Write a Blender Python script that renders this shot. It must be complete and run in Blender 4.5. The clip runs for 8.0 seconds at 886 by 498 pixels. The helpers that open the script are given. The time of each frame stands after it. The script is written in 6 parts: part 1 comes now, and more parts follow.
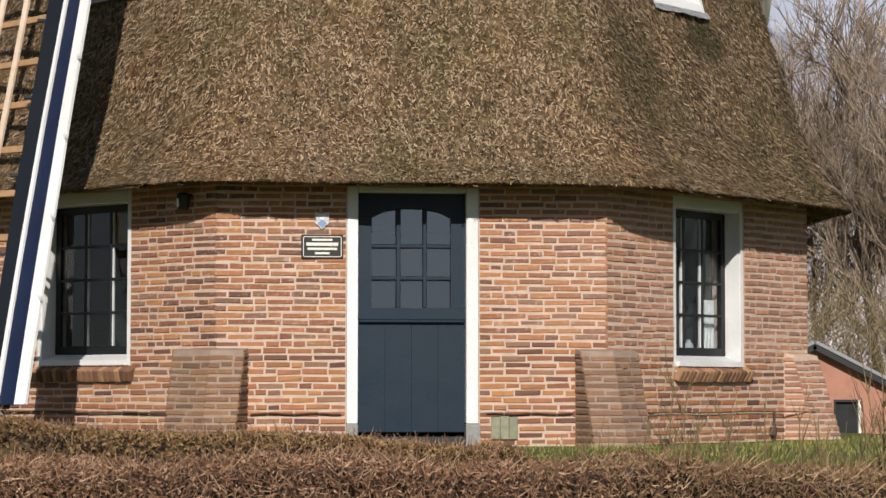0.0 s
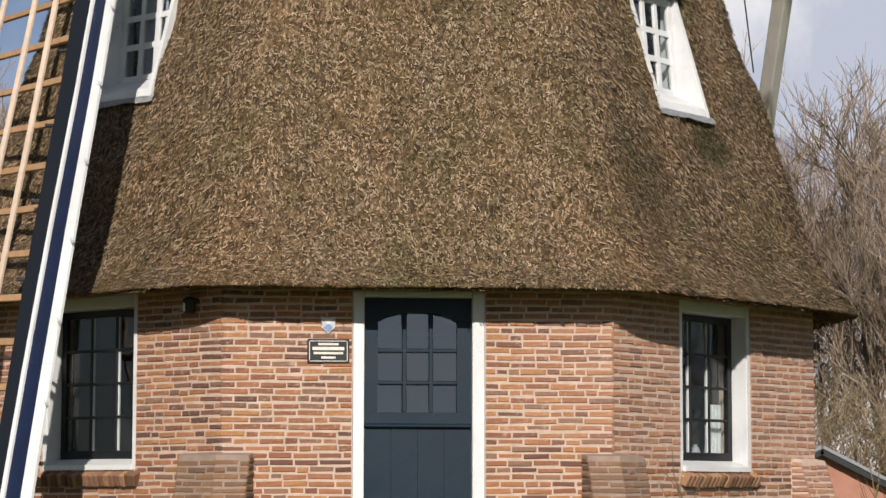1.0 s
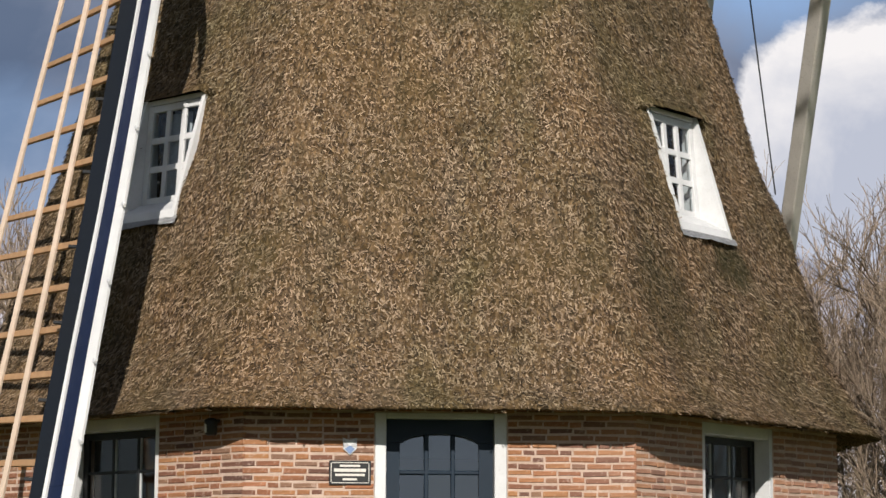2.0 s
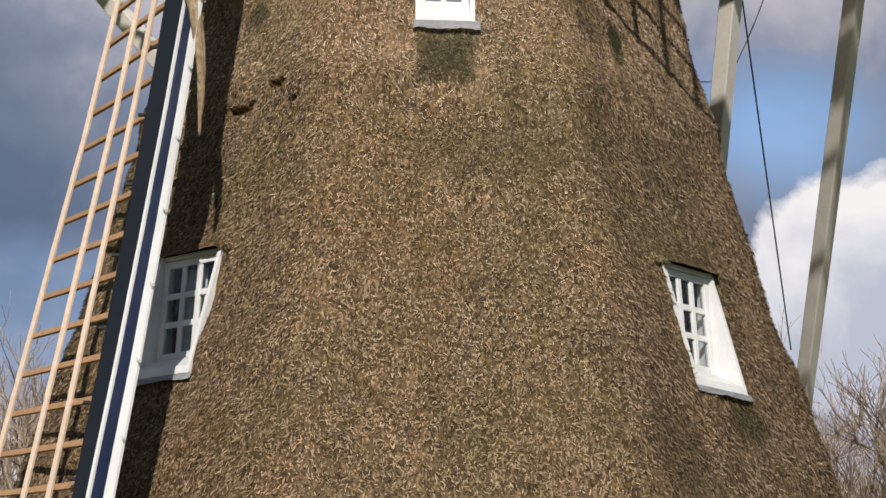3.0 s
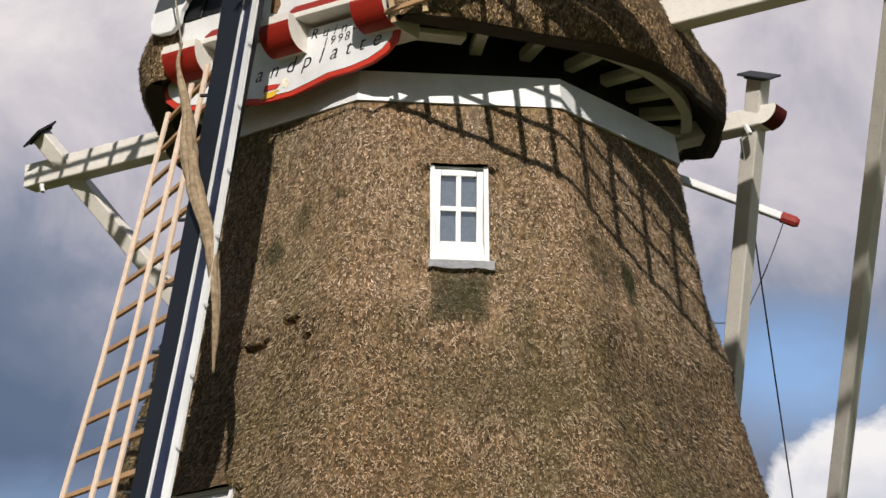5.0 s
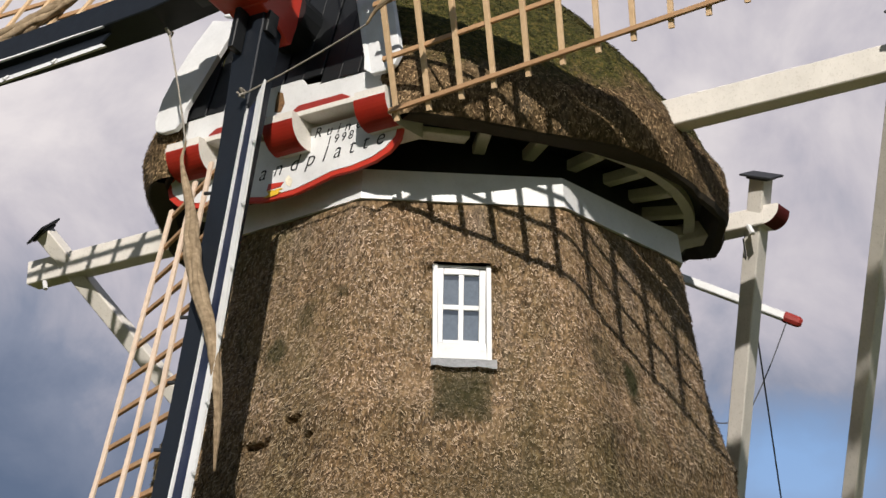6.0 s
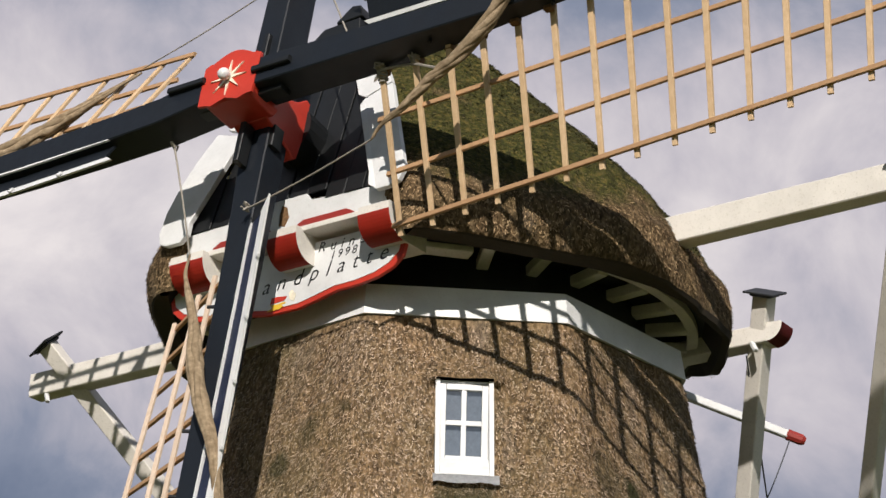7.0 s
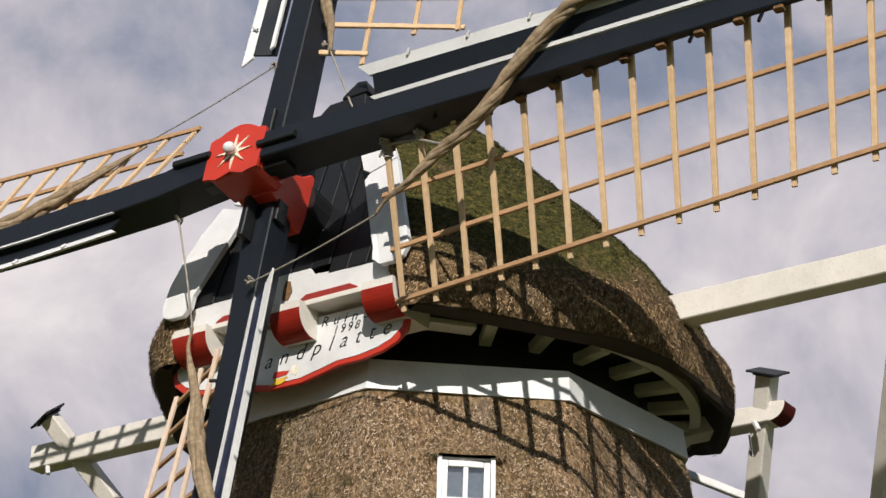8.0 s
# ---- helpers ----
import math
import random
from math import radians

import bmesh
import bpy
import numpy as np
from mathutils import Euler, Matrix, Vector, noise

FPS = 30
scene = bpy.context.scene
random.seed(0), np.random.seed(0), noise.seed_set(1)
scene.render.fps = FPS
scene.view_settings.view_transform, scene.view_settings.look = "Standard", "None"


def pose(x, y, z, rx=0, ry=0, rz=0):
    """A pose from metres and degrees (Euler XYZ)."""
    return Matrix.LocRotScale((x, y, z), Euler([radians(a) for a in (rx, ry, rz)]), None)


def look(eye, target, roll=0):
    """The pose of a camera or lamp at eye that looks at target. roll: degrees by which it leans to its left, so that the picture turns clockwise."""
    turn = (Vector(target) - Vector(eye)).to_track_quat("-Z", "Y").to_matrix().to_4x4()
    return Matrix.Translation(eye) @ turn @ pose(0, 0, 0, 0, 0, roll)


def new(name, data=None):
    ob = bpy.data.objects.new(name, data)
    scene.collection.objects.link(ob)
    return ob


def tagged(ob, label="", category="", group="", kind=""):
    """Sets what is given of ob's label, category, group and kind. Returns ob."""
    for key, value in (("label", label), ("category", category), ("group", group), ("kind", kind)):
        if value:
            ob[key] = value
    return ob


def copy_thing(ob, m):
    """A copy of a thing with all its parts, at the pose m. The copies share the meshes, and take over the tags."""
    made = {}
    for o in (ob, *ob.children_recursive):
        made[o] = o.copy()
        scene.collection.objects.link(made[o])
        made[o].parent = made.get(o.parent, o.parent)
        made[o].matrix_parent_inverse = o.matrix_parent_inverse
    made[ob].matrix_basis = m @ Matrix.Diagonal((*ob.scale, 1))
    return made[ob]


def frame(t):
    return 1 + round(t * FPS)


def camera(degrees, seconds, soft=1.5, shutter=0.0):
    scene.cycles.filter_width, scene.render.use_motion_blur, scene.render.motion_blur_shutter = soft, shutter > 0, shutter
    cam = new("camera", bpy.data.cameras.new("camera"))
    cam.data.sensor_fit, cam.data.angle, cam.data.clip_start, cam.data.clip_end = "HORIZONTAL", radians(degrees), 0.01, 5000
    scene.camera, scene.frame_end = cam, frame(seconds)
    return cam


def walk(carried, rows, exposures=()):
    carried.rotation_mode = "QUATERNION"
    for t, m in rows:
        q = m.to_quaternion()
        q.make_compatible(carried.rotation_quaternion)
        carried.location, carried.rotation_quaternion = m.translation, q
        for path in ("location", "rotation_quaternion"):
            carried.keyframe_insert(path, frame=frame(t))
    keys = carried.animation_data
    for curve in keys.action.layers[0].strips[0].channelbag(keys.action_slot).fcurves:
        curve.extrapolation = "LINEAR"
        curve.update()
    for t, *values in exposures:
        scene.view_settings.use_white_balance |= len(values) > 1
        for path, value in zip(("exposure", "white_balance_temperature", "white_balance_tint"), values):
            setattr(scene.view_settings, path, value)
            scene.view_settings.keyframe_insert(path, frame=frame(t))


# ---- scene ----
# The camera stands on one spot and tilts up the mill.
EYE = Vector((-1.809, -24.636, 0.5))
cam = camera(21.13, 8.0)
# seconds, yaw to the left, pitch, roll
ROWS = [
    (0.0, -5.767, 3.349, 0.059),
    (0.5, -5.742, 4.429, 0.080),
    (1.0, -5.614, 5.865, 0.095),
    (1.5, -5.337, 7.260, 0.128),
    (1.7, -5.193, 7.950, 0.181),
    (2.8, -4.847, 11.407, 0.248),
    (3.0, -4.681, 12.541, 0.287),
    (3.5, -4.415, 14.656, 0.789),
    (4.0, -4.357, 15.463, 0.799),
    (4.5, -4.306, 17.267, 0.818),
    (4.7, -4.291, 17.685, 0.796),
    (5.8, -4.194, 20.217, 0.941),
    (6.0, -4.174, 20.683, 1.048),
    (6.5, -4.103, 22.161, 1.219),
    (7.0, -4.023, 23.458, 1.484),
    (7.5, -3.943, 24.443, 1.681),
    (8.0, -3.868, 25.285, 2.127),
]


def aim(yaw, pitch):
    a, b = radians(yaw), radians(pitch)
    return Vector((-math.sin(a) * math.cos(b), math.cos(a) * math.cos(b), math.sin(b)))


walk(cam, [(t, look(EYE, EYE + aim(a, b), r)) for t, a, b, r in ROWS], exposures=[(0.0, 0.11), (3.0, 0.04), (8.0, 0.05)])

# ---- light ----
SUN_AZ, SUN_EL = 6.5, 29.0   # degrees left of the door's outward normal, and above the horizon
TO_SUN = Vector((-math.sin(radians(SUN_AZ)) * math.cos(radians(SUN_EL)), -math.cos(radians(SUN_AZ)) * math.cos(radians(SUN_EL)), math.sin(radians(SUN_EL))))
world = bpy.data.worlds.new("sky")
scene.world = world
world.use_nodes = True
wn = world.node_tree.nodes
sky = wn.new("ShaderNodeTexSky")
sky.sky_type, sky.sun_disc = "NISHITA", False
sky.sun_elevation, sky.sun_rotation = radians(SUN_EL), radians(180 + SUN_AZ)
sky.dust_density, sky.ozone_density = 0.4, 1.5
wn["Background"].inputs["Strength"].default_value = 0.052
# broken cloud veils about half of the blue
veil = wn.new("ShaderNodeMix")
veil.data_type = "RGBA"
puffs = wn.new("ShaderNodeTexNoise")
puffs.inputs["Scale"].default_value, puffs.inputs["Detail"].default_value = 3.5, 6.0
cover = wn.new("ShaderNodeMapRange")
for socket, value in zip(("From Min", "From Max", "To Min", "To Max"), (0.35, 0.6, 0.05, 0.68)):
    cover.inputs[socket].default_value = value
wl = world.node_tree.links
wl.new(wn.new("ShaderNodeTexCoord").outputs["Generated"], puffs.inputs["Vector"])
wl.new(puffs.outputs["Fac"], cover.inputs["Value"])
wl.new(cover.outputs["Result"], veil.inputs[0])
wl.new(sky.outputs[0], veil.inputs[6])
veil.inputs[7].default_value = (5.5, 6.6, 8.3, 1)
wl.new(veil.outputs[2], wn["Background"].inputs["Color"])
sun = new("sun", bpy.data.lights.new("sun", "SUN"))
sun.data.energy, sun.data.angle, sun.data.color = 5.0, radians(0.53), (1.0, 0.935, 0.855)
sun.matrix_world = look(TO_SUN * 60, (0, 0, 0))


# ---- materials ----
class Mat:
    """A small builder of node materials."""

    def __init__(self, name, rough=0.7, metal=0.0, spec=0.5):
        self.m = bpy.data.materials.new(name)
        self.m.use_nodes = True
        self.t = self.m.node_tree
        self.bsdf = self.t.nodes["Principled BSDF"]
        self.bsdf.inputs["Roughness"].default_value = rough
        self.bsdf.inputs["Metallic"].default_value = metal
        self.bsdf.inputs["Specular IOR Level"].default_value = spec
        self.pos = self.t.nodes.new("ShaderNodeTexCoord").outputs["Object"]

    def add(self, kind, **inputs):
        node = self.t.nodes.new(kind)
        for key, value in inputs.items():
            key = key.replace("_", " ")
            if hasattr(value, "is_linked"):
                self.t.links.new(value, node.inputs[key])
            else:
                node.inputs[key].default_value = value
        return node

    def stretch(self, x, y, z, source=None):
        node = self.add("ShaderNodeMapping", Vector=source or self.pos)
        node.inputs["Scale"].default_value = (x, y, z)
        return node.outputs[0]

    def noise(self, scale, detail=3.0, rough=0.55, vector=None, distort=0.0):
        return self.add("ShaderNodeTexNoise", Vector=vector or self.pos, Scale=scale, Detail=detail, Roughness=rough, Distortion=distort).outputs["Fac"]

    def ramp(self, fac, *stops):
        node = self.add("ShaderNodeValToRGB", Fac=fac)
        e = node.color_ramp.elements
        while len(e) < len(stops):
            e.new(0.5)
        for el, (p, c) in zip(e, stops):
            el.position = p
            el.color = (*c, 1) if len(c) == 3 else c
        return node.outputs["Color"]

    def grey(self, fac, a, b, lo=0.0, hi=1.0):
        node = self.add("ShaderNodeMapRange", Value=fac)
        for key, value in (("From Min", a), ("From Max", b), ("To Min", lo), ("To Max", hi)):
            node.inputs[key].default_value = value
        return node.outputs["Result"]

    def mix(self, fac, a, b, blend="MIX"):
        node = self.t.nodes.new("ShaderNodeMix")
        node.data_type, node.blend_type = "RGBA", blend
        for socket, value in ((node.inputs[0], fac), (node.inputs[6], a), (node.inputs[7], b)):
            if hasattr(value, "is_linked"):
                self.t.links.new(value, socket)
            else:
                socket.default_value = (*value, 1) if isinstance(value, tuple) else value
        return node.outputs[2]

    def calc(self, op, a, b=0.0):
        node = self.t.nodes.new("ShaderNodeMath")
        node.operation = op
        for socket, value in zip(node.inputs, (a, b)):
            if hasattr(value, "is_linked"):
                self.t.links.new(value, socket)
            else:
                socket.default_value = value
        return node.outputs[0]

    def color(self, value):
        if hasattr(value, "is_linked"):
            self.t.links.new(value, self.bsdf.inputs["Base Color"])
        else:
            self.bsdf.inputs["Base Color"].default_value = (*value, 1)
        return self

    def rough(self, value):
        self.t.links.new(value, self.bsdf.inputs["Roughness"])
        return self

    def bump(self, height, strength=0.5, distance=0.01):
        node = self.add("ShaderNodeBump", Height=height, Strength=strength, Distance=distance)
        self.t.links.new(node.outputs[0], self.bsdf.inputs["Normal"])
        return self

    def random(self):
        return self.t.nodes.new("ShaderNodeObjectInfo").outputs["Random"]

    def island(self):
        return self.t.nodes.new("ShaderNodeNewGeometry").outputs["Random Per Island"]


def shade(c, k):
    return tuple(min(1.0, v * k) for v in c)


def paint(name, c, rough=0.5, dirt=0.25, dirt_colour=(0.2, 0.19, 0.16), grain=0.3, spec=0.4):
    """Paint on wood: faint brush grain, patches of grime, fine relief."""
    m = Mat(name, rough, spec=spec)
    big = m.noise(2.3, 4, 0.6)
    fine = m.noise(38, 4, 0.6)
    col = m.mix(m.grey(big, 0.35, 0.75), shade(c, 1.06), shade(c, 0.86))
    col = m.mix(m.grey(fine, 0.55, 0.8, 0, dirt), col, dirt_colour)
    m.color(col).rough(m.grey(big, 0.3, 0.7, rough - 0.08, rough + 0.12)).bump(fine, grain, 0.004)
    return m.m


# damp dark patches on the tower, and a hollow's painted shade: place, reach sideways and upwards, depth of colour
STAINS_AND_HOLLOW = [((1.74, -2.2, 7.66), (0.15, 0.32), 0.95), ((1.80, -2.36, 7.12), (0.08, 0.42), 0.6), ((1.45, -2.42, 7.8), (0.34, 0.42), 0.5),
          ((2.92, -2.6, 3.80), (0.32, 0.36), 0.7), ((2.05, -3.6, 3.3), (0.50, 0.75), 0.5), ((-1.80, -2.1, 7.85), (0.20, 0.22), 0.75),
          ((-1.52, -2.28, 8.2), (0.16, 0.2), 0.5), ((-1.19, -2.55, 8.37), (0.09, 0.12), 0.6), ((2.2, -2.1, 6.4), (0.8, 0.6), 0.25), ((0.3, -3.3, 6.25), (1.1, 0.45), 0.28)]
DAMP_AND_SHADE = (0.030, 0.032, 0.012)


def stained(m, col):
    """Green-black damp marks with ragged edges, a hollow's painted shade, and a squarish mark below the top dormer."""
    ragged = m.calc("SUBTRACT", m.noise(5.0, 5, 0.7, m.stretch(1, 1, 0.6)), 0.5)
    for place, (wide, high), depth in STAINS_AND_HOLLOW:
        gap = m.add("ShaderNodeVectorMath", Vector=m.pos)
        gap.operation = "SUBTRACT"
        gap.inputs[1].default_value = place
        size = m.add("ShaderNodeVectorMath", Vector=m.stretch(1 / wide, 1 / wide, 1 / high, gap.outputs["Vector"]))
        size.operation = "LENGTH"
        d = m.calc("ADD", size.outputs["Value"], m.calc("MULTIPLY", ragged, 1.3))
        col = m.mix(m.grey(d, 1.0, 0.45, 0, depth), col, DAMP_AND_SHADE)
    axes = m.add("ShaderNodeSeparateXYZ", Vector=m.pos).outputs
    across = m.calc("DIVIDE", m.calc("ABSOLUTE", m.calc("ADD", axes[0], 0.015)), 0.31)
    upward = m.calc("DIVIDE", m.calc("ABSOLUTE", m.calc("SUBTRACT", axes[2], 7.24)), 0.30)
    d = m.calc("ADD", m.calc("MAXIMUM", across, upward), m.calc("MULTIPLY", ragged, 0.45))
    col = m.mix(m.grey(d, 1.0, 0.86, 0, 0.5), col, DAMP_AND_SHADE)
    return m.mix(m.grey(d, 0.95, 0.45, 0, 0.55), col, DAMP_AND_SHADE)


def newer_reed(m, col):
    """The top of the tower was rethatched later: paler, pinker reed above a ragged line."""
    z = m.add("ShaderNodeSeparateXYZ", Vector=m.pos).outputs[2]
    line = m.calc("ADD", z, m.calc("MULTIPLY", m.noise(1.6, 4, 0.6), 1.1))
    col = m.mix(m.grey(line, 4.5, 6.5), col, (1.06, 1.09, 1.09), "MULTIPLY")
    return m.mix(m.grey(line, 7.3, 7.9), col, (1.38, 1.40, 1.52), "MULTIPLY")


def weather(m, col):
    """Broad patches: rain-streaked grey olive, sheltered red-brown."""
    broad = m.noise(0.75, 4, 0.62, m.stretch(1, 1, 0.55), 0.6)
    runs = m.noise(2.6, 5, 0.65, m.stretch(1, 1, 0.12))
    col = m.mix(1.0, col, (1.05, 1.02, 1.0), "MULTIPLY")
    col = m.mix(m.grey(broad, 0.50, 0.68), col, (0.84, 0.90, 0.80), "MULTIPLY")
    col = m.mix(m.grey(broad, 0.50, 0.32), col, (1.07, 1.01, 0.95), "MULTIPLY")
    return m.mix(m.grey(runs, 0.52, 0.72), col, (0.68, 0.71, 0.66), "MULTIPLY")


def rearward(m):
    """More moss towards the damp tail of the cap."""
    at = m.add("ShaderNodeSeparateXYZ", Vector=m.pos).outputs
    return m.grey(m.calc("ADD", m.calc("MULTIPLY", at[0], 0.633), m.calc("MULTIPLY", at[1], 0.774)), 0.3, 1.9, 0, 0.24)


def moss_colour(m):
    return m.ramp(m.noise(17, 4, 0.6), (0.32, (0.014, 0.017, 0.005)), (0.52, (0.052, 0.056, 0.012)), (0.72, (0.175, 0.126, 0.034)))


def thatch_material(name, moss):
    m = Mat(name, 0.95, spec=0.15)
    straw = m.noise(26, 5, 0.65, m.stretch(1, 1, 0.42))
    tips = m.add("ShaderNodeTexVoronoi", Vector=m.stretch(1, 1, 0.5), Scale=42.0).outputs["Distance"]
    patch = m.noise(0.9, 5, 0.6)
    streak = m.noise(3.2, 4, 0.6, m.stretch(1, 1, 0.35))
    col = m.ramp(straw, (0.32, (0.026, 0.017, 0.008)), (0.48, (0.100, 0.065, 0.033)), (0.63, (0.215, 0.146, 0.080)), (0.80, (0.42, 0.31, 0.19)))
    col = m.mix(m.grey(patch, 0.45, 0.72, 0, 0.55), col, (0.085, 0.066, 0.028))
    col = m.mix(m.grey(streak, 0.55, 0.8, 0, 0.5), col, (0.17, 0.145, 0.115))
    col = m.mix(m.grey(streak, 0.22, 0.42, 0.45, 0), col, (0.19, 0.130, 0.072))
    if moss:
        green = m.calc("ADD", m.noise(1.1, 5, 0.65), m.calc("ADD", m.grey(m.add("ShaderNodeSeparateXYZ", Vector=m.pos).outputs[2], 10.15, 11.2, -0.30, 0.20), rearward(m)))
        col = m.mix(m.grey(green, 0.40, 0.58, 0, 0.9), col, moss_colour(m))
    m.color(col if moss else stained(m, weather(m, newer_reed(m, col))))
    m.bump(m.calc("ADD", m.calc("MULTIPLY", straw, 1.0), m.calc("MULTIPLY", tips, 0.6)), 1.0, 0.035)
    return m.m


def straw_material(name, moss):
    """Single reed ends, each a little different."""
    m = Mat(name, 0.9, spec=0.2)
    patch = m.noise(0.9, 5, 0.6)
    streak = m.noise(3.2, 4, 0.6, m.stretch(1, 1, 0.35))
    col = m.ramp(m.island(), (0.0, (0.026, 0.019, 0.011)), (0.30, (0.086, 0.061, 0.039)), (0.55, (0.205, 0.149, 0.099)), (0.8, (0.290, 0.218, 0.150)), (1.0, (0.40, 0.308, 0.215)))
    col = m.mix(m.grey(patch, 0.48, 0.75, 0, 0.4), col, (0.11, 0.085, 0.034))
    col = m.mix(m.grey(streak, 0.28, 0.46, 0.42, 0), col, (0.25, 0.175, 0.100))
    col = m.mix(m.grey(m.noise(5.5, 4, 0.6, m.stretch(1, 1, 0.22)), 0.52, 0.74, 0, 0.55), col, (0.088, 0.070, 0.034))
    if moss:
        green = m.calc("ADD", m.noise(1.1, 5, 0.65), m.calc("ADD", m.grey(m.add("ShaderNodeSeparateXYZ", Vector=m.pos).outputs[2], 10.15, 11.2, -0.30, 0.20), rearward(m)))
        col = m.mix(1.0, col, (1.42, 1.30, 1.08), "MULTIPLY")
        col = m.mix(m.grey(green, 0.40, 0.58, 0, 0.86), col, m.mix(m.island(), moss_colour(m), (0.090, 0.079, 0.022)))
    m.color(col if moss else stained(m, weather(m, newer_reed(m, col))))
    return m.m


BRICK_TONES = ((0.0, (0.095, 0.050, 0.042)), (0.14, (0.17, 0.078, 0.055)), (0.30, (0.28, 0.115, 0.060)), (0.48, (0.35, 0.160, 0.074)), (0.66, (0.43, 0.210, 0.090)), (0.80, (0.38, 0.152, 0.078)), (0.90, (0.28, 0.165, 0.105)), (1.0, (0.17, 0.095, 0.072)))


def brick_material(name, old=0.0):
    m = Mat(name, 0.88, spec=0.25)
    r = m.random()
    col = m.ramp(r, *BRICK_TONES)
    face = m.noise(22, 5, 0.65)
    big = m.noise(1.2, 4, 0.6)
    col = m.mix(m.grey(face, 0.3, 0.75, 0.45, 0), col, (0.16, 0.085, 0.055))
    col = m.mix(m.grey(m.noise(26, 4, 0.7), 0.58, 0.74, 0, 0.6), col, (0.52, 0.41, 0.325))
    col = m.mix(m.grey(big, 0.50, 0.72, 0, 0.35), col, (0.33, 0.195, 0.140))
    # bricks pinker to the right, and lightened to put that wall's light into colour
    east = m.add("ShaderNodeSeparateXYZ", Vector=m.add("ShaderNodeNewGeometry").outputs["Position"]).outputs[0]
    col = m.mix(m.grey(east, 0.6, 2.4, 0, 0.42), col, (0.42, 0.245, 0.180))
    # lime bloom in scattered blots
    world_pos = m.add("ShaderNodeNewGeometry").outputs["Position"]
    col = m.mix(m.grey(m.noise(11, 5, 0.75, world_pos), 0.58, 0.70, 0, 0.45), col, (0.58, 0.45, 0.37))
    if old:
        col = m.mix(m.grey(m.noise(6, 4, 0.6), 0.3, 0.7, 0.42, 0.46 + 0.32 * old), col, (0.125, 0.083, 0.050))
    m.color(col).bump(m.noise(70, 5, 0.7), 0.5, 0.006)
    return m.m


def mortar_material(name, dim=1.0):
    m = Mat(name, 0.95, spec=0.2)
    a, b = m.noise(9, 5, 0.65), m.noise(90, 3, 0.6)
    col = m.mix(m.grey(a, 0.35, 0.7), shade((0.545, 0.41, 0.332), dim), shade((0.41, 0.302, 0.237), dim))
    m.color(m.mix(m.grey(b, 0.55, 0.8, 0, 0.4), col, (0.27, 0.21, 0.16))).bump(b, 0.6, 0.006)
    return m.m


def plain_brick_material(name):
    m = Mat(name, 0.9, spec=0.2)
    t = m.add("ShaderNodeTexBrick", Vector=m.stretch(1, 1, 1), Scale=1.0)
    t.inputs["Brick Width"].default_value, t.inputs["Row Height"].default_value, t.inputs["Mortar Size"].default_value = 0.22, 0.075, 0.012
    t.inputs["Color1"].default_value, t.inputs["Color2"].default_value, t.inputs["Mortar"].default_value = (0.4, 0.2, 0.1, 1), (0.25, 0.11, 0.07, 1), (0.42, 0.34, 0.26, 1)
    m.color(t.outputs["Color"]).bump(m.noise(60), 0.4, 0.006)
    return m.m


def wood_material(name, a, b, scale=14.0, along=(1, 1, 1), rough=0.7):
    m = Mat(name, rough, spec=0.3)
    g = m.noise(scale, 5, 0.6, m.stretch(*along))
    col = m.mix(m.grey(g, 0.3, 0.7), a, b)
    col = m.mix(m.grey(m.random(), 0, 1, 0, 0.35), col, shade(b, 0.8))
    m.color(col).bump(g, 0.3, 0.004)
    return m.m


def glass_material(name, shine=0.20, wave=0.25):
    """Old window glass: see-through, mirror-like, slightly uneven."""
    m = Mat(name, 0.03, spec=0.5)
    out = m.t.nodes["Material Output"]
    gloss = m.add("ShaderNodeBsdfGlossy", Roughness=0.03)
    clear = m.add("ShaderNodeBsdfTransparent")
    clear.inputs["Color"].default_value = (0.75, 0.8, 0.82, 1)
    facing = m.add("ShaderNodeLayerWeight", Blend=0.5).outputs["Facing"]
    sheen = m.calc("ADD", shine, m.calc("MULTIPLY", m.calc("POWER", facing, 4.0), 0.75))
    bump = m.add("ShaderNodeBump", Height=m.noise(2.5, 2), Strength=wave, Distance=0.02)
    m.t.links.new(bump.outputs[0], gloss.inputs["Normal"])
    mixer = m.t.nodes.new("ShaderNodeMixShader")
    m.t.links.new(sheen, mixer.inputs[0])
    m.t.links.new(clear.outputs[0], mixer.inputs[1])
    m.t.links.new(gloss.outputs[0], mixer.inputs[2])
    m.t.links.new(mixer.outputs[0], out.inputs["Surface"])
    return m.m


def leaf_material(name, stops, rough=0.8, change=None):
    """change: from x, to x, and the tint that the growth takes on there."""
    m = Mat(name, rough, spec=0.25)
    col = m.ramp(m.island(), *stops)
    if change:
        x = m.add("ShaderNodeSeparateXYZ", Vector=m.pos).outputs[0]
        col = m.mix(m.grey(m.calc("ADD", x, m.noise(2.0)), change[0], change[1], 0, 0.55), col, change[2])
    m.color(m.mix(m.grey(m.noise(1.3, 4), 0.4, 0.75, 0, 0.4), col, stops[0][1]))
    return m.m


def flat(name, c, rough=0.6, metal=0.0):
    m = Mat(name, rough, metal)
    n = m.noise(25, 4)
    m.color(m.mix(m.grey(n, 0.3, 0.7), shade(c, 1.1), shade(c, 0.8))).bump(n, 0.15, 0.003)
    return m.m


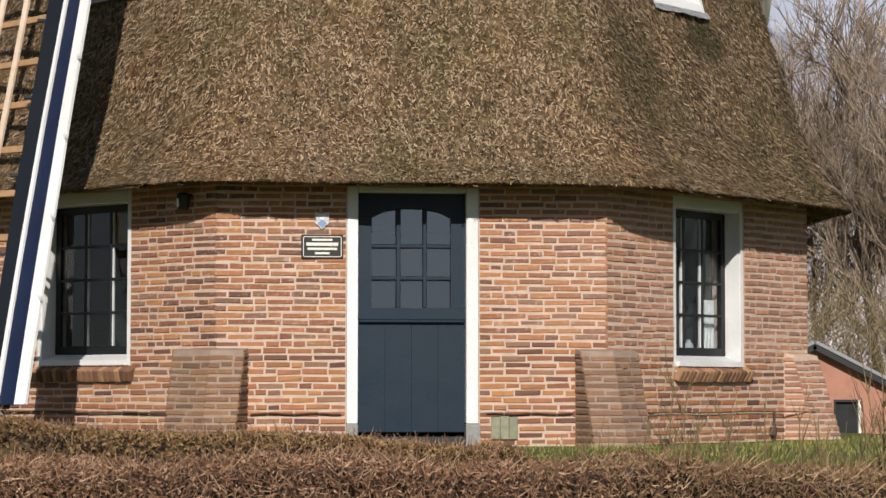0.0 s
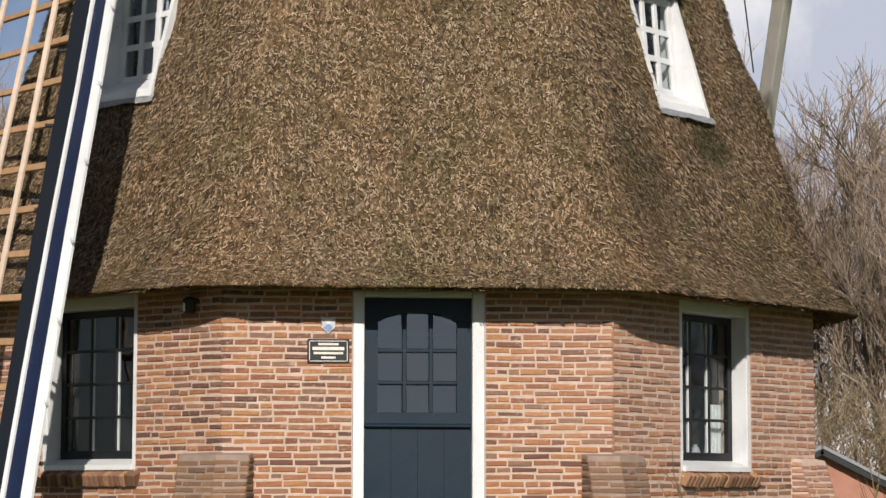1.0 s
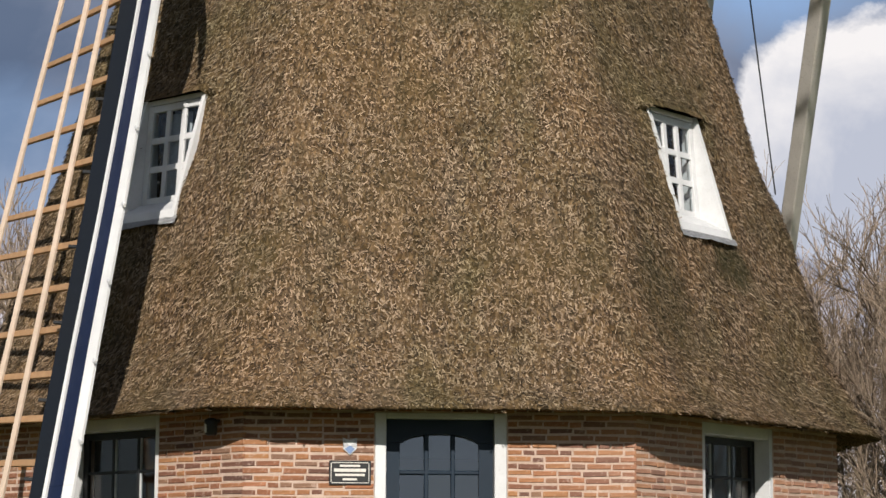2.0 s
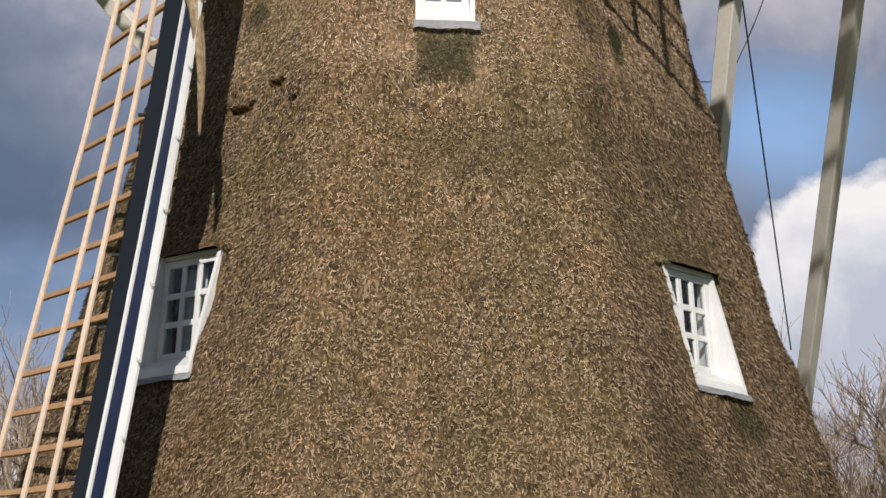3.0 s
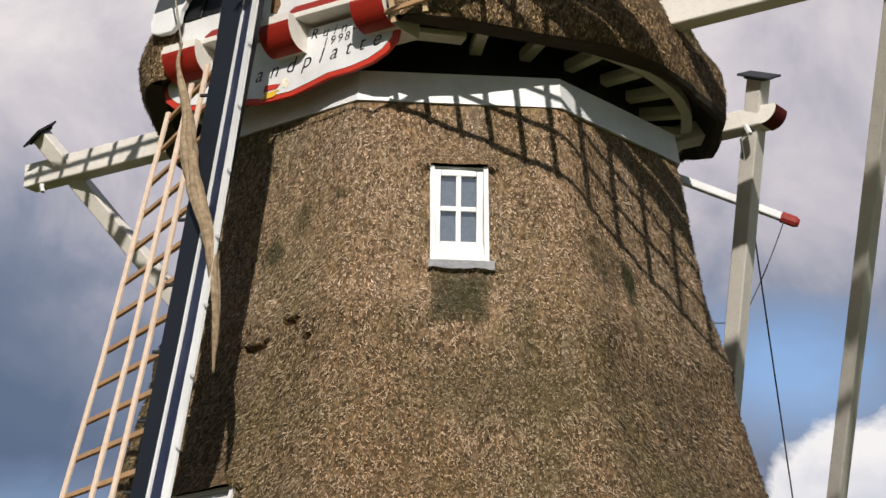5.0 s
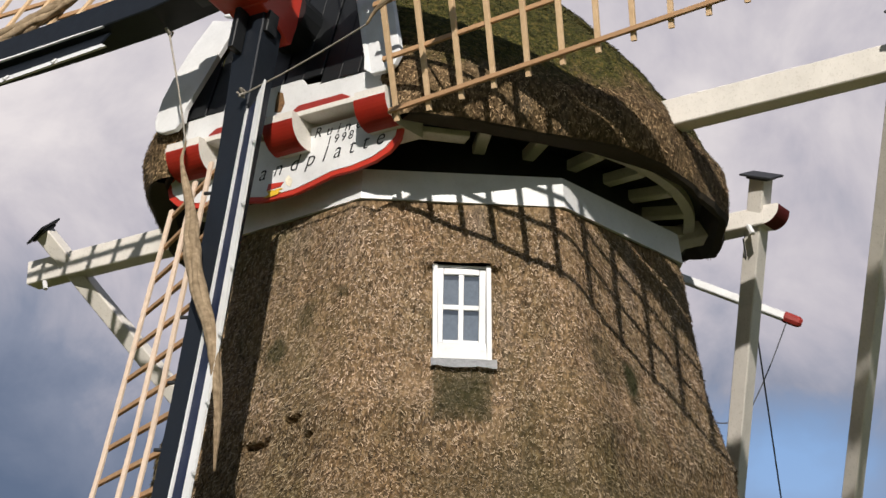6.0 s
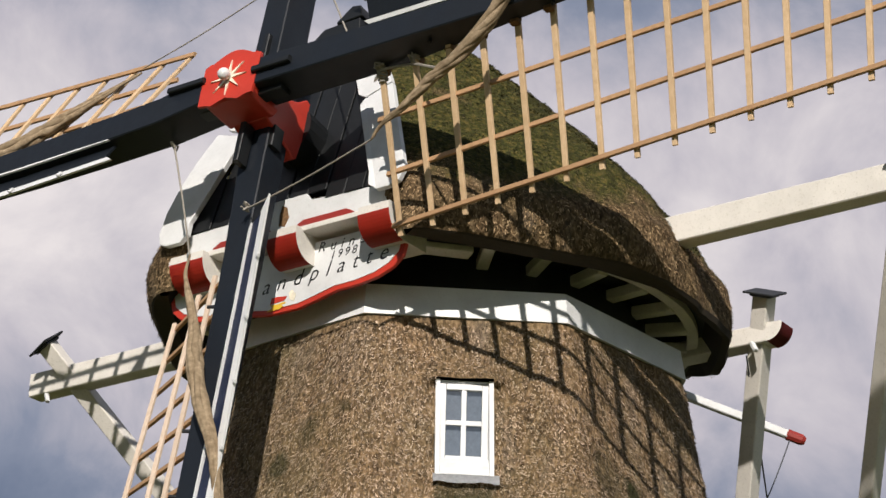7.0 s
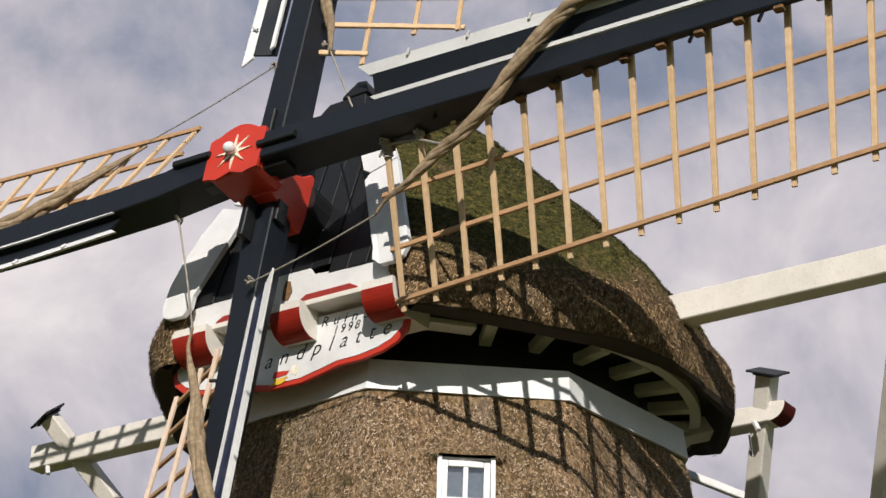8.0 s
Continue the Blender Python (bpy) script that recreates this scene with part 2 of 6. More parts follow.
THATCH, THATCH_MOSSY = thatch_material("thatch", 0.0), thatch_material("mossy thatch", 1.0)
STRAW, STRAW_MOSSY = straw_material("reed ends", 0.0), straw_material("mossy reed ends", 1.0)
OLD_MORTAR = mortar_material("weathered mortar", 0.55)
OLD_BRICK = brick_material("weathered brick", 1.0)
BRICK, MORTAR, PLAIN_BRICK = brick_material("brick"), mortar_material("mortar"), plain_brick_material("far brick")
WHITE = paint("white paint", (0.635, 0.638, 0.640), 0.45, 0.3, (0.33, 0.315, 0.28))
CREAM = paint("weathered white paint", (0.645, 0.61, 0.56), 0.55, 0.55, (0.30, 0.27, 0.20))
NAVY = paint("navy paint", (0.0082, 0.0108, 0.0155), 0.45, 0.2, (0.03, 0.034, 0.042), 0.3, 0.3)
DOOR_BLUE = paint("door paint", (0.0062, 0.0168, 0.0310), 0.42, 0.12, (0.022, 0.036, 0.056), 0.25, 0.26)
BLUE = paint("blue paint", (0.0075, 0.015, 0.045), 0.5, 0.12, (0.03, 0.04, 0.07), 0.25, 0.22)
SUNLIT_WHITE = paint("sunlit white paint", (0.80, 0.80, 0.79), 0.4, 0.15, (0.45, 0.43, 0.40))
RED = paint("red paint", (0.47, 0.036, 0.020), 0.42, 0.25, (0.12, 0.018, 0.014))
DARK_RED = paint("old dark red paint", (0.16, 0.016, 0.014), 0.6, 0.4, (0.05, 0.012, 0.01))
TIP_RED = paint("darker red paint", (0.27, 0.028, 0.022), 0.5, 0.3, (0.09, 0.02, 0.016))
BLACK = paint("black paint", (0.007, 0.008, 0.009), 0.45, 0.1, (0.04, 0.04, 0.04))
# for dark boards and lettering, and for the shade under the cap
NEAR_BLACK = flat("near-black boards and cap shade", (0.010, 0.011, 0.013), 0.55)
PINE = wood_material("new pine laths", (0.66, 0.475, 0.295), (0.53, 0.36, 0.205))
LIT_PINE = wood_material("sunlit pine laths", (0.66, 0.53, 0.42), (0.54, 0.42, 0.32))
PINE_DARK = wood_material("pine rails", (0.43, 0.262, 0.140), (0.33, 0.192, 0.098))
CANVAS = wood_material("rolled sailcloth", (0.36, 0.275, 0.18), (0.16, 0.112, 0.065), 16.0, rough=0.9)
ROPE = flat("rope", (0.30, 0.27, 0.23), 0.9)
CABLE = flat("steel cable", (0.10, 0.105, 0.115), 0.5, 0.3)
ROT_BROWN = wood_material("rot-brown wood", (0.23, 0.13, 0.06), (0.09, 0.05, 0.025), 30.0, rough=0.95)
LEAD = flat("lead sheet", (0.46, 0.465, 0.48), 0.6, 0.0)
GLASS, DULL_GLASS = glass_material("window glass", 0.27), glass_material("dull window glass", 0.08)
STONE = flat("grey stone", (0.24, 0.24, 0.23), 0.85)
IRON = flat("rusty iron", (0.075, 0.048, 0.035), 0.8, 0.2)
GOLD = flat("pale gilding", (0.78, 0.71, 0.56), 0.5)
YELLOW = paint("yellow paint", (0.68, 0.42, 0.03), 0.5)
WHITE_CLOTH = flat("white cloth", (0.78, 0.77, 0.75), 0.9)
SHIELD_BLUE = paint("enamel blue", (0.19, 0.27, 0.45), 0.3)
MOSSY_WOOD = wood_material("mossy boards", (0.30, 0.29, 0.22), (0.17, 0.18, 0.11))
ROOM_SHADE = flat("room shade", (0.020, 0.019, 0.018), 0.9)


# ---- mesh helpers ----
def thing(name, label, category, at=(0, 0, 0), group="", kind=""):
    ob = new(name)
    ob.matrix_basis = Matrix.Translation(at)
    ob.empty_display_size = 0.2
    return tagged(ob, label, category, group, kind)


def mesh_of(name, bm, material, smooth=False):
    me = bpy.data.meshes.new(name)
    bm.normal_update()
    bm.to_mesh(me)
    bm.free()
    me.materials.append(material)
    if smooth:
        me.shade_smooth()
    return me


def hang(ob, parent):
    """Parent ob, whose mesh is in world metres, under parent."""
    ob.parent = parent
    m = parent.matrix_basis.copy()
    if parent.parent:
        m = parent.parent.matrix_basis @ parent.matrix_parent_inverse @ m
    ob.matrix_parent_inverse = m.inverted()


def part(name, bm, material, parent, label="", smooth=False):
    ob = new(name, mesh_of(name, bm, material, smooth))
    hang(ob, parent)
    if label:
        ob["label"] = label
    return ob


def solid(name, bm, material, label, category, kind="", group="", smooth=False):
    return tagged(new(name, mesh_of(name, bm, material, smooth)), label, category, group, kind)


def box(bm, lo, hi, m=Matrix(), bevel=0.0):
    """A box between two corners, turned by m, with its edges taken off."""
    made = bmesh.ops.create_cube(bm, size=1.0, matrix=m @ Matrix.Translation([(a + b) / 2 for a, b in zip(lo, hi)]) @ Matrix.Diagonal([*(max(abs(b - a), 1e-4) for a, b in zip(lo, hi)), 1]))
    if bevel:
        edges = list({e for v in made["verts"] for e in v.link_edges})
        bmesh.ops.bevel(bm, geom=edges, offset=bevel, segments=1, profile=0.5, affect="EDGES")
    return bm


def beam(bm, a, b, w, h, up=(0, 0, 1), bevel=0.01, w2=None, h2=None):
    """A squared timber from a to b, tapering to w2 x h2."""
    a, b = Vector(a), Vector(b)
    x = (b - a).normalized()
    y = Vector(up).cross(x).normalized()
    z = x.cross(y)
    rings = []
    for p, ww, hh in ((a, w, h), (b, w2 or w, h2 or h)):
        k = bevel
        outline = [(-ww / 2 + k, -hh / 2), (ww / 2 - k, -hh / 2), (ww / 2, -hh / 2 + k), (ww / 2, hh / 2 - k), (ww / 2 - k, hh / 2), (-ww / 2 + k, hh / 2), (-ww / 2, hh / 2 - k), (-ww / 2, -hh / 2 + k)]
        rings.append([bm.verts.new(p + y * i + z * j) for i, j in outline])
    n = len(rings[0])
    for i in range(n):
        bm.faces.new((rings[0][i], rings[0][(i + 1) % n], rings[1][(i + 1) % n], rings[1][i]))
    bm.faces.new(rings[0][::-1])
    bm.faces.new(rings[1])
    return bm


def tube(bm, points, radius, sides=8, squash=1.0):
    """A round bar along points; radius is a number or one for each point."""
    points = [Vector(p) for p in points]
    radii = radius if isinstance(radius, (list, tuple)) else [radius] * len(points)
    rings = []
    ref = Vector((0.31, 0.17, 0.93))
    for i, p in enumerate(points):
        d = (points[min(i + 1, len(points) - 1)] - points[max(i - 1, 0)]).normalized()
        y = d.cross(ref).normalized()
        z = d.cross(y)
        rings.append([bm.verts.new(p + (y * math.cos(6.2832 * k / sides) + z * math.sin(6.2832 * k / sides) * squash) * radii[i]) for k in range(sides)])
    for r, s in zip(rings, rings[1:]):
        for k in range(sides):
            bm.faces.new((r[k], r[(k + 1) % sides], s[(k + 1) % sides], s[k]))
    bm.faces.new(rings[0][::-1])
    bm.faces.new(rings[-1])
    return bm


def sag(a, b, drop, n=10):
    a, b = Vector(a), Vector(b)
    return [a.lerp(b, i / n) - Vector((0, 0, drop * 4 * (i / n) * (1 - i / n))) for i in range(n + 1)]


def plate(bm, outline, depth, m):
    """A board of that outline (x, y), from z = 0 to depth, placed by m."""
    lo = [bm.verts.new(m @ Vector((x, y, 0))) for x, y in outline]
    hi = [bm.verts.new(m @ Vector((x, y, depth))) for x, y in outline]
    n = len(lo)
    for i in range(n):
        bm.faces.new((lo[i], lo[(i + 1) % n], hi[(i + 1) % n], hi[i]))
    bm.faces.new(lo[::-1])
    bm.faces.new(hi)
    return bm


def B():
    return bmesh.new()


def axes(x, y, z, at):
    """A pose whose axes are x, y and z."""
    m = Matrix((x, y, z)).transposed().to_4x4()
    m.translation = at
    return m


def lerp_table(table, x):
    for (x0, y0), (x1, y1) in zip(table, table[1:]):
        if x <= x1:
            return y0 + (y1 - y0) * max(0.0, (x - x0) / (x1 - x0))
    return table[-1][1]


# ---- ground ----
def ground_height(x, y):
    """A low mound under the mill, falling to the lane."""
    r = math.hypot(x, y)
    k = min(1.0, max(0.0, (r - 5.2) / 14.0))
    return -1.15 * k * k * (3 - 2 * k) + 0.02 * noise.noise((x * 0.6, y * 0.6, 0)) * min(1.0, r / 5)


def make_ground():
    bm = B()
    radii = [0, 2, 3.5, 4.2, 4.8, 5.4, 6, 6.8, 7.6, 8.5, 9.5, 10.5, 12, 13.5, 15, 17, 19, 21, 24, 28, 34, 42, 55, 75, 110, 180, 300, 500, 900, 1500]
    n, rings = 96, []
    for r in radii[1:]:
        rings.append([bm.verts.new((r * math.cos(6.28319 * k / n), r * math.sin(6.28319 * k / n), ground_height(r * math.cos(6.28319 * k / n), r * math.sin(6.28319 * k / n)))) for k in range(n)])
    mid = bm.verts.new((0, 0, 0))
    for k in range(n):
        bm.faces.new((mid, rings[0][k], rings[0][(k + 1) % n]))
        for a, b in zip(rings, rings[1:]):
            bm.faces.new((a[k], b[k], b[(k + 1) % n], a[(k + 1) % n]))
    m = Mat("grass ground", 0.95, spec=0.1)
    a, b = m.noise(0.7, 5), m.noise(14, 5, 0.7)
    col = m.mix(m.grey(b, 0.3, 0.7), (0.120, 0.135, 0.036), (0.075, 0.080, 0.028))
    m.color(m.mix(m.grey(a, 0.5, 0.75, 0, 0.6), col, (0.115, 0.090, 0.045))).bump(b, 0.8, 0.05)
    solid("ground", bm, m.m, "rough green and brown grass on a low mound round the mill", "ground", "structure", smooth=True)


make_ground()


# ---- sky behind the mill ----
def make_backdrop():
    bm = B()
    n, h, r = 48, 26, 1300.0
    grid = [[bm.verts.new((r * math.sin(a) * math.cos(e), r * math.cos(a) * math.cos(e), r * math.sin(e))) for a in [radians(-70 + 140 * i / n) for i in range(n + 1)]] for e in [radians(-1.5 + 62 * j / h) for j in range(h + 1)]]
    for a, b in zip(grid, grid[1:]):
        for i in range(n):
            bm.faces.new((a[i], a[i + 1], b[i + 1], b[i]))
    m = Mat("cloudy sky")
    p = m.stretch(1 / 1300, 1 / 1300, 1 / 1300)
    sep = m.add("ShaderNodeSeparateXYZ", Vector=p)
    x, z = m.calc("DIVIDE", sep.outputs[0], sep.outputs[1]), m.calc("DIVIDE", sep.outputs[2], sep.outputs[1])
    puff = m.noise(13, 7, 0.58, p, 0.4)
    wide = m.noise(4.5, 5, 0.5, m.stretch(1 / 1300, 1 / 1300, 1.5 / 1300))
    height = m.grey(z, 0.20, 0.46)
    value = m.calc("ADD", m.calc("ADD", m.calc("MULTIPLY", puff, 0.75), m.calc("MULTIPLY", wide, 0.55)), m.calc("ADD", m.calc("ADD", m.calc("MULTIPLY", height, 0.42), m.grey(z, 0.20, 0.10, 0, 0.50)), m.calc("SUBTRACT", m.grey(z, 0.30, 0.40, 0, 0.11), m.grey(z, 0.47, 0.58, 0, 0.15))))
    cloud = m.ramp(m.grey(value, 0.63, 1.29), (0.0, (0.100, 0.142, 0.232)), (0.35, (0.245, 0.275, 0.365)), (0.65, (0.525, 0.495, 0.55)), (1.0, (0.79, 0.735, 0.74)))

    def spot(cx, cz, rx, rz, edge=0.5, soft=0.4):
        """1 inside an uneven oval patch of the sky."""
        dx, dz = m.calc("DIVIDE", m.calc("SUBTRACT", x, cx), rx), m.calc("DIVIDE", m.calc("SUBTRACT", z, cz), rz)
        d = m.calc("SQRT", m.calc("ADD", m.calc("MULTIPLY", dx, dx), m.calc("MULTIPLY", dz, dz)))
        d = m.calc("ADD", d, m.calc("MULTIPLY", m.calc("SUBTRACT", puff, 0.5), 2.2 * edge))
        return m.grey(d, 1.0, 1.0 - soft)

    clear = m.mix(m.grey(z, 0.1, 0.35), (0.42, 0.56, 0.80), (0.22, 0.385, 0.68))
    col = m.mix(spot(0.234, 0.284, 0.082, 0.044, 0.7, 0.8), cloud, clear)
    col = m.mix(m.calc("MULTIPLY", spot(-0.10, 0.195, 0.10, 0.040), 0.35), col, clear)
    col = m.mix(m.calc("MULTIPLY", spot(-0.075, 0.275, 0.10, 0.06, 0.5, 0.8), 0.45), col, (0.150, 0.190, 0.275))
    white = m.mix(m.grey(m.calc("ADD", puff, m.grey(z, 0.15, 0.28, -0.25, 0.12)), 0.32, 0.62), (0.50, 0.53, 0.63), (0.90, 0.87, 0.87))
    col = m.mix(spot(0.283, 0.212, 0.078, 0.066, 0.55, 0.10), col, white)
    glow = m.add("ShaderNodeEmission", Color=col, Strength=1.0)
    m.t.links.new(glow.outputs[0], m.t.nodes["Material Output"].inputs["Surface"])
    solid("backdrop", bm, m.m, "grey and white clouds with patches of blue sky", "sky", "structure", smooth=True)


make_backdrop()

# ---- mill: measures ----
T8 = math.tan(radians(22.5))
WALL, BAND, EAVE_Z, BAND_Z = 4.12, 2.481, 2.25, 9.392
FACES = {"front": -90, "front_left": -135, "front_right": -45, "left": 180, "right": 0, "back_left": 135, "back_right": 45, "back": 90}
# height and corner radius of the thatched body
BODY = [(2.25, 4.945), (2.45, 4.745), (2.94, 4.46), (3.44, 4.31), (3.90, 4.135), (4.31, 4.03), (4.84, 3.82), (5.55, 3.60), (6.08, 3.43), (6.57, 3.262), (7.43, 3.06), (7.93, 2.925), (8.57, 2.805), (9.21, 2.69), (9.36, 2.665), (9.42, 2.615)]


def face_frame(name, apothem):
    """Pose of a face: x along it (to the right from outside), y outward, z up."""
    a = radians(FACES[name])
    n = Vector((math.cos(a), math.sin(a), 0))
    return axes(Vector((-n.y, n.x, 0)), n, Vector((0, 0, 1)), n * apothem)


def octagon_radius(theta, apothem, p):
    total = sum(max(0.0, math.cos(theta - k * math.pi / 4)) ** p for k in range(8))
    return apothem * total ** (-1 / p)


def body_apothem(z):
    return lerp_table(BODY, z) / 1.074


# ---- brick base ----
SHARED_BRICKS = []


def brick_mesh(seed, material, l=0.205, h=0.0425, d=0.034):
    rnd = random.Random(seed)
    bm = B()
    k = 0.006
    j = lambda: rnd.uniform(-0.0050, 0.0050)
    back = [bm.verts.new((x, -d, z)) for x, z in ((-l / 2, -h / 2), (l / 2, -h / 2), (l / 2, h / 2), (-l / 2, h / 2))]
    rim = [bm.verts.new((x + j() * 0.7, -k + j() * 0.4, z + j() * 0.7)) for x, z in ((-l / 2, -h / 2), (l / 2, -h / 2), (l / 2, h / 2), (-l / 2, h / 2))]
    top = [bm.verts.new((x + j(), j() * 0.6, z + j() * 0.7)) for x, z in ((-l / 2 + k, -h / 2 + k), (l / 2 - k, -h / 2 + k), (l / 2 - k, h / 2 - k), (-l / 2 + k, h / 2 - k))]
    for a, b in ((back, rim), (rim, top)):
        for i in range(4):
            bm.faces.new((a[i], a[(i + 1) % 4], b[(i + 1) % 4], b[i]))
    bm.faces.new(top)
    bmesh.ops.recalc_face_normals(bm, faces=bm.faces[:])
    return mesh_of("brick", bm, material)


def bond(s0, s1, z0, z1, holes, seed, pitch=0.0607):
    """Bricks of a wall, left to right and course by course: middle, height and length."""
    rnd = random.Random(seed)
    rows, course = [], 0
    z = z0
    while z + pitch <= z1 + 0.01:
        zc, s = z + pitch / 2, s0
        spans = [(s0, s1)]
        for a, b, c, d in holes:
            if c < zc + 0.02 and d > zc - 0.02:
                spans = [q for u, v in spans for q in ((u, min(v, a)), (max(u, b), v)) if q[1] - q[0] > 0.03]
        for u, v in spans:
            s = u
            first = True
            while s < v - 0.03:
                l = (0.118 if rnd.random() < 0.3 else 0.222) + rnd.uniform(-0.016, 0.016)
                if first:
                    l = (0.215, 0.105)[course % 2] + rnd.uniform(-0.02, 0.03)
                    first = False
                l = min(l, v - s)
                if v - s - l < 0.06:
                    l = v - s
                a = s + (-0.006 if s == s0 else 0.008)      # bricks at a wall's end reach round its corner
                b = s + l + (0.006 if s + l >= s1 - 0.001 else -0.008)
                rows.append(((a + b) / 2, zc + rnd.uniform(-0.005, 0.005), b - a))
                s += l
        z += pitch
        course += 1
    return rows


def lay_bricks(parent, frame_m, rows, limit=300, seed=1, old=False):
    """The first bricks of rows as parts of their own, the rest joined."""
    rnd = random.Random(seed)
    if not SHARED_BRICKS:
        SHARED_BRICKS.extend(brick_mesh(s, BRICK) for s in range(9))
        SHARED_BRICKS.extend(brick_mesh(s, OLD_BRICK) for s in range(9))
    rest = []
    for i, (s, z, l) in enumerate(rows):
        m = frame_m @ Matrix.Translation((s, rnd.uniform(-0.004, 0.004), z)) @ Matrix.Rotation(rnd.uniform(-0.016, 0.016), 4, "Y") @ Matrix.Diagonal((l / 0.205, 1, rnd.uniform(0.88, 1.10), 1))
        me = SHARED_BRICKS[rnd.randrange(9) + (9 if old else 0)]
        if i < limit:
            ob = new("brick", me)
            hang(ob, parent)
            ob.matrix_basis = m
        else:
            rest.append((me, m))
    if rest:
        bm = B()
        for me, m in rest:
            start = len(bm.verts)
            bm.from_mesh(me)
            bm.verts.ensure_lookup_table()
            bmesh.ops.transform(bm, matrix=m, verts=bm.verts[start:])
        ob = part("brickwork", bm, BRICK_JOINED, parent)
        ob["kind"] = "stuff"


def brick_joined_material():
    m = Mat("joined brick", 0.88, spec=0.25)
    col = m.ramp(m.island(), *BRICK_TONES)
    col = m.mix(m.grey(m.noise(22, 5, 0.65), 0.3, 0.75, 0.45, 0), col, (0.16, 0.085, 0.055))
    m.color(col).bump(m.noise(70, 5, 0.7), 0.5, 0.006)
    return m.m


BRICK_JOINED = brick_joined_material()
HALF = WALL * T8
OPENINGS = {"front": (-0.575, 0.578, 0.0, 2.245), "front_left": (-0.595, 0.648, 0.70, 2.26), "front_right": (-0.655, 0.54, 0.70, 2.26)}
BRICK_JOBS = []


def wall_face(name):
    f = face_frame(name, 0.0)
    out, back = WALL - 0.0065, WALL - 0.36
    bm = B()
    hole = OPENINGS.get(name)
    top = 2.40
    if not hole:
        box(bm, (-HALF, back, -0.3), (HALF, out, top), f)
    else:
        a, b, c, d = hole
        box(bm, (-HALF, back, -0.3), (a, out, top), f)
        box(bm, (b, back, -0.3), (HALF, out, top), f)
        box(bm, (a, back, d), (b, out, top), f)
        box(bm, (a, back, -0.3), (b, out, c if c > 0.1 else 0.02), f)
    ob = solid("wall_" + name, bm, MORTAR if hole else PLAIN_BRICK, "orange-brown brick base wall with wide pale mortar joints", "wall", "structure")
    if hole:
        a, b, c, d = hole
        holes = [hole]
        if c > 0.1:
            holes.append((a - 0.02, b + 0.02, 0.545, c))
        rows = bond(-HALF, HALF, 0.0, 2.34, holes, len(name), 0.0665 if name == "front_right" else 0.0607)
        BRICK_JOBS.append((ob, face_frame(name, WALL), sorted(rows, key=lambda r: -r[1]), False))
    return ob


for face_name in FACES:
    wall_face(face_name)


def buttress(angle, top=0.82, foot=0.32, head=0.085):
    """A low brick pier round a corner of the base, flaring out to the ground; its sides run straight out from the mill."""
    bm, jobs = B(), []
    corner = Vector((math.cos(radians(angle)), math.sin(radians(angle)), 0)) * (WALL / math.cos(radians(22.5)))
    z0 = -0.1
    for side in (-1, 1):
        a = angle + 22.5 * side
        width = 0.28 if abs(a + 90) < 1 else 0.37 if angle == -67.5 else 0.45
        n = Vector((math.cos(radians(a)), math.sin(radians(a)), 0))
        m = axes(Vector((-n.y, n.x, 0)) * side, n, Vector((0, 0, 1)), corner)
        P = lambda x, o, z: m @ Vector((x - o * T8, o, z))
        v = [P(0, foot, z0), P(width, foot, z0), P(width, head, top), P(0, head, top), P(width, -0.05, z0), P(width, -0.05, top + 0.03), P(0, -0.05, top + 0.03)]
        w = [bm.verts.new(c) for c in v]
        for idx in ((0, 1, 2, 3), (1, 4, 5, 2), (3, 2, 5, 6)):
            bm.faces.new([w[i] for i in idx])
        # the sloping front
        x = (v[1] - v[0]).normalized()
        up = v[3] - v[0]
        slide = up.dot(x)
        up = (up - x * slide).normalized()
        out = x.cross(up) if x.cross(up).dot(n) > 0 else up.cross(x)
        tall = (v[3] - v[0]).dot(up)
        rows = bond(0.0, width, 0.0, tall, [], int(angle) + side)
        jobs.append((axes(x, out, up, v[0] + out * 0.006), [(s + slide * z / tall, z, l) for s, z, l in rows]))
        # the side that runs back to the wall
        x = (v[4] - v[1])
        x.z = 0
        x.normalize()
        out = x.cross(UP_Z) if x.cross(UP_Z).dot(m.to_3x3() @ Vector((1, 0, 0))) > 0 else UP_Z.cross(x)
        rows = []
        for k in range(int((top - z0) / 0.0607)):
            z = (k + 0.5) * 0.0607
            deep = (foot + (head - foot) * z / (top - z0)) / math.cos(radians(22.5))
            if deep > 0.06:
                rows.append(((foot / math.cos(radians(22.5)) - deep) + deep / 2, z, deep - 0.012))
        jobs.append((axes(x, out, UP_Z, v[1] + out * 0.010), rows))
    bmesh.ops.recalc_face_normals(bm, faces=bm.faces[:])
    ob = solid("buttress", bm, MORTAR if angle == -22.5 else OLD_MORTAR, "low flared brick pier at a corner of the mill base", "buttress", "structure", "corner piers of the mill base")
    for face, rows in jobs:
        BRICK_JOBS.append((ob, face, rows, angle != -22.5))


UP_Z = Vector((0, 0, 1))
for corner_angle in (-157.5, -112.5, -67.5, -22.5):
    buttress(corner_angle)

# ---- thatched body ----
# dormer openings: face, half width, middle, lowest and highest point
DORMERS = {"front": (0.288, -0.012, 7.62, 8.67), "front_left": (0.425, 0.06, 4.105, 5.36), "front_right": (0.425, -0.13, 4.07, 5.31)}


def in_dormer(theta, z, r, grow=0.0):
    for name, (hw, mid, lo, hi) in DORMERS.items():
        a = theta - radians(FACES[name])
        if math.cos(a) > 0.8 and abs(r * math.sin(a) - mid) < hw + grow and lo - grow < z < hi + grow:
            return True
    return False


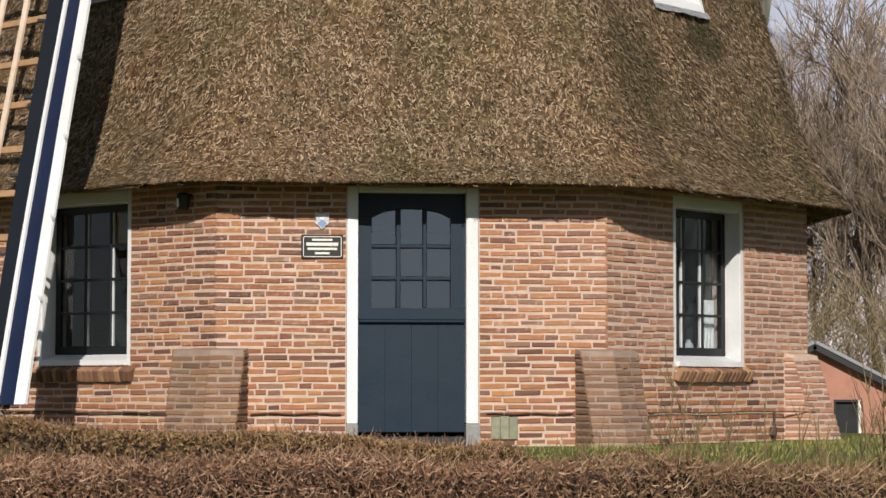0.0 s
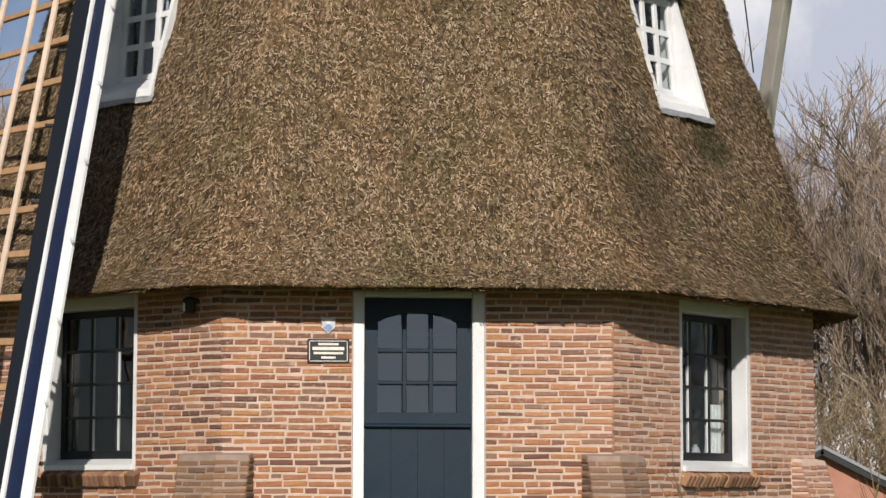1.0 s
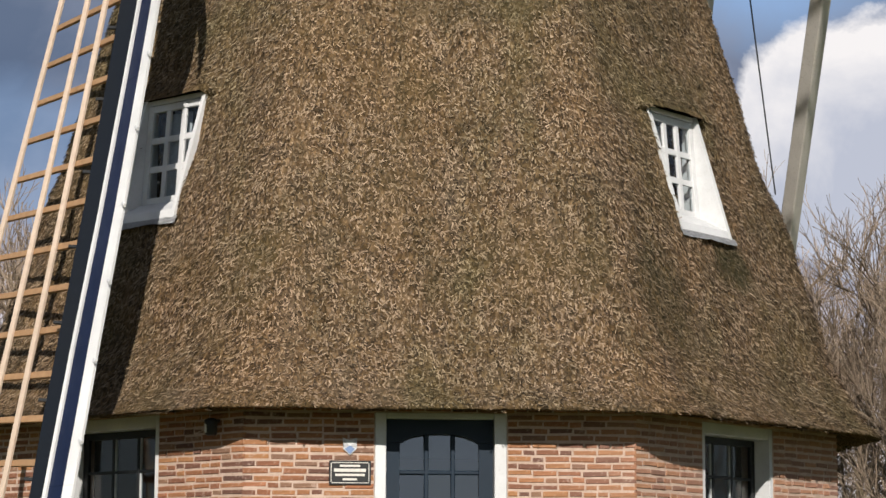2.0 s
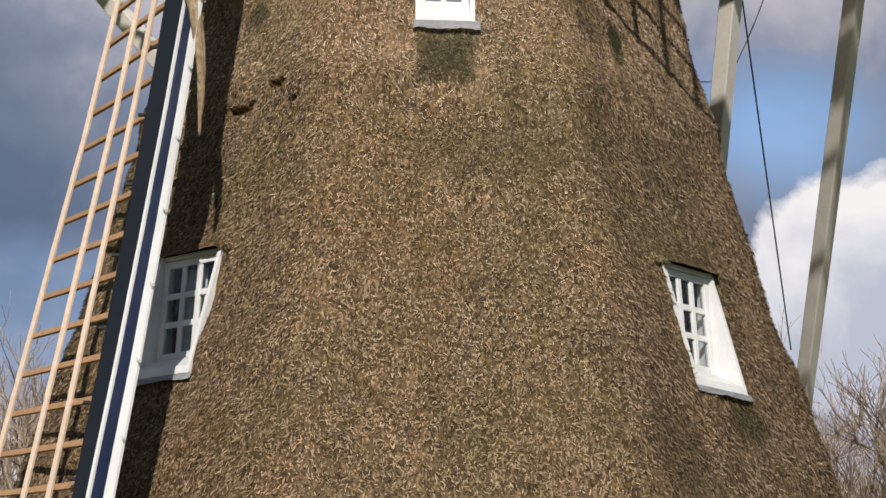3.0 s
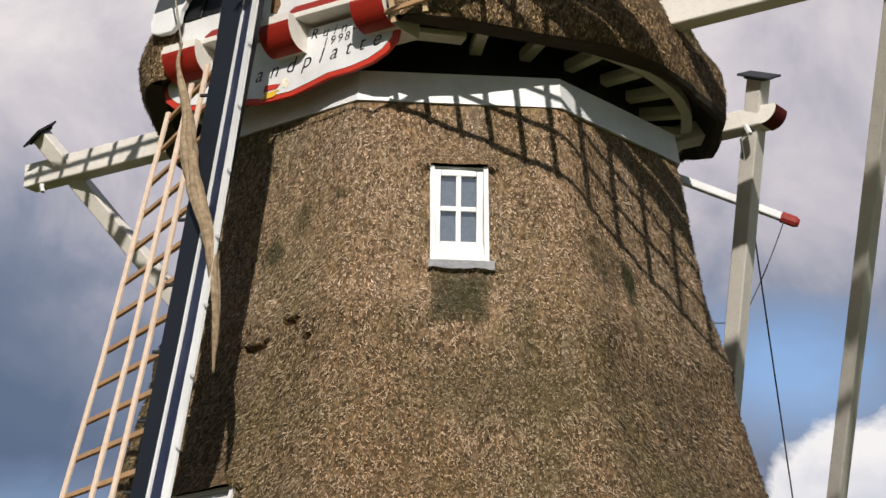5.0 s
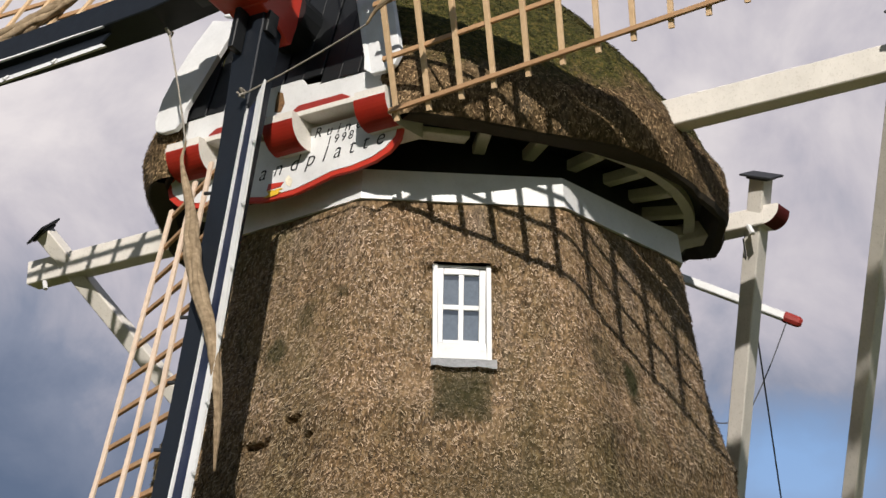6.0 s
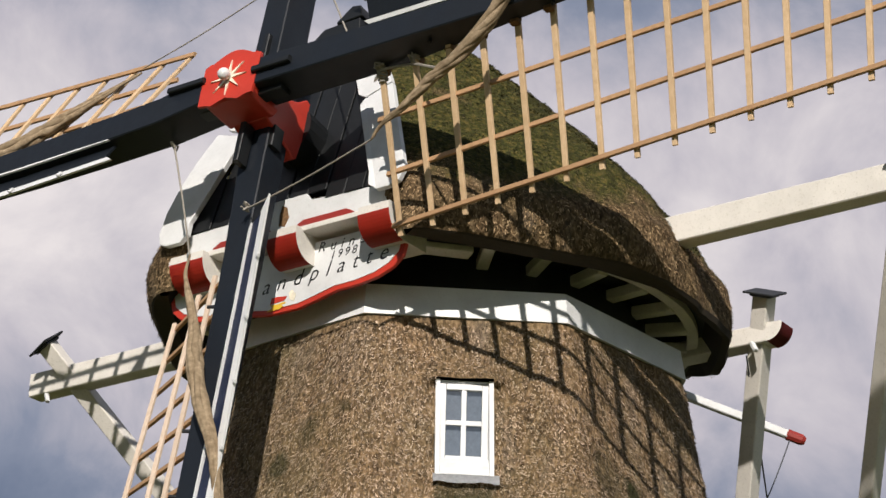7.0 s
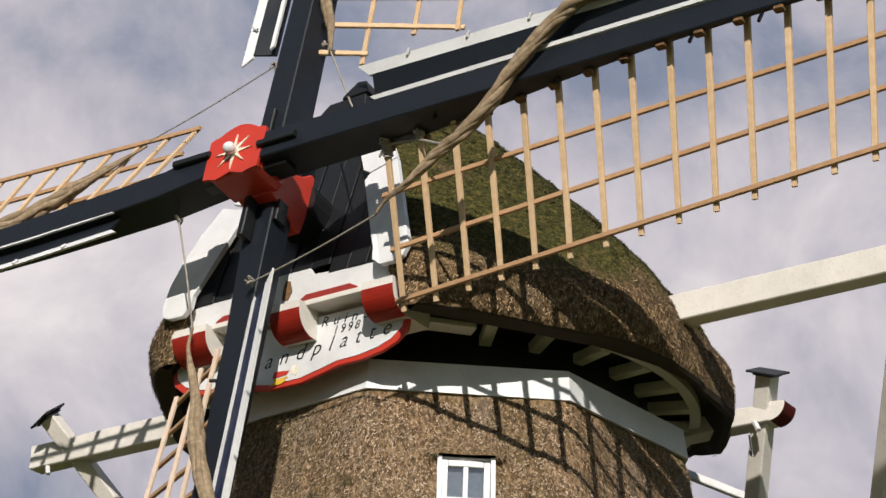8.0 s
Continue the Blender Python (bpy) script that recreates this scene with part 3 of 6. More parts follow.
def body_radius(theta, z):
    k = (z - 2.25) / 7.2
    r = octagon_radius(theta, body_apothem(z), 38 + 34 * k * k)
    x, y = math.cos(theta) * r, math.sin(theta) * r
    r += 0.045 * noise.noise((x * 0.9, y * 0.9, z * 0.7)) + 0.028 * noise.noise((x * 2.7, y * 2.7, z * 2.0)) + 0.014 * noise.noise((x * 9, y * 9, z * 7))
    # a shallow ledge where two layers of reed meet
    ledge = 7.05 + 0.12 * noise.noise((x * 0.8, y * 0.8, 3.0))
    r += 0.05 * math.exp(-((z - ledge) / 0.16) ** 2)
    for name, (hw, mid, lo, hi) in DORMERS.items():
        a = theta - radians(FACES[name])
        if math.cos(a) > 0.8:
            s = abs(r * math.sin(a) - mid)
            lip = max(0.0, 1 - max(0.0, s - hw) / 0.16)
            if hi - 0.02 < z < hi + 0.34:
                r += 0.115 * lip * (1 - (z - hi + 0.02) / 0.36) ** 1.5
    return r


def make_body():
    n, rows = 560, 250
    zs = [EAVE_Z + (BAND_Z + 0.03 - EAVE_Z) * (j / rows) for j in range(rows + 1)]
    verts, faces, keep = [], [], []
    for z in zs:
        for i in range(n):
            t = 6.2831853 * i / n
            r = body_radius(t, z)
            for ct, cz, wt, wz in DENTS:
                d = math.hypot((t - ct) * r / wt, (z - cz) / wz)
                if d < 1:
                    r -= 0.17 * (1 - d ** 6)
            verts.append((r * math.cos(t), r * math.sin(t), z))
            keep.append(in_dormer(t, z, r, -0.022))
    for j in range(rows):
        for i in range(n):
            q = (j * n + i, j * n + (i + 1) % n, (j + 1) * n + (i + 1) % n, (j + 1) * n + i)
            if not any(keep[k] for k in q):
                faces.append(q)
    # rounded butt end of the eave and its underside
    base = len(verts)
    rings = ((-0.012, -0.012), (-0.06, -0.014), (-0.40, 0.05), (-0.64, 0.13))
    for dr, dz in rings:
        for i in range(n):
            t = 6.2831853 * i / n
            r = body_radius(t, EAVE_Z) + dr
            verts.append((r * math.cos(t), r * math.sin(t), EAVE_Z + dz + 0.016 * noise.noise((math.cos(t) * 30, math.sin(t) * 30, dr)) + 0.02 * noise.noise((math.cos(t) * 5, math.sin(t) * 5, 7))))
    for j in range(len(rings)):
        lo, hi = base + j * n, (base + (j - 1) * n if j else 0)
        for i in range(n):
            faces.append((lo + i, lo + (i + 1) % n, hi + (i + 1) % n, hi + i))
    me = bpy.data.meshes.new("thatch")
    me.from_pydata(verts, [], faces)
    me.materials.append(THATCH)
    me.shade_smooth()
    return me


# gouges in the reed: angle, height, half width and half height
DENTS = [(radians(a) + 6.2831853, z, w, h) for a, z, w, h in ((-122.6, 7.018, 0.062, 0.032), (-121.0, 7.04, 0.062, 0.032), (-118.4, 6.84, 0.045, 0.032), (-133.6, 6.84, 0.05, 0.034), (-132.0, 6.815, 0.062, 0.034), (-130.4, 6.81, 0.062, 0.034), (-129.0, 6.83, 0.052, 0.032), (-127.9, 6.86, 0.042, 0.028))]
mill_body = thing("windmill", "eight-sided smock tower clad in brown reed thatch above a brick base", "windmill tower", (0, 0, 2.2))
thatch = new("thatch", make_body())
hang(thatch, mill_body)


def reed_ends(name, spots, material, parent, size=1.0, seed=4):
    """Thousands of loose reed ends, each a thin blade lying on the thatch. spots: place, normal and downhill way."""
    rnd = np.random.default_rng(seed)
    p, nrm, down = (np.array(a) for a in spots)
    side = np.cross(nrm, down)
    k = len(p)
    ang = rnd.normal(0, 0.60, k)[:, None]
    size = size * np.interp(p[:, 2], (4.0, 8.5), (1.06, 0.86))[:, None]
    d = down * np.cos(ang) + side * np.sin(ang)
    w = np.cross(nrm, d)
    length = rnd.uniform(0.036, 0.085, k)[:, None] * size
    half = rnd.uniform(0.0036, 0.0070, k)[:, None] * size
    lift = rnd.uniform(0.003, 0.021, k)[:, None] * size
    a, b = p - nrm * 0.008, p + d * length + nrm * lift
    v = np.stack([a - w * half, a + w * half, b + w * half * 0.8, b - w * half * 0.8], 1).reshape(-1, 3)
    me = bpy.data.meshes.new(name)
    me.from_pydata(v.tolist(), [], np.arange(4 * k).reshape(-1, 4).tolist())
    me.materials.append(material)
    ob = new(name, me)
    ob["kind"] = "stuff"
    hang(ob, parent)


def scatter_on(me, count, wanted, seed):
    """Random spots on a mesh's faces that pass wanted(centre)."""
    rnd = np.random.default_rng(seed)
    co = np.empty(len(me.vertices) * 3)
    me.vertices.foreach_get("co", co)
    co = co.reshape(-1, 3)
    loops = np.array([p.vertices[:] for p in me.polygons])
    quad = co[loops]
    mid = quad.mean(1)
    ok = wanted(mid)
    quad = quad[ok]
    nrm = np.cross(quad[:, 2] - quad[:, 0], quad[:, 3] - quad[:, 1])
    area = np.linalg.norm(nrm, axis=1)
    pick = rnd.choice(len(quad), count, p=area / area.sum())
    u, v = rnd.random((2, count, 1))
    q = quad[pick]
    p = (q[:, 0] * (1 - u) + q[:, 1] * u) * (1 - v) + (q[:, 3] * (1 - u) + q[:, 2] * u) * v
    nn = nrm[pick] / area[pick][:, None]
    down = np.array([0, 0, -1.0]) - nn * (nn @ np.array([0, 0, -1.0]))[:, None]
    down /= np.linalg.norm(down, axis=1)[:, None] + 1e-9
    return p, nn, down


def outside_dents(c):
    """No loose reed over the gouges and the window openings."""
    t = np.arctan2(c[:, 1], c[:, 0]) % 6.2831853
    ok = np.ones(len(c), bool)
    for name, (hw, mid, lo, hi) in DORMERS.items():
        a = t - radians(FACES[name])
        s = np.hypot(c[:, 0], c[:, 1]) * np.sin(a)
        ok &= (np.cos(a) < 0.8) | (np.abs(s - mid) > hw + 0.012) | (c[:, 2] < lo - 0.05) | (c[:, 2] > hi + 0.075)
    for ct, cz, wt, wz in DENTS:
        ok &= np.hypot((t - ct) * 3.0 / (wt + 0.02), (c[:, 2] - cz - 0.02) / (wz + 0.026)) > 1
    return ok


reed_ends("reed_layer", scatter_on(thatch.data, 215000, lambda c: (c[:, 1] < 0.35 * np.abs(c[:, 0])) & (c[:, 2] > EAVE_Z + 0.022) & (c[:, 2] < BAND_Z - 0.055) & outside_dents(c), 5), STRAW, mill_body)

# white curb band under the cap
band = thing("curb_band", "white-painted board band of eight sides round the top of the tower", "trim", (0, 0, BAND_Z), kind="structure")
for face_name in FACES:
    bm, f = B(), face_frame(face_name, 0.0)
    lo, hi = [], []
    for z, a0, a1 in ((BAND_Z, BAND + 0.012, BAND - 0.03), (BAND_Z + 0.335, BAND - 0.035, BAND - 0.08)):
        lo.append([f @ Vector((s * a * T8, a, z)) for s, a in ((-1, a1), (-1, a0), (1, a0), (1, a1))])
    r0, r1 = ([bm.verts.new(c) for c in row] for row in lo)
    for i in range(4):
        bm.faces.new((r0[i], r0[(i + 1) % 4], r1[(i + 1) % 4], r1[i]))
    bm.faces.new(r0[::-1])
    bm.faces.new(r1)
    bmesh.ops.recalc_face_normals(bm, faces=bm.faces[:])
    part("board", bm, WHITE, band)


# ---- cap ----
TURN = radians(39.25)                                        # the cap looks this far to the left of the door
FWD = Vector((-math.sin(TURN), -math.cos(TURN), 0))          # out of the cap's front
SIDE = Vector((math.cos(TURN), -math.sin(TURN), 0))          # along the cross beams
UP = Vector((0, 0, 1))


def C(s, c, z):
    """A place in the cap's own measures: sideways, forward, height."""
    return SIDE * s + FWD * c + UP * z


CAP_WIDTH = [(-3.2, 0.25), (-3.05, 0.9), (-2.75, 1.55), (-2.1, 2.27), (-1.6, 2.66), (-1.0, 3.05), (0.0, 3.16), (0.53, 3.07), (1.26, 2.79), (2.1, 2.26), (3.0, 1.66)]
CAP_FORM = [(0.0, 1.0), (0.13, 0.98), (0.33, 0.84), (0.45, 0.715), (0.62, 0.52), (0.8, 0.315), (0.93, 0.14), (1.0, 0.0)]
CAP_Z, LEAN_BACK = 9.91, 0.33


CAP_BULGE = [(0.0, 0.13), (0.03, 0.20), (0.07, 0.245), (0.12, 0.265), (0.28, 0.28), (0.42, 0.22), (0.6, 0.12), (0.8, 0.03), (1.0, 0.0)]


def cap_swell(c):
    """The flanks belly out towards the front and roll in at its edge."""
    if c > 2.45:
        return max(0.0, 1 - ((c - 2.45) / 0.55) ** 2) ** 0.5
    k = max(0.0, min(1.0, (c + 0.3) / 1.4))
    return k * k * (3 - 2 * k)


def cap_foot(c):
    """Height of the reed's lower edge, higher towards the front."""
    k = max(0.0, min(1.0, (c + 0.9) / 2.0))
    j = max(0.0, min(1.0, (-1.85 - c) / 1.0))
    return CAP_Z + 0.05 * k * k * (3 - 2 * k) + 0.36 * j * j * (3 - 2 * j)


def cap_ridge(c):
    return -lerp_table([(1.1, 0.0), (1.6, 0.10), (2.2, 0.32), (2.6, 0.48), (3.0, 0.70)], c) + 3.62 * max(0.0, 1 - (max(0.0, -c) / 3.25) ** 2.3) ** 0.5 + 0.18


def cap_point(c, q):
    """q from -1 (left foot) over the ridge to 1 (right foot)."""
    h = 1 - abs(q)
    hh = h ** 0.9
    s = lerp_table(CAP_FORM, hh) * lerp_table(CAP_WIDTH, c)
    s += lerp_table(CAP_BULGE, hh) * cap_swell(c)
    z = cap_foot(c) + (CAP_Z + cap_ridge(c) - cap_foot(c)) * hh
    c -= LEAN_BACK * max(0.0, z - 10.5) * max(0.0, min(1.0, (c - 0.3) / 2.7))
    p = C(math.copysign(s, q), c, z)
    out = C(math.copysign(1.0, q) * (0.4 + abs(q)), -0.3 if c < -1.5 else 0, 0.8 * h).normalized()
    return p + out * (0.05 * noise.noise(p * 1.1) + 0.03 * noise.noise(p * 3.1) + 0.014 * noise.noise(p * 9))


def make_cap():
    nc, nq = 124, 150
    verts, faces = [], []
    cs = [3.0 - 6.2 * (i / nc) for i in range(nc + 1)]
    for c in cs:
        verts += [cap_point(c, -1 + 2 * j / nq)[:] for j in range(nq + 1)]
    # the cut reed ends behind the edge boards
    row = nq + 1
    for share, back in ((0.94, -0.02), (0.86, -0.01), (0.74, 0.12)):
        for j in range(row):
            p = Vector(verts[j])
            s, z = p.dot(SIDE), p.z
            verts.append((p - SIDE * s * (1 - share) - FWD * back - UP * (z - CAP_Z) * (1 - share) * 0.6)[:])
    for a, b in ((nc + 1, 0), (nc + 2, nc + 1), (nc + 3, nc + 2)):
        for j in range(nq):
            faces.append((a * row + j, a * row + j + 1, b * row + j + 1, b * row + j))
    for i in range(nc):
        a, b = i * row, (i + 1) * row
        for j in range(nq):
            faces.append((a + j, a + j + 1, b + j + 1, b + j))
    me = bpy.data.meshes.new("cap_thatch")
    me.from_pydata(verts, [], faces)
    me.materials.append(THATCH_MOSSY)
    me.shade_smooth()
    return me


cap = thing("revolving_turret", "boat-shaped turning cap in mossy reed thatch with painted front boards", "windmill cap", C(0, 0, CAP_Z))
cap_thatch = new("thatch", make_cap())
cap_thatch["label"] = "greenish mossy reed thatch"
hang(cap_thatch, cap)
reed_ends("reed_layer", scatter_on(cap_thatch.data, 75000, lambda c: (c[:, 2] > CAP_Z + 0.10), 8), STRAW_MOSSY, cap, 1.0, 9)

# underside of the reed eave, darkened in its colour to carry the shade
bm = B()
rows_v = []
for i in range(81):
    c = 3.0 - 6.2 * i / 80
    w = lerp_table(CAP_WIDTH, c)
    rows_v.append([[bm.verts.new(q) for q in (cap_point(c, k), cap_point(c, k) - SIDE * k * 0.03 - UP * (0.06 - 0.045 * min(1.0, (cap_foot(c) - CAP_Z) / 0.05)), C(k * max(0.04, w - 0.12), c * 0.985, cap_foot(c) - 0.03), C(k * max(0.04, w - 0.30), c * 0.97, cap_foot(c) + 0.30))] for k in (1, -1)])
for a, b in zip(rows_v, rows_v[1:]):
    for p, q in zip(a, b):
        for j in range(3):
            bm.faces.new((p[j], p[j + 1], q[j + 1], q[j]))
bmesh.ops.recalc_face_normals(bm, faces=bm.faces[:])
part("eave_lining", bm, flat("reed in eave shade", (0.030, 0.022, 0.014), 0.95), cap, "underside of the reed eave, its shade put into the colour")

# underside: boarding with its shade put into the colour, pale ring and short spokes
bm = B()
n = 72
rings = [[bm.verts.new((r * math.cos(6.28319 * k / n), r * math.sin(6.28319 * k / n), z)) for k in range(n)] for r, z in ((0.3, 10.2), (2.36, 10.2), (2.97, 10.2), (2.97, 10.24))]
for a, b in zip(rings, rings[1:]):
    for k in range(n):
        bm.faces.new((a[k], a[(k + 1) % n], b[(k + 1) % n], b[k]))
for vert in bm.verts:      # cut straight behind the breast wall
    vert.co -= FWD * max(0.0, vert.co.dot(FWD) - 2.68)
part("soffit", bm, NEAR_BLACK, cap, "boarding under the cap, its shade put into a near-black colour")
bm = B()
rings = [[bm.verts.new((r * math.cos(a), r * math.sin(a), z)) for a in [radians(-63 + 220 * k / n) for k in range(n)]] for r, z in ((2.66, 10.16), (2.66, 10.07), (2.78, 10.07), (2.78, 10.16))]
for a, b in zip(rings, rings[1:]):
    for k in range(n - 1):
        bm.faces.new((a[k], b[k], b[k + 1], a[k + 1]))
part("curb_ring", bm, CREAM, cap, "curved pale timber ring")
part("corner_beam", beam(B(), Vector((-0.58, -2.75, 10.035)), Vector((0.02, -2.62, 10.05)), 0.20, 0.07, UP), CREAM, cap, "pale beam under the corner of the eave")
for k in range(26):
    a = (6.28319 * k / 26 + radians(-85.5)) % 6.28319
    if 0.05 < a < 0.75 or 4.30 < a < 4.70:
        continue
    d = Vector((math.cos(a), math.sin(a), 0))
    part("spoke", beam(B(), d * 2.22 + UP * 10.10, d * (2.67 if -1.1 < a < 2.7 or a > 5.18 else 2.80) + UP * (10.10 if a > 5.18 or a < 2.7 else 10.16), 0.13, 0.12), CREAM, cap)
# the drum between tower and cap, its shade put into the near-black colour
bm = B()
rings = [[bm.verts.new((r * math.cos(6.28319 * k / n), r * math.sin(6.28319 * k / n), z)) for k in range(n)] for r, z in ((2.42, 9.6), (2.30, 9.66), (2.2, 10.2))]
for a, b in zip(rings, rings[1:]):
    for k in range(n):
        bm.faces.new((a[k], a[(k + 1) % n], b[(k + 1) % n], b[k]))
part("drum", bm, NEAR_BLACK, cap)

# front of the cap: dark boarding between white edge boards
FRONT = 3.06


def front_plate(points, c, depth, material, name, label="", lean=False):
    """A board of that outline (s, z) standing across the cap at c, its face forward."""
    m = axes(SIDE, UP, SIDE.cross(UP), C(0, c, 0))
    k = 1 if SIDE.cross(UP).dot(FWD) > 0 else -1
    bm = plate(B(), points, depth * k, m)
    if lean:
        for vert in bm.verts:
            vert.co -= FWD * LEAN_BACK * max(0.0, vert.co.z - 10.5)
    bmesh.ops.recalc_face_normals(bm, faces=bm.faces[:])
    edges = [e for e in bm.edges if e.calc_length() > 0.06]
    bmesh.ops.bevel(bm, geom=edges, offset=0.006, segments=1, profile=0.5, affect="EDGES")
    return part(name, bm, material, cap, label)


for k in range(12):
    s0 = -1.5 + k * 0.25
    def roof(s):
        return 12.98 - abs(s) * 1.6
    foot = 10.69 if -0.6 < s0 < 0.3 else 10.57
    front_plate([(s0 + 0.006, foot), (s0 + 0.244, foot), (s0 + 0.244, roof(s0 + 0.244)), (s0 + 0.006, roof(s0 + 0.006))], FRONT - 0.12 + 0.012 * (k % 2), 0.05, BLACK, "front_board", "", True)
for k in (-1, 1):
    lower = [(k * 1.60, 10.60), (k * 1.55, 10.46), (k * 1.46, 10.42), (k * 1.28, 10.42), (k * 1.18, 10.50), (k * 1.14, 10.66), (k * 0.74, 11.66), (k * 0.78, 11.74), (k * 1.10, 11.86)]
    upper = [(k * 1.09, 11.875), (k * 0.78, 11.76), (k * 0.68, 11.82), (k * 0.30, 12.68), (k * 0.38, 12.76), (k * 0.62, 12.78)]
    if k < 0:      # this board's outline is bulged to fit the camera's view
        lower[-1:] = [(-1.23, 11.86), (-1.40, 11.55), (-1.53, 11.22), (-1.60, 10.88)]
        lower[5:8] = [(-1.20, 10.66), (-0.85, 11.66), (-0.88, 11.74)]
    for q in (lower, upper):
        front_plate(q if k < 0 else q[::-1], FRONT, 0.07, WHITE, "edge_board", "white-painted edge board with rounded end", True)
front_plate([(-1.43, 10.20), (1.45, 10.20), (1.45, 10.31), (1.40, 10.34), (1.36, 10.44), (1.20, 10.50), (0.42, 10.54), (0.36, 10.62), (0.0, 10.62), (-0.36, 10.62), (-0.42, 10.54), (-1.20, 10.50), (-1.36, 10.44), (-1.40, 10.34), (-1.43, 10.31)], FRONT - 0.03, 0.05, WHITE, "sill_board", "broad white sill board below the black boarding")
front_plate([(0.02, 10.33), (0.10, 10.31), (0.15, 10.40), (0.12, 10.52), (0.06, 10.55), (0.03, 10.45)], FRONT + 0.02, 0.004, ROT_BROWN, "rotten_patch", "brown rotten spot in the sill board")
# mouldings in a darker red, which dims them in colour as shade would
for a, b in ((-0.82, -0.02), (0.27, 1.0)):
    front_plate([(a, 10.235), (b, 10.235), (b, 10.265), (b - 0.09, 10.312), (a + 0.09, 10.312), (a, 10.265)], FRONT + 0.03, 0.03, TIP_RED, "red_moulding")
front_plate([(-1.4, 10.17), (1.4, 10.17), (1.4, 10.23), (-1.4, 10.23)], FRONT - 0.25, 0.335, CREAM, "sill_soffit")


def corbel(s, w):
    """A beam end: white cheeks, red quarter-round nose."""
    outline = [(2.6, 10.20), (FRONT + 0.19, 10.20), (FRONT + 0.19, 10.12)] + [(FRONT + 0.19 - 0.26 * (1 - math.cos(radians(a))), 10.12 - 0.26 * math.sin(radians(a))) for a in range(9, 91, 9)] + [(2.6, 9.86)]
    bm = B()
    lo, hi = ([bm.verts.new(C(s + d, c, z)) for c, z in outline] for d in (-w / 2, w / 2))
    bm.faces.new(lo)
    bm.faces.new(hi[::-1])
    for i in range(len(lo)):
        bm.faces.new((lo[i], lo[(i + 1) % len(lo)], hi[(i + 1) % len(lo)], hi[i]))
    bmesh.ops.recalc_face_normals(bm, faces=bm.faces[:])
    body = part("beam_end", bm, CREAM, cap, "white beam end with a red rounded nose")
    bm = B()
    nose = [(c + 0.006, z) for c, z in outline[2:-1]]
    lo, hi = ([bm.verts.new(C(s + d, c, z - 0.004)) for c, z in nose] for d in (-w / 2 - 0.004, w / 2 + 0.004))
    for i in range(len(lo) - 1):
        bm.faces.new((lo[i], lo[i + 1], hi[i + 1], hi[i]))
    bmesh.ops.solidify(bm, geom=bm.faces[:], thickness=0.006)
    part("nose", bm, RED, body)


corbel(-1.06, 0.44)
corbel(0.20, 0.38)
corbel(1.36, 0.38)

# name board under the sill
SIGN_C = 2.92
half = [(0.0, 9.44), (0.2, 9.44), (0.42, 9.48), (0.68, 9.535), (0.95, 9.54), (1.2, 9.575), (1.38, 9.64), (1.50, 9.74), (1.53, 9.86), (1.46, 9.96), (1.36, 10.12)]
outline = [(-s, z) for s, z in half[::-1]] + half[1:]
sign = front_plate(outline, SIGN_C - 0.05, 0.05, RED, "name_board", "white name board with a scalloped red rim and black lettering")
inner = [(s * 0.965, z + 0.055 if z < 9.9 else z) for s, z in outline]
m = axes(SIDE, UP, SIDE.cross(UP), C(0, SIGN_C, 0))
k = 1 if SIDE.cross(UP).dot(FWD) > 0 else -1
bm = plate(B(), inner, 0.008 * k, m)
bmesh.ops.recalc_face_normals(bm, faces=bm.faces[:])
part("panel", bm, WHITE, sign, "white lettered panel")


def letters(text, s, z, size, tilt=0.0, shear=0.2, spacing=1.1, c=SIGN_C + 0.012, parent=sign, name="lettering", material=NEAR_BLACK):
    cu = bpy.data.curves.new(name, "FONT")
    cu.body, cu.size, cu.shear, cu.extrude = text, size, shear, 0.002
    cu.offset = -0.010 * size
    cu.space_character = spacing
    ob = new(name, cu)
    dg = bpy.context.evaluated_depsgraph_get()
    me = bpy.data.meshes.new_from_object(ob.evaluated_get(dg))
    bpy.data.objects.remove(ob)
    me.transform(axes(SIDE, UP, FWD, C(s, c, z)) @ Matrix.Rotation(tilt, 4, "Z"))
    me.materials.clear()
    me.materials.append(material)
    # one object for each letter: join pieces that overlap along the line
    bm = B()
    bm.from_mesh(me)
    seen, groups = set(), []
    for v in bm.verts:
        if v.index in seen:
            continue
        piece, todo = [], [v]
        seen.add(v.index)
        while todo:
            w = todo.pop()
            piece.append(w)
            for e in w.link_edges:
                o = e.other_vert(w)
                if o.index not in seen:
                    seen.add(o.index)
                    todo.append(o)
        along = [w.co.dot(SIDE) for w in piece]
        groups.append([min(along), max(along), piece])
    groups.sort(key=lambda g: g[0])
    merged = []
    for lo, hi, piece in groups:
        if merged and lo < merged[-1][1] - 0.6 * (hi - lo):
            merged[-1][1] = max(hi, merged[-1][1])
            merged[-1][2] = merged[-1][2] + piece
        else:
            merged.append([lo, hi, piece])
    for lo, hi, piece in merged:
        one, place = B(), {}
        for w in piece:
            place[w.index] = one.verts.new(w.co)
        for f in bm.faces:
            if f.verts[0].index in place:
                one.faces.new([place[w.index] for w in f.verts])
        part("letter", one, material, parent)
    bm.free()


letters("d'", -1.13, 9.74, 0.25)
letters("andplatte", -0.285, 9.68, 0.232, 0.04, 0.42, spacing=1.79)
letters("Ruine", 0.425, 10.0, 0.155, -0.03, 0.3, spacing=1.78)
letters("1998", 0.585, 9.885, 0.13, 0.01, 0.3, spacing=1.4)
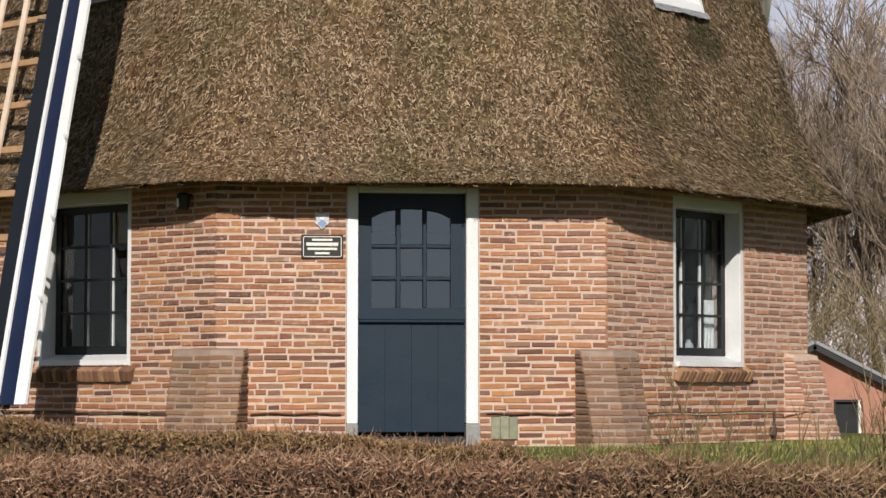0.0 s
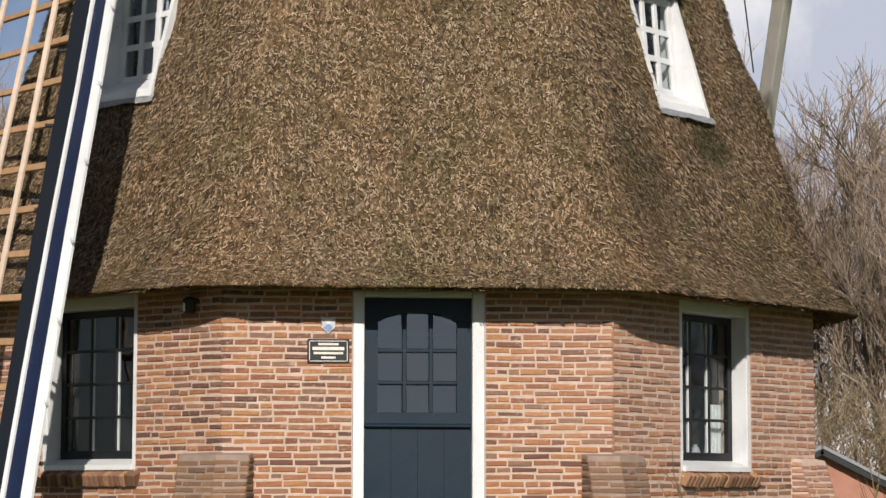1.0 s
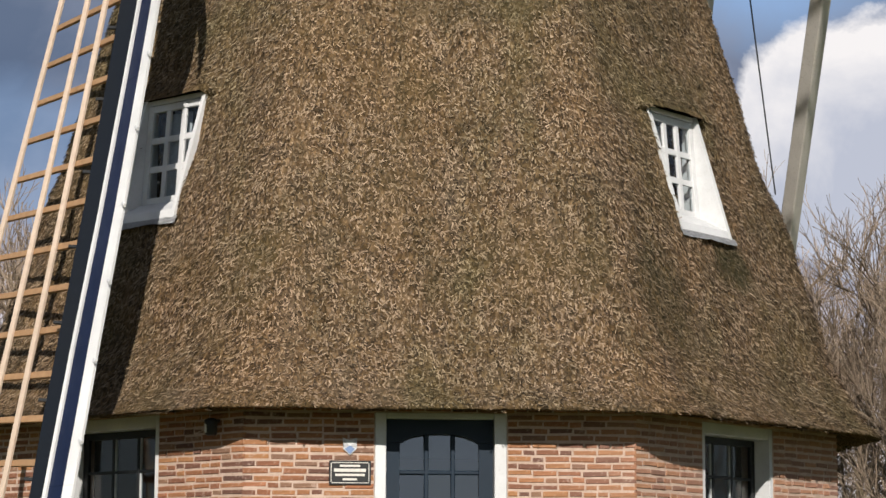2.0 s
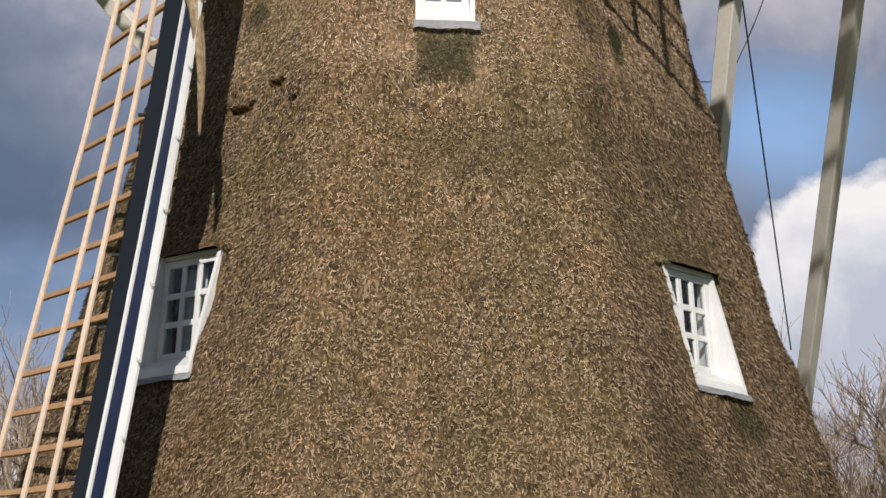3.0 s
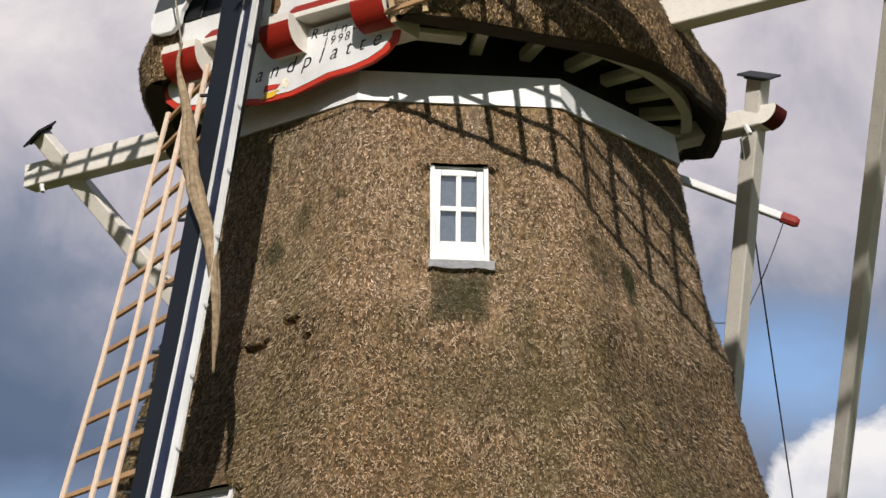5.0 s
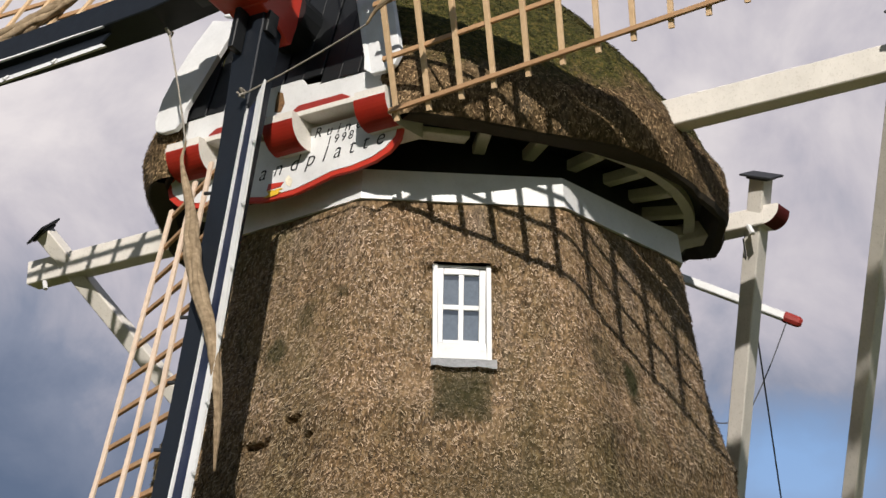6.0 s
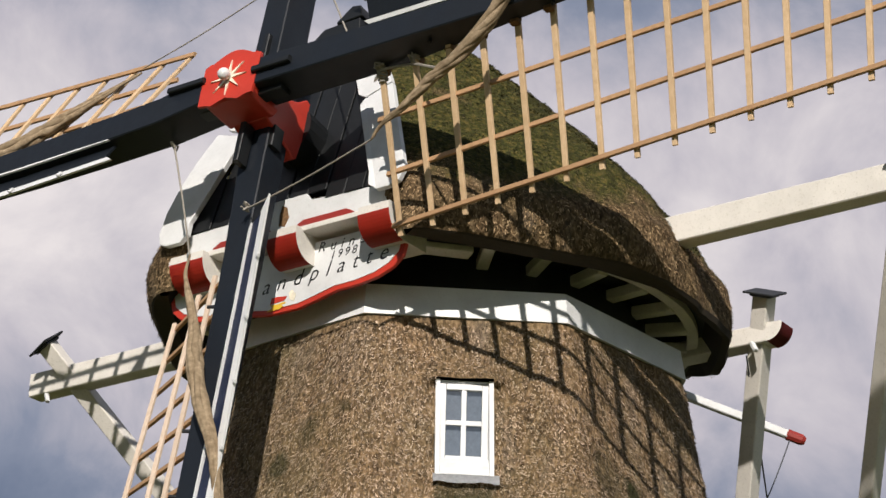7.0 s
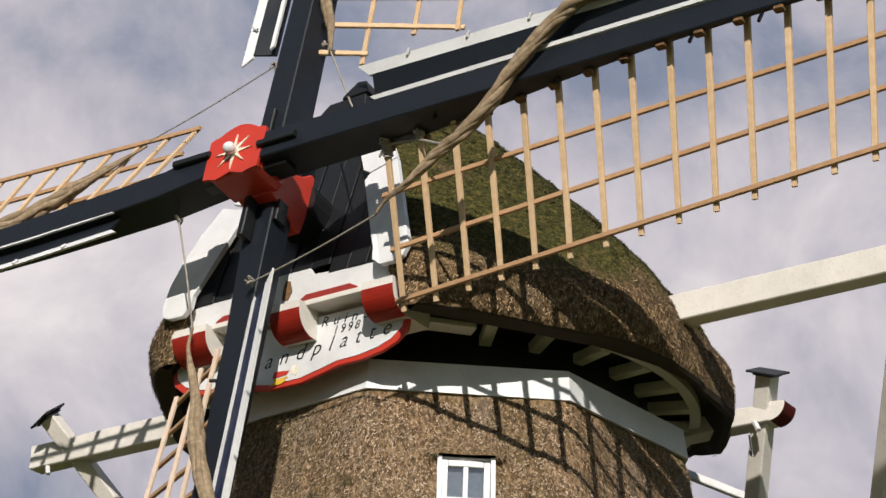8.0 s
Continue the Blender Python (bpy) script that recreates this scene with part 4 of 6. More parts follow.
# faded painted arms on the board
m = axes(SIDE, UP, FWD, C(0, SIGN_C + 0.010, 0))
for q, mm in (([(-0.16, 9.55), (0.02, 9.56), (0.06, 9.60), (-0.02, 9.61), (-0.14, 9.62)], RED), ([(-0.20, 9.475), (-0.04, 9.475), (0.02, 9.50), (-0.02, 9.515), (0.05, 9.53), (0.02, 9.545), (-0.06, 9.535), (-0.16, 9.545), (-0.13, 9.51)], YELLOW), ([(0.09, 9.56), (0.15, 9.53), (0.17, 9.60), (0.12, 9.66), (0.08, 9.63)], GOLD)):
    part("painted_arms", plate(B(), q, 0.004, m), mm, sign)

# the breast with its sill, beam ends and name board, shifted along the camera's view rays
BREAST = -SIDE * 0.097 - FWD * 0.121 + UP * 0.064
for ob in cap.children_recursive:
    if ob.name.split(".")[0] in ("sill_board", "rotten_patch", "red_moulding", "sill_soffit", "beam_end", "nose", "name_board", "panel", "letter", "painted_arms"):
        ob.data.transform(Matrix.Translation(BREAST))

# ---- sail cross ----
HUB = Vector((-2.373, -2.907, 11.618))
TILT_UP, SPIN = radians(11.27), radians(-0.15)
AX = (FWD * math.cos(TILT_UP) + UP * math.sin(TILT_UP)).normalized()
UPV = (UP * math.cos(TILT_UP) - FWD * math.sin(TILT_UP)).normalized()
E1 = SIDE * math.cos(SPIN) + UPV * math.sin(SPIN)
E2 = UPV * math.cos(SPIN) - SIDE * math.sin(SPIN)
sails = thing("sail_cross", "navy-painted windmill sail cross with bare pine lattice and red hub", "windmill sails", HUB)
ARMS = {"right": (E1, -E2, 0.0), "left": (-E1, E2, 0.0), "lower": (-E2, -E1, -0.406), "upper": (E2, E1, -0.406)}
REACH = 11.42


def arm_place(name, u, v, n=0.0):
    """A place on a sail: u out from the hub, v towards the lattice, n forward."""
    out, trail, base = ARMS[name]
    return HUB + AX * (base + n) + out * u + trail * v


def stock_half(u):
    return 0.185 - 0.0062 * u


def lattice_back(u):
    return -1.037 + 0.0805 * u


PITCH = 0.4012                # from bar to bar
# how far the back of the stock that points sideways lies behind its middle
SLIM_BACK = [(0.0, -0.20), (2.0, -0.20), (3.0, -0.09), (3.7, -0.02), (5.0, 0.08), (6.0, 0.085), (11.5, 0.05)]


# the lower and left stocks are bent to fit the camera's view: distance from the hub, shift
STOCK_BOW = [(0.0, 0.0), (2.0, -0.05), (3.5, -0.085), (5.0, -0.10), (7.5, -0.07), (9.5, 0.0), (11.5, 0.02)]
LEFT_BOW = [(0.0, 0.0), (0.5, -0.05), (1.0, -0.08), (2.0, -0.12), (3.2, -0.15), (5.0, -0.15), (11.5, -0.10)]
BOWS = {"lower": STOCK_BOW, "left": LEFT_BOW}


def make_arm(name, first):
    out, trail, base = ARMS[name]
    P = lambda u, v, n=0.0: arm_place(name, u, v + (lerp_table(BOWS[name], u) if name in BOWS else 0.0), n)
    depth = lambda u: lattice_back(u) * {"left": 0.80, "upper": 0.72}.get(name, 1.0)
    # the stock, tapering, and bowed where that fits the camera's view
    bm, rings, slim = B(), [], 0.07 if name == "lower" else 0.0
    for k in range(13):
        u = REACH * k / 12
        h, d, e = stock_half(u), 0.22 - 0.12 * k / 12, 0.012
        back = lerp_table(SLIM_BACK, u) if name == "right" else -d
        d = 0.10 if name == "lower" else d
        v0, v1 = -h + (0.035 if name in ("right", "upper") else 0.0), h - slim * min(1.0, u / 2.0)
        if name == "left":
            v0, v1 = v0 - 0.055 * min(1.0, u), v1 - 0.085 * min(1.0, u / 0.5)
        rings.append([bm.verts.new(P(u, v, n)) for v, n in ((v0 + e, back), (v1 - e, back), (v1, back + e), (v1, d - e), (v1 - e, d), (v0 + e, d), (v0, d - e), (v0, back + e))])
    for a, b in zip(rings, rings[1:]):
        for i in range(8):
            bm.faces.new((a[i], a[(i + 1) % 8], b[(i + 1) % 8], b[i]))
    bm.faces.new(rings[0][::-1])
    bm.faces.new(rings[-1])
    bmesh.ops.recalc_face_normals(bm, faces=bm.faces[:])
    stock = part("stock", bm, NAVY, sails, "dark navy steel stock")
    # leading boards: white strip, blue board, white edge
    u0, n_seg = {"upper": 1.76, "right": 1.66}.get(name, 1.55), 8
    # the lower sail's strips get a brighter white: sunlight put into the colour
    white = SUNLIT_WHITE if name == "lower" else WHITE
    for k in range(n_seg):
        a, b = u0 + (REACH - u0) * k / n_seg, u0 + (REACH - u0) * (k + 1) / n_seg - 0.002
        e0, e1 = (0.045, 0.23) if name == "lower" else (0.035, 0.27)
        for (f0, f1), mat, nm in (((0.0, e0), white, "white_strip"), ((e0, e1), BLUE if name == "lower" else NAVY, "wind_board"), ((e1, 0.365), white, "edge_strip")):
            shape = []
            for u in (a, b):
                h = stock_half(u)
                for f in (f0, f1):
                    shape.append((u, -h - f * (1.12 if name == "right" else 1.0) - {"left": 0.035, "upper": 0.07, "right": -0.035}.get(name, 0.0), ((0.085 if name == "lower" else 0.17) if nm == "white_strip" else 0.06) - depth(u) / 1.543 * f))
            (p0, p1, p3, p2) = shape
            if k == 0:
                if nm == "edge_strip":
                    p1 = (p1[0] - 0.16, p1[1], p1[2])
                    p0 = (p0[0] - 0.04, p0[1], p0[2])
                elif nm == "white_strip":
                    p0 = (p0[0] + 0.05, p0[1], p0[2])
            bmq = B()
            lo = [bmq.verts.new(P(*q)) for q in (p0, p1, p2, p3)]
            hi = [bmq.verts.new(P(q[0], q[1], q[2] + 0.028)) for q in (p0, p1, p2, p3)]
            for i in range(4):
                bmq.faces.new((lo[i], lo[(i + 1) % 4], hi[(i + 1) % 4], hi[i]))
            bmq.faces.new(lo[::-1])
            bmq.faces.new(hi)
            bmesh.ops.recalc_face_normals(bmq, faces=bmq.faces[:])
            part(nm, bmq, mat, stock)
    # lattice bars and rails
    bars = int((REACH - 0.15 - first) / PITCH) + 1
    rnd = random.Random(name)
    for i in range(bars):
        u = first + PITCH * i + rnd.uniform(-0.006, 0.006)
        back = depth(u)
        tip = 1.055 if name != "upper" or i else 0.44      # the first bar of the raised sail is short
        # the lower sail's bars take darker pine, which holds their shade
        part("bar", beam(B(), P(u + 0.09, 0.0, -0.02), P(u + 0.09 * (1 - tip), 1.543 * tip, back * tip), 0.062, 0.042, AX, 0.004, 0.052, 0.034), PINE_DARK if name == "lower" else PINE, sails)
    # dark blocks added where the bar ends lie in the stock's shadow
    if name == "right":
        for i in range(bars):
            u, h = first + PITCH * i, stock_half(first + PITCH * i)
            n = lerp_table(SLIM_BACK, u) + 0.015
            part("bar_socket", beam(B(), P(u + 0.088, h - 0.03, n), P(u + 0.084, h + 0.035, n), 0.10, 0.075, AX, 0.012), ROT_BROWN, stock, "dark block added for the shaded end of a lattice bar")
    for f in {"right": (0.385, 0.69, 1.0), "left": (0.39, 0.70, 1.0), "upper": (0.40, 0.71, 1.02)}.get(name, (0.34, 0.60, 1.00)):
        g = lambda u: f - (0.0085 * (u - 1.6) if name == "right" and f < 0.9 else 0.0)
        lap = 0.03 if f >= 1 or name == "lower" else -0.035      # inner rails lie behind the bars
        for k in range(3):
            start = first + (PITCH if name == "upper" and f > 0.5 else 0.0) - 0.07
            a, b = start + (first + bars * PITCH - 0.32 - start) * k / 3, start + (first + bars * PITCH - 0.32 - start) * (k + 1) / 3
            # the lower sail's rails take paler pine, with the sunlight in its colour
            part("rail", beam(B(), P(a, 1.543 * g(a), depth(a) * g(a) + lap), P(b, 1.543 * g(b), depth(b) * g(b) + lap), 0.055, 0.032, AX, 0.004), PINE_DARK if name in ("right", "left") else LIT_PINE if name == "lower" else PINE, sails)
    # bolts and cleats along the leading edge, staples on the lattice side
    for i in range(13):
        u = 2.1 + 0.7 * i
        h = stock_half(u) + 0.37
        lift = 0.08 - depth(u) / 1.543 * 0.37
        part("cleat", beam(B(), P(u, -h + 0.025, lift), P(u + 0.035, -h - 0.022, lift + 0.025), 0.03, 0.03, AX, 0.006), WHITE, stock)
        part("bolt", beam(B(), P(u + 0.3, stock_half(u) * 0.2, 0.0), P(u + 0.3, stock_half(u) + 0.045, 0.06), 0.03, 0.03, AX, 0.004), BLACK, stock)
    return stock


STOCKS = {"right": make_arm("right", 1.624), "left": make_arm("left", 1.64), "lower": make_arm("lower", 1.83), "upper": make_arm("upper", 1.70)}


def hub_box(bm, n0, n1, w0, h0, w1, h1, mid=0.0):
    pts = []
    for n, w, h in ((n0, w0, h0), (n1, w1, h1)):
        c = HUB + AX * n + E2 * mid
        k = 0.05
        pts.append([bm.verts.new(c + E1 * x + E2 * y) for x, y in ((-w + k, -h), (w - k, -h), (w, -h + k), (w, h - k), (w - k, h), (-w + k, h), (-w, h - k), (-w, -h + k))])
    for i in range(8):
        bm.faces.new((pts[0][i], pts[0][(i + 1) % 8], pts[1][(i + 1) % 8], pts[1][i]))
    bm.faces.new(pts[0][::-1])
    bm.faces.new(pts[1])
    bmesh.ops.recalc_face_normals(bm, faces=bm.faces[:])
    return bm


bm = B()
hub_box(bm, 0.19, -0.24, 0.33, 0.24, 0.33, 0.24, -0.04)
# neck behind the head, sweeping down and up to a rear flange
neck = [(-0.20, 0.20), (-0.50, 0.13), (-0.62, 0.19), (-0.74, 0.30), (-0.80, 0.28), (-0.81, -0.08), (-0.755, -0.45), (-0.71, -0.47), (-0.60, -0.42), (-0.42, -0.36), (-0.20, -0.29)]
plate(bm, neck, 0.44, axes(AX, E2, AX.cross(E2), HUB - AX.cross(E2) * 0.22))
bmesh.ops.recalc_face_normals(bm, faces=bm.faces[:])
bmesh.ops.bevel(bm, geom=bm.edges[:], offset=0.012, segments=1, profile=0.5, affect="EDGES")
hub = part("hub", bm, RED, sails, "bright red cast hub block")
face = [(-0.35, -0.25)] + [(-0.35 + 0.7 * i / 8, -0.26 + 0.03 * math.cos(i * 1.57)) for i in range(1, 8)] + [(0.35, -0.25), (0.37, 0.24), (0.30, 0.27)] + [(0.26 - 0.52 * i / 8, 0.27 + 0.10 * math.sin(math.pi * i / 8)) for i in range(9)] + [(-0.30, 0.27), (-0.36, 0.24)]
part("face_plate", plate(B(), face, 0.035, axes(E1, E2, AX, HUB + AX * 0.19 - E2 * 0.04)), RED, hub)
part("windshaft", tube(B(), [HUB - AX * 0.78 - E2 * 0.02, HUB - AX * 1.6 - E2 * 0.02], 0.30, 16), BLACK, hub, "black windshaft entering the cap")
star = []
for i in range(16):
    r = 0.235 if i % 2 == 0 else 0.055
    star.append((r * math.cos(math.pi * i / 8), r * 0.95 * math.sin(math.pi * i / 8)))
part("star", plate(B(), star, 0.015, axes(E1, E2, AX, HUB + AX * 0.226 - E2 * 0.02)), GOLD, hub, "pale gilded star")
bm = B()
bmesh.ops.create_uvsphere(bm, u_segments=14, v_segments=10, radius=0.066, matrix=Matrix.Translation(HUB + AX * 0.31 - E2 * 0.03))
tube(bm, [HUB + AX * 0.22 - E2 * 0.02, HUB + AX * 0.31 - E2 * 0.02], 0.045, 10)
part("nose", bm, WHITE, hub, "white ball on the hub's nose", True)
for name in ARMS:
    out, trail, base = ARMS[name]
    for a, b, v, n in ((0.30, 0.62, 0.205, 0.02), (0.30, 0.55, -0.21, 0.0), (0.32, 0.80, 0.03, 0.19)):
        part("wedge", beam(B(), arm_place(name, a, v, n), arm_place(name, b, v, n), 0.07, 0.16, AX, 0.01), BLACK, STOCKS[name])

# stepped black blocks on the stock that points sideways
for q in ([(0.95, -0.15), (0.97, -0.255), (1.06, -0.345), (1.50, -0.36), (1.53, -0.15)], [(1.20, -0.365), (1.21, -0.40), (1.37, -0.545), (1.475, -0.525), (1.52, -0.38)]):
    bm = plate(B(), q, 0.16, axes(E1, -E2, AX, HUB - AX * 0.05))
    bmesh.ops.recalc_face_normals(bm, faces=bm.faces[:])
    bmesh.ops.bevel(bm, geom=bm.edges[:], offset=0.008, segments=1, profile=0.5, affect="EDGES")
    part("block", bm, BLACK, STOCKS["right"])

# rolled sailcloth lashed to the sails
def smooth_path(points, n=8):
    points = [Vector(p) for p in points]
    full = [points[0] * 2 - points[1]] + points + [points[-1] * 2 - points[-2]]
    out = []
    for p0, p1, p2, p3 in zip(full, full[1:], full[2:], full[3:]):
        for k in range(n):
            t = k / n
            out.append(0.5 * ((2 * p1) + (p2 - p0) * t + (2 * p0 - 5 * p1 + 4 * p2 - p3) * t * t + (3 * p1 - p0 - 3 * p2 + p3) * t ** 3))
    return out + [points[-1]]


def rolled_cloth(name, path, radii, label, twist=0.06):
    pts = smooth_path([arm_place(name, *q) for q in path])
    rr = [lerp_table(list(zip(range(len(radii)), radii)), i / 8) for i in range(len(pts))]
    roll = None
    for k in range(7):     # folds wound round one another
        strand, bm = [], B()
        for i, p in enumerate(pts):
            d = (pts[min(i + 1, len(pts) - 1)] - pts[max(i - 1, 0)]).normalized()
            y = d.cross(UP).normalized()
            z = d.cross(y)
            a = i * twist + k * 0.898 + 0.7 * noise.noise((i * 0.17, k * 2.3, 0))
            strand.append(p + (y * math.cos(a) + z * math.sin(a)) * rr[i] * (0.52 + 0.22 * noise.noise((i * 0.23, k * 1.7, 5.0))))
        tube(bm, strand, [r * (0.50 + 0.22 * noise.noise((i * 0.31, k * 3.1, 2.0))) for i, r in enumerate(rr)], 9)
        if roll is None:
            roll = part("sailcloth", bm, CANVAS, sails, label, True)
        else:
            part("fold", bm, CANVAS, roll, "", True)
    return roll


rolled_cloth("right", [(1.98, 1.31, 0.15), (2.10, 1.19, 0.18), (2.34, 1.06, 0.2), (2.61, 0.83, 0.2), (2.89, 0.66, 0.22), (3.2, 0.40, 0.25), (3.49, 0.0, 0.28), (3.89, -0.34, 0.32), (4.4, -0.5, 0.34), (6.5, -0.52, 0.3)], [0.012, 0.02, 0.04, 0.055, 0.065, 0.07, 0.075, 0.08, 0.08, 0.075], "brown sailcloth rolled tight along the stock", 0.19)
rolled_cloth("lower", [(1.72, 0.52, 0.1), (2.1, 0.38, 0.22), (2.76, 0.08, 0.25), (3.2, -0.03, 0.25), (3.71, -0.24, 0.24), (4.15, -0.46, 0.22), (4.55, -0.60, 0.2), (5.0, -0.66, 0.12), (5.5, -0.64, 0.0)], [0.010, 0.022, 0.062, 0.088, 0.072, 0.062, 0.052, 0.040, 0.012], "brown sailcloth rolled along the stock")
rolled_cloth("left", [(2.30, 1.38, -0.66), (2.45, 1.03, -0.44), (2.66, 0.70, -0.26), (2.99, 0.45, -0.16), (3.25, 0.15, 0.02), (3.6, -0.1, 0.2), (4.6, -0.3, 0.25), (7, -0.5, 0.2)], [0.012, 0.030, 0.060, 0.085, 0.085, 0.08, 0.075, 0.07], "brown sailcloth rolled along the stock")
rolled_cloth("upper", [(1.60, 0.46, 0.05), (2.0, 0.40, 0.1), (2.4, 0.30, 0.2), (2.9, 0.22, 0.22), (3.6, 0.1, 0.24), (5, -0.4, 0.2)], [0.02, 0.05, 0.07, 0.075, 0.075, 0.075], "brown sailcloth rolled along the stock")

# ---- tail: cross beams and braces ----
tail = thing("tail_frame", "white-painted timber beams and braces that turn the cap", "windmill tail", C(0, -7.0, ground_height(4.4, 5.4)))
LONG_C, LONG_Z = 0.2, 10.637
part("long_beam", beam(B(), C(-6.14, LONG_C, LONG_Z), C(6.14, LONG_C, LONG_Z), 0.24, 0.305, UP, 0.012), CREAM, tail, "long white cross beam through the cap")
part("short_beam", beam(B(), C(-3.15, -1.7, 10.11), C(3.15, -1.7, 10.10), 0.26, 0.21, UP, 0.012), CREAM, tail, "short white cross beam with red ends")
for k in (-1, 1):
    bm = B()
    pts = [(3.152, 10.206), (3.33, 10.20), (3.345, 10.185)] + [(3.345 - 0.193 * (1 - math.cos(radians(a))), 10.185 - 0.19 * math.sin(radians(a))) for a in range(10, 91, 10)]
    plate(bm, [(k * s, z) for s, z in pts], 0.262, axes(SIDE, UP, SIDE.cross(UP), C(0, -1.7 + (0.131 if SIDE.cross(UP).dot(FWD) < 0 else -0.131), 0)))
    bmesh.ops.recalc_face_normals(bm, faces=bm.faces[:])
    nose = part("beam_nose", bm, CREAM, tail, "rounded beam end")
    bm = B()
    lo, hi = ([bm.verts.new(C(k * (s + 0.004), -1.7 + d, z - 0.002)) for s, z in pts[1:]] for d in (-0.133, 0.133))
    for i in range(len(lo) - 1):
        bm.faces.new((lo[i], lo[i + 1], hi[i + 1], hi[i]))
    bmesh.ops.solidify(bm, geom=bm.faces[:], thickness=0.006)
    part("red_end", bm, DARK_RED, nose, "dark red painted end")
FOOT, NEAR_FOOT = C(0, -7.0, 1.25), C(0, -5.3, 2.34)
for s, c, z, w in ((5.635, LONG_C, LONG_Z, 0.17), (-5.5, LONG_C, LONG_Z, 0.20), (3.02, -1.7, 10.1, 0.195), (-3.02, -1.7, 10.1, 0.21)):
    a = C(s, c, z)
    b = (FOOT if abs(s) > 4 else NEAR_FOOT) + SIDE * math.copysign(0.32 if abs(s) > 4 else 0.01, s)
    d = (a - b).normalized()
    rise = 0.52 if s < -4 else 0.46
    part("brace", beam(B(), b, a + d * rise, w, w, FWD, 0.012), CREAM, tail)
    top = a + d * rise
    bm = B()
    y = d.cross(SIDE).normalized()
    box(bm, (-0.185, -0.185, 0.03), (0.185, 0.185, 0.055), axes(y.cross(d), y, d, top + d * 0.002), 0.006)
    box(bm, (-0.13, -0.13, 0), (0.13, 0.13, 0.032), axes(y.cross(d), y, d, top + d * 0.002), 0.012)
    part("post_cover", bm, NEAR_BLACK, tail, "small dark cover board")
part("tail_pole", beam(B(), C(0, -3.0, 10.5), C(0, -7.2, 0.8), 0.36, 0.36, SIDE, 0.02), CREAM, tail)
part("winch_foot", beam(B(), C(-0.5, -7.05, 0.55), C(0.5, -7.05, 0.55), 0.5, 0.6, UP, 0.03), CREAM, tail)
# rod of the brake, with its rope
rod = thing("brake_lever", "white brake lever with a red tip, sticking out behind the cap", "brake lever", (2.2, 1.5, 10.45))
ra, rb = Vector((1.6, 1.5, 10.625)), Vector((4.36, 1.5, 9.655))
part("lever", beam(B(), ra, ra.lerp(rb, 0.925), 0.09, 0.095, UP, 0.010), WHITE, rod)
part("tip", tube(B(), [ra.lerp(rb, 0.92), ra.lerp(rb, 0.925), ra.lerp(rb, 0.985), rb], [0.05, 0.07, 0.068, 0.045], 10), TIP_RED, rod, "red knobbed tip")
part("brake_rope", tube(B(), sag(ra.lerp(rb, 0.94), (3.66, 1.2, 8.49), 0.05), 0.008, 5), CABLE, rod)
part("tail_cable", tube(B(), sag((3.25, -0.59, 9.88), (4.91, 4.12, 5.73), 0.02), 0.010, 5), CABLE, tail)
part("stay_wire", tube(B(), sag((3.2, 0.9, 8.21), (3.4, 0.9, 8.23), 0.01), 0.008, 5), CABLE, tail)
for k in (-1, 1):
    part("beam_hook", beam(B(), C(k * (5.75 if k < 0 else 2.98), LONG_C + 0.2 if k < 0 else -1.56, 10.42 if k < 0 else 10.0), C(k * (5.68 if k < 0 else 3.05), LONG_C + 0.24 if k < 0 else -1.52, 10.30 if k < 0 else 9.88), 0.05, 0.04, UP, 0.005), WHITE, tail)

# ropes of the sails
def lower_at(u, v, n):
    return arm_place("lower", u, v, n)


FIRST_RIGHT = 1.624


def on_bar(i, s, n=0.0):
    """A place on a lattice bar of the sail that points sideways, s along it and n before it."""
    u = FIRST_RIGHT + PITCH * i
    return arm_place("right", u + 0.09, 0.0, -0.02).lerp(arm_place("right", u, 1.628, lattice_back(u) * 1.055), s) + AX * n


# lashings round the first bars
for i, s0, s1, turns in ((0, 0.085, 0.185, 7), (1, 0.09, 0.13, 3)):
    along = (on_bar(i, 1) - on_bar(i, 0)).normalized()
    across = along.cross(AX).normalized()
    front = across.cross(along)
    coil = []
    for k in range(turns * 8 + 1):
        a = 6.2831853 * k / 8
        coil.append(on_bar(i, s0 + (s1 - s0) * k / (turns * 8)) + across * (0.047 * math.cos(a)) + front * (0.040 * math.sin(a)) + along * (0.012 * math.sin(k * 0.9)))
    part("lashing", tube(B(), coil, 0.012, 6), ROPE, sails, "rope lashing round a lattice bar")

ropes = [
    ([lower_at(1.42, -0.22, 0.20), lower_at(1.42, -0.22, 0.20).lerp(arm_place("right", 1.98, 1.31, 0.15), 0.5) - UP * 0.02, arm_place("right", 1.98, 1.31, 0.15)], 0.010),
    ([arm_place("left", 0.92, -0.38, -0.12), lower_at(1.2, 0.58, 0.3), lower_at(1.74, 0.52, 0.1)], 0.010),
    ([arm_place("upper", 1.48, -0.13, 0.21), arm_place("upper", 1.48, -0.13, 0.21).lerp(arm_place("left", 2.04, 1.22, -0.45), 0.55) - UP * 0.02, arm_place("left", 2.04, 1.22, -0.45)], 0.008),
    ([arm_place("right", 1.45, -0.12, 0.2), arm_place("upper", 1.60, 0.46, 0.05)], 0.010),
    ([on_bar(0, 0.14, 0.04), on_bar(0, 0.15, 0.05) + UP * 0.03, on_bar(1, 0.16, 0.05), arm_place("right", 2.75, 0.66, 0.16), arm_place("right", 3.2, 0.33, 0.27), arm_place("right", 3.5, -0.09, 0.33)], 0.014),
]
for pts, r in ropes:
    part("rope", tube(B(), smooth_path(pts, 6), r, 6), ROPE, sails)
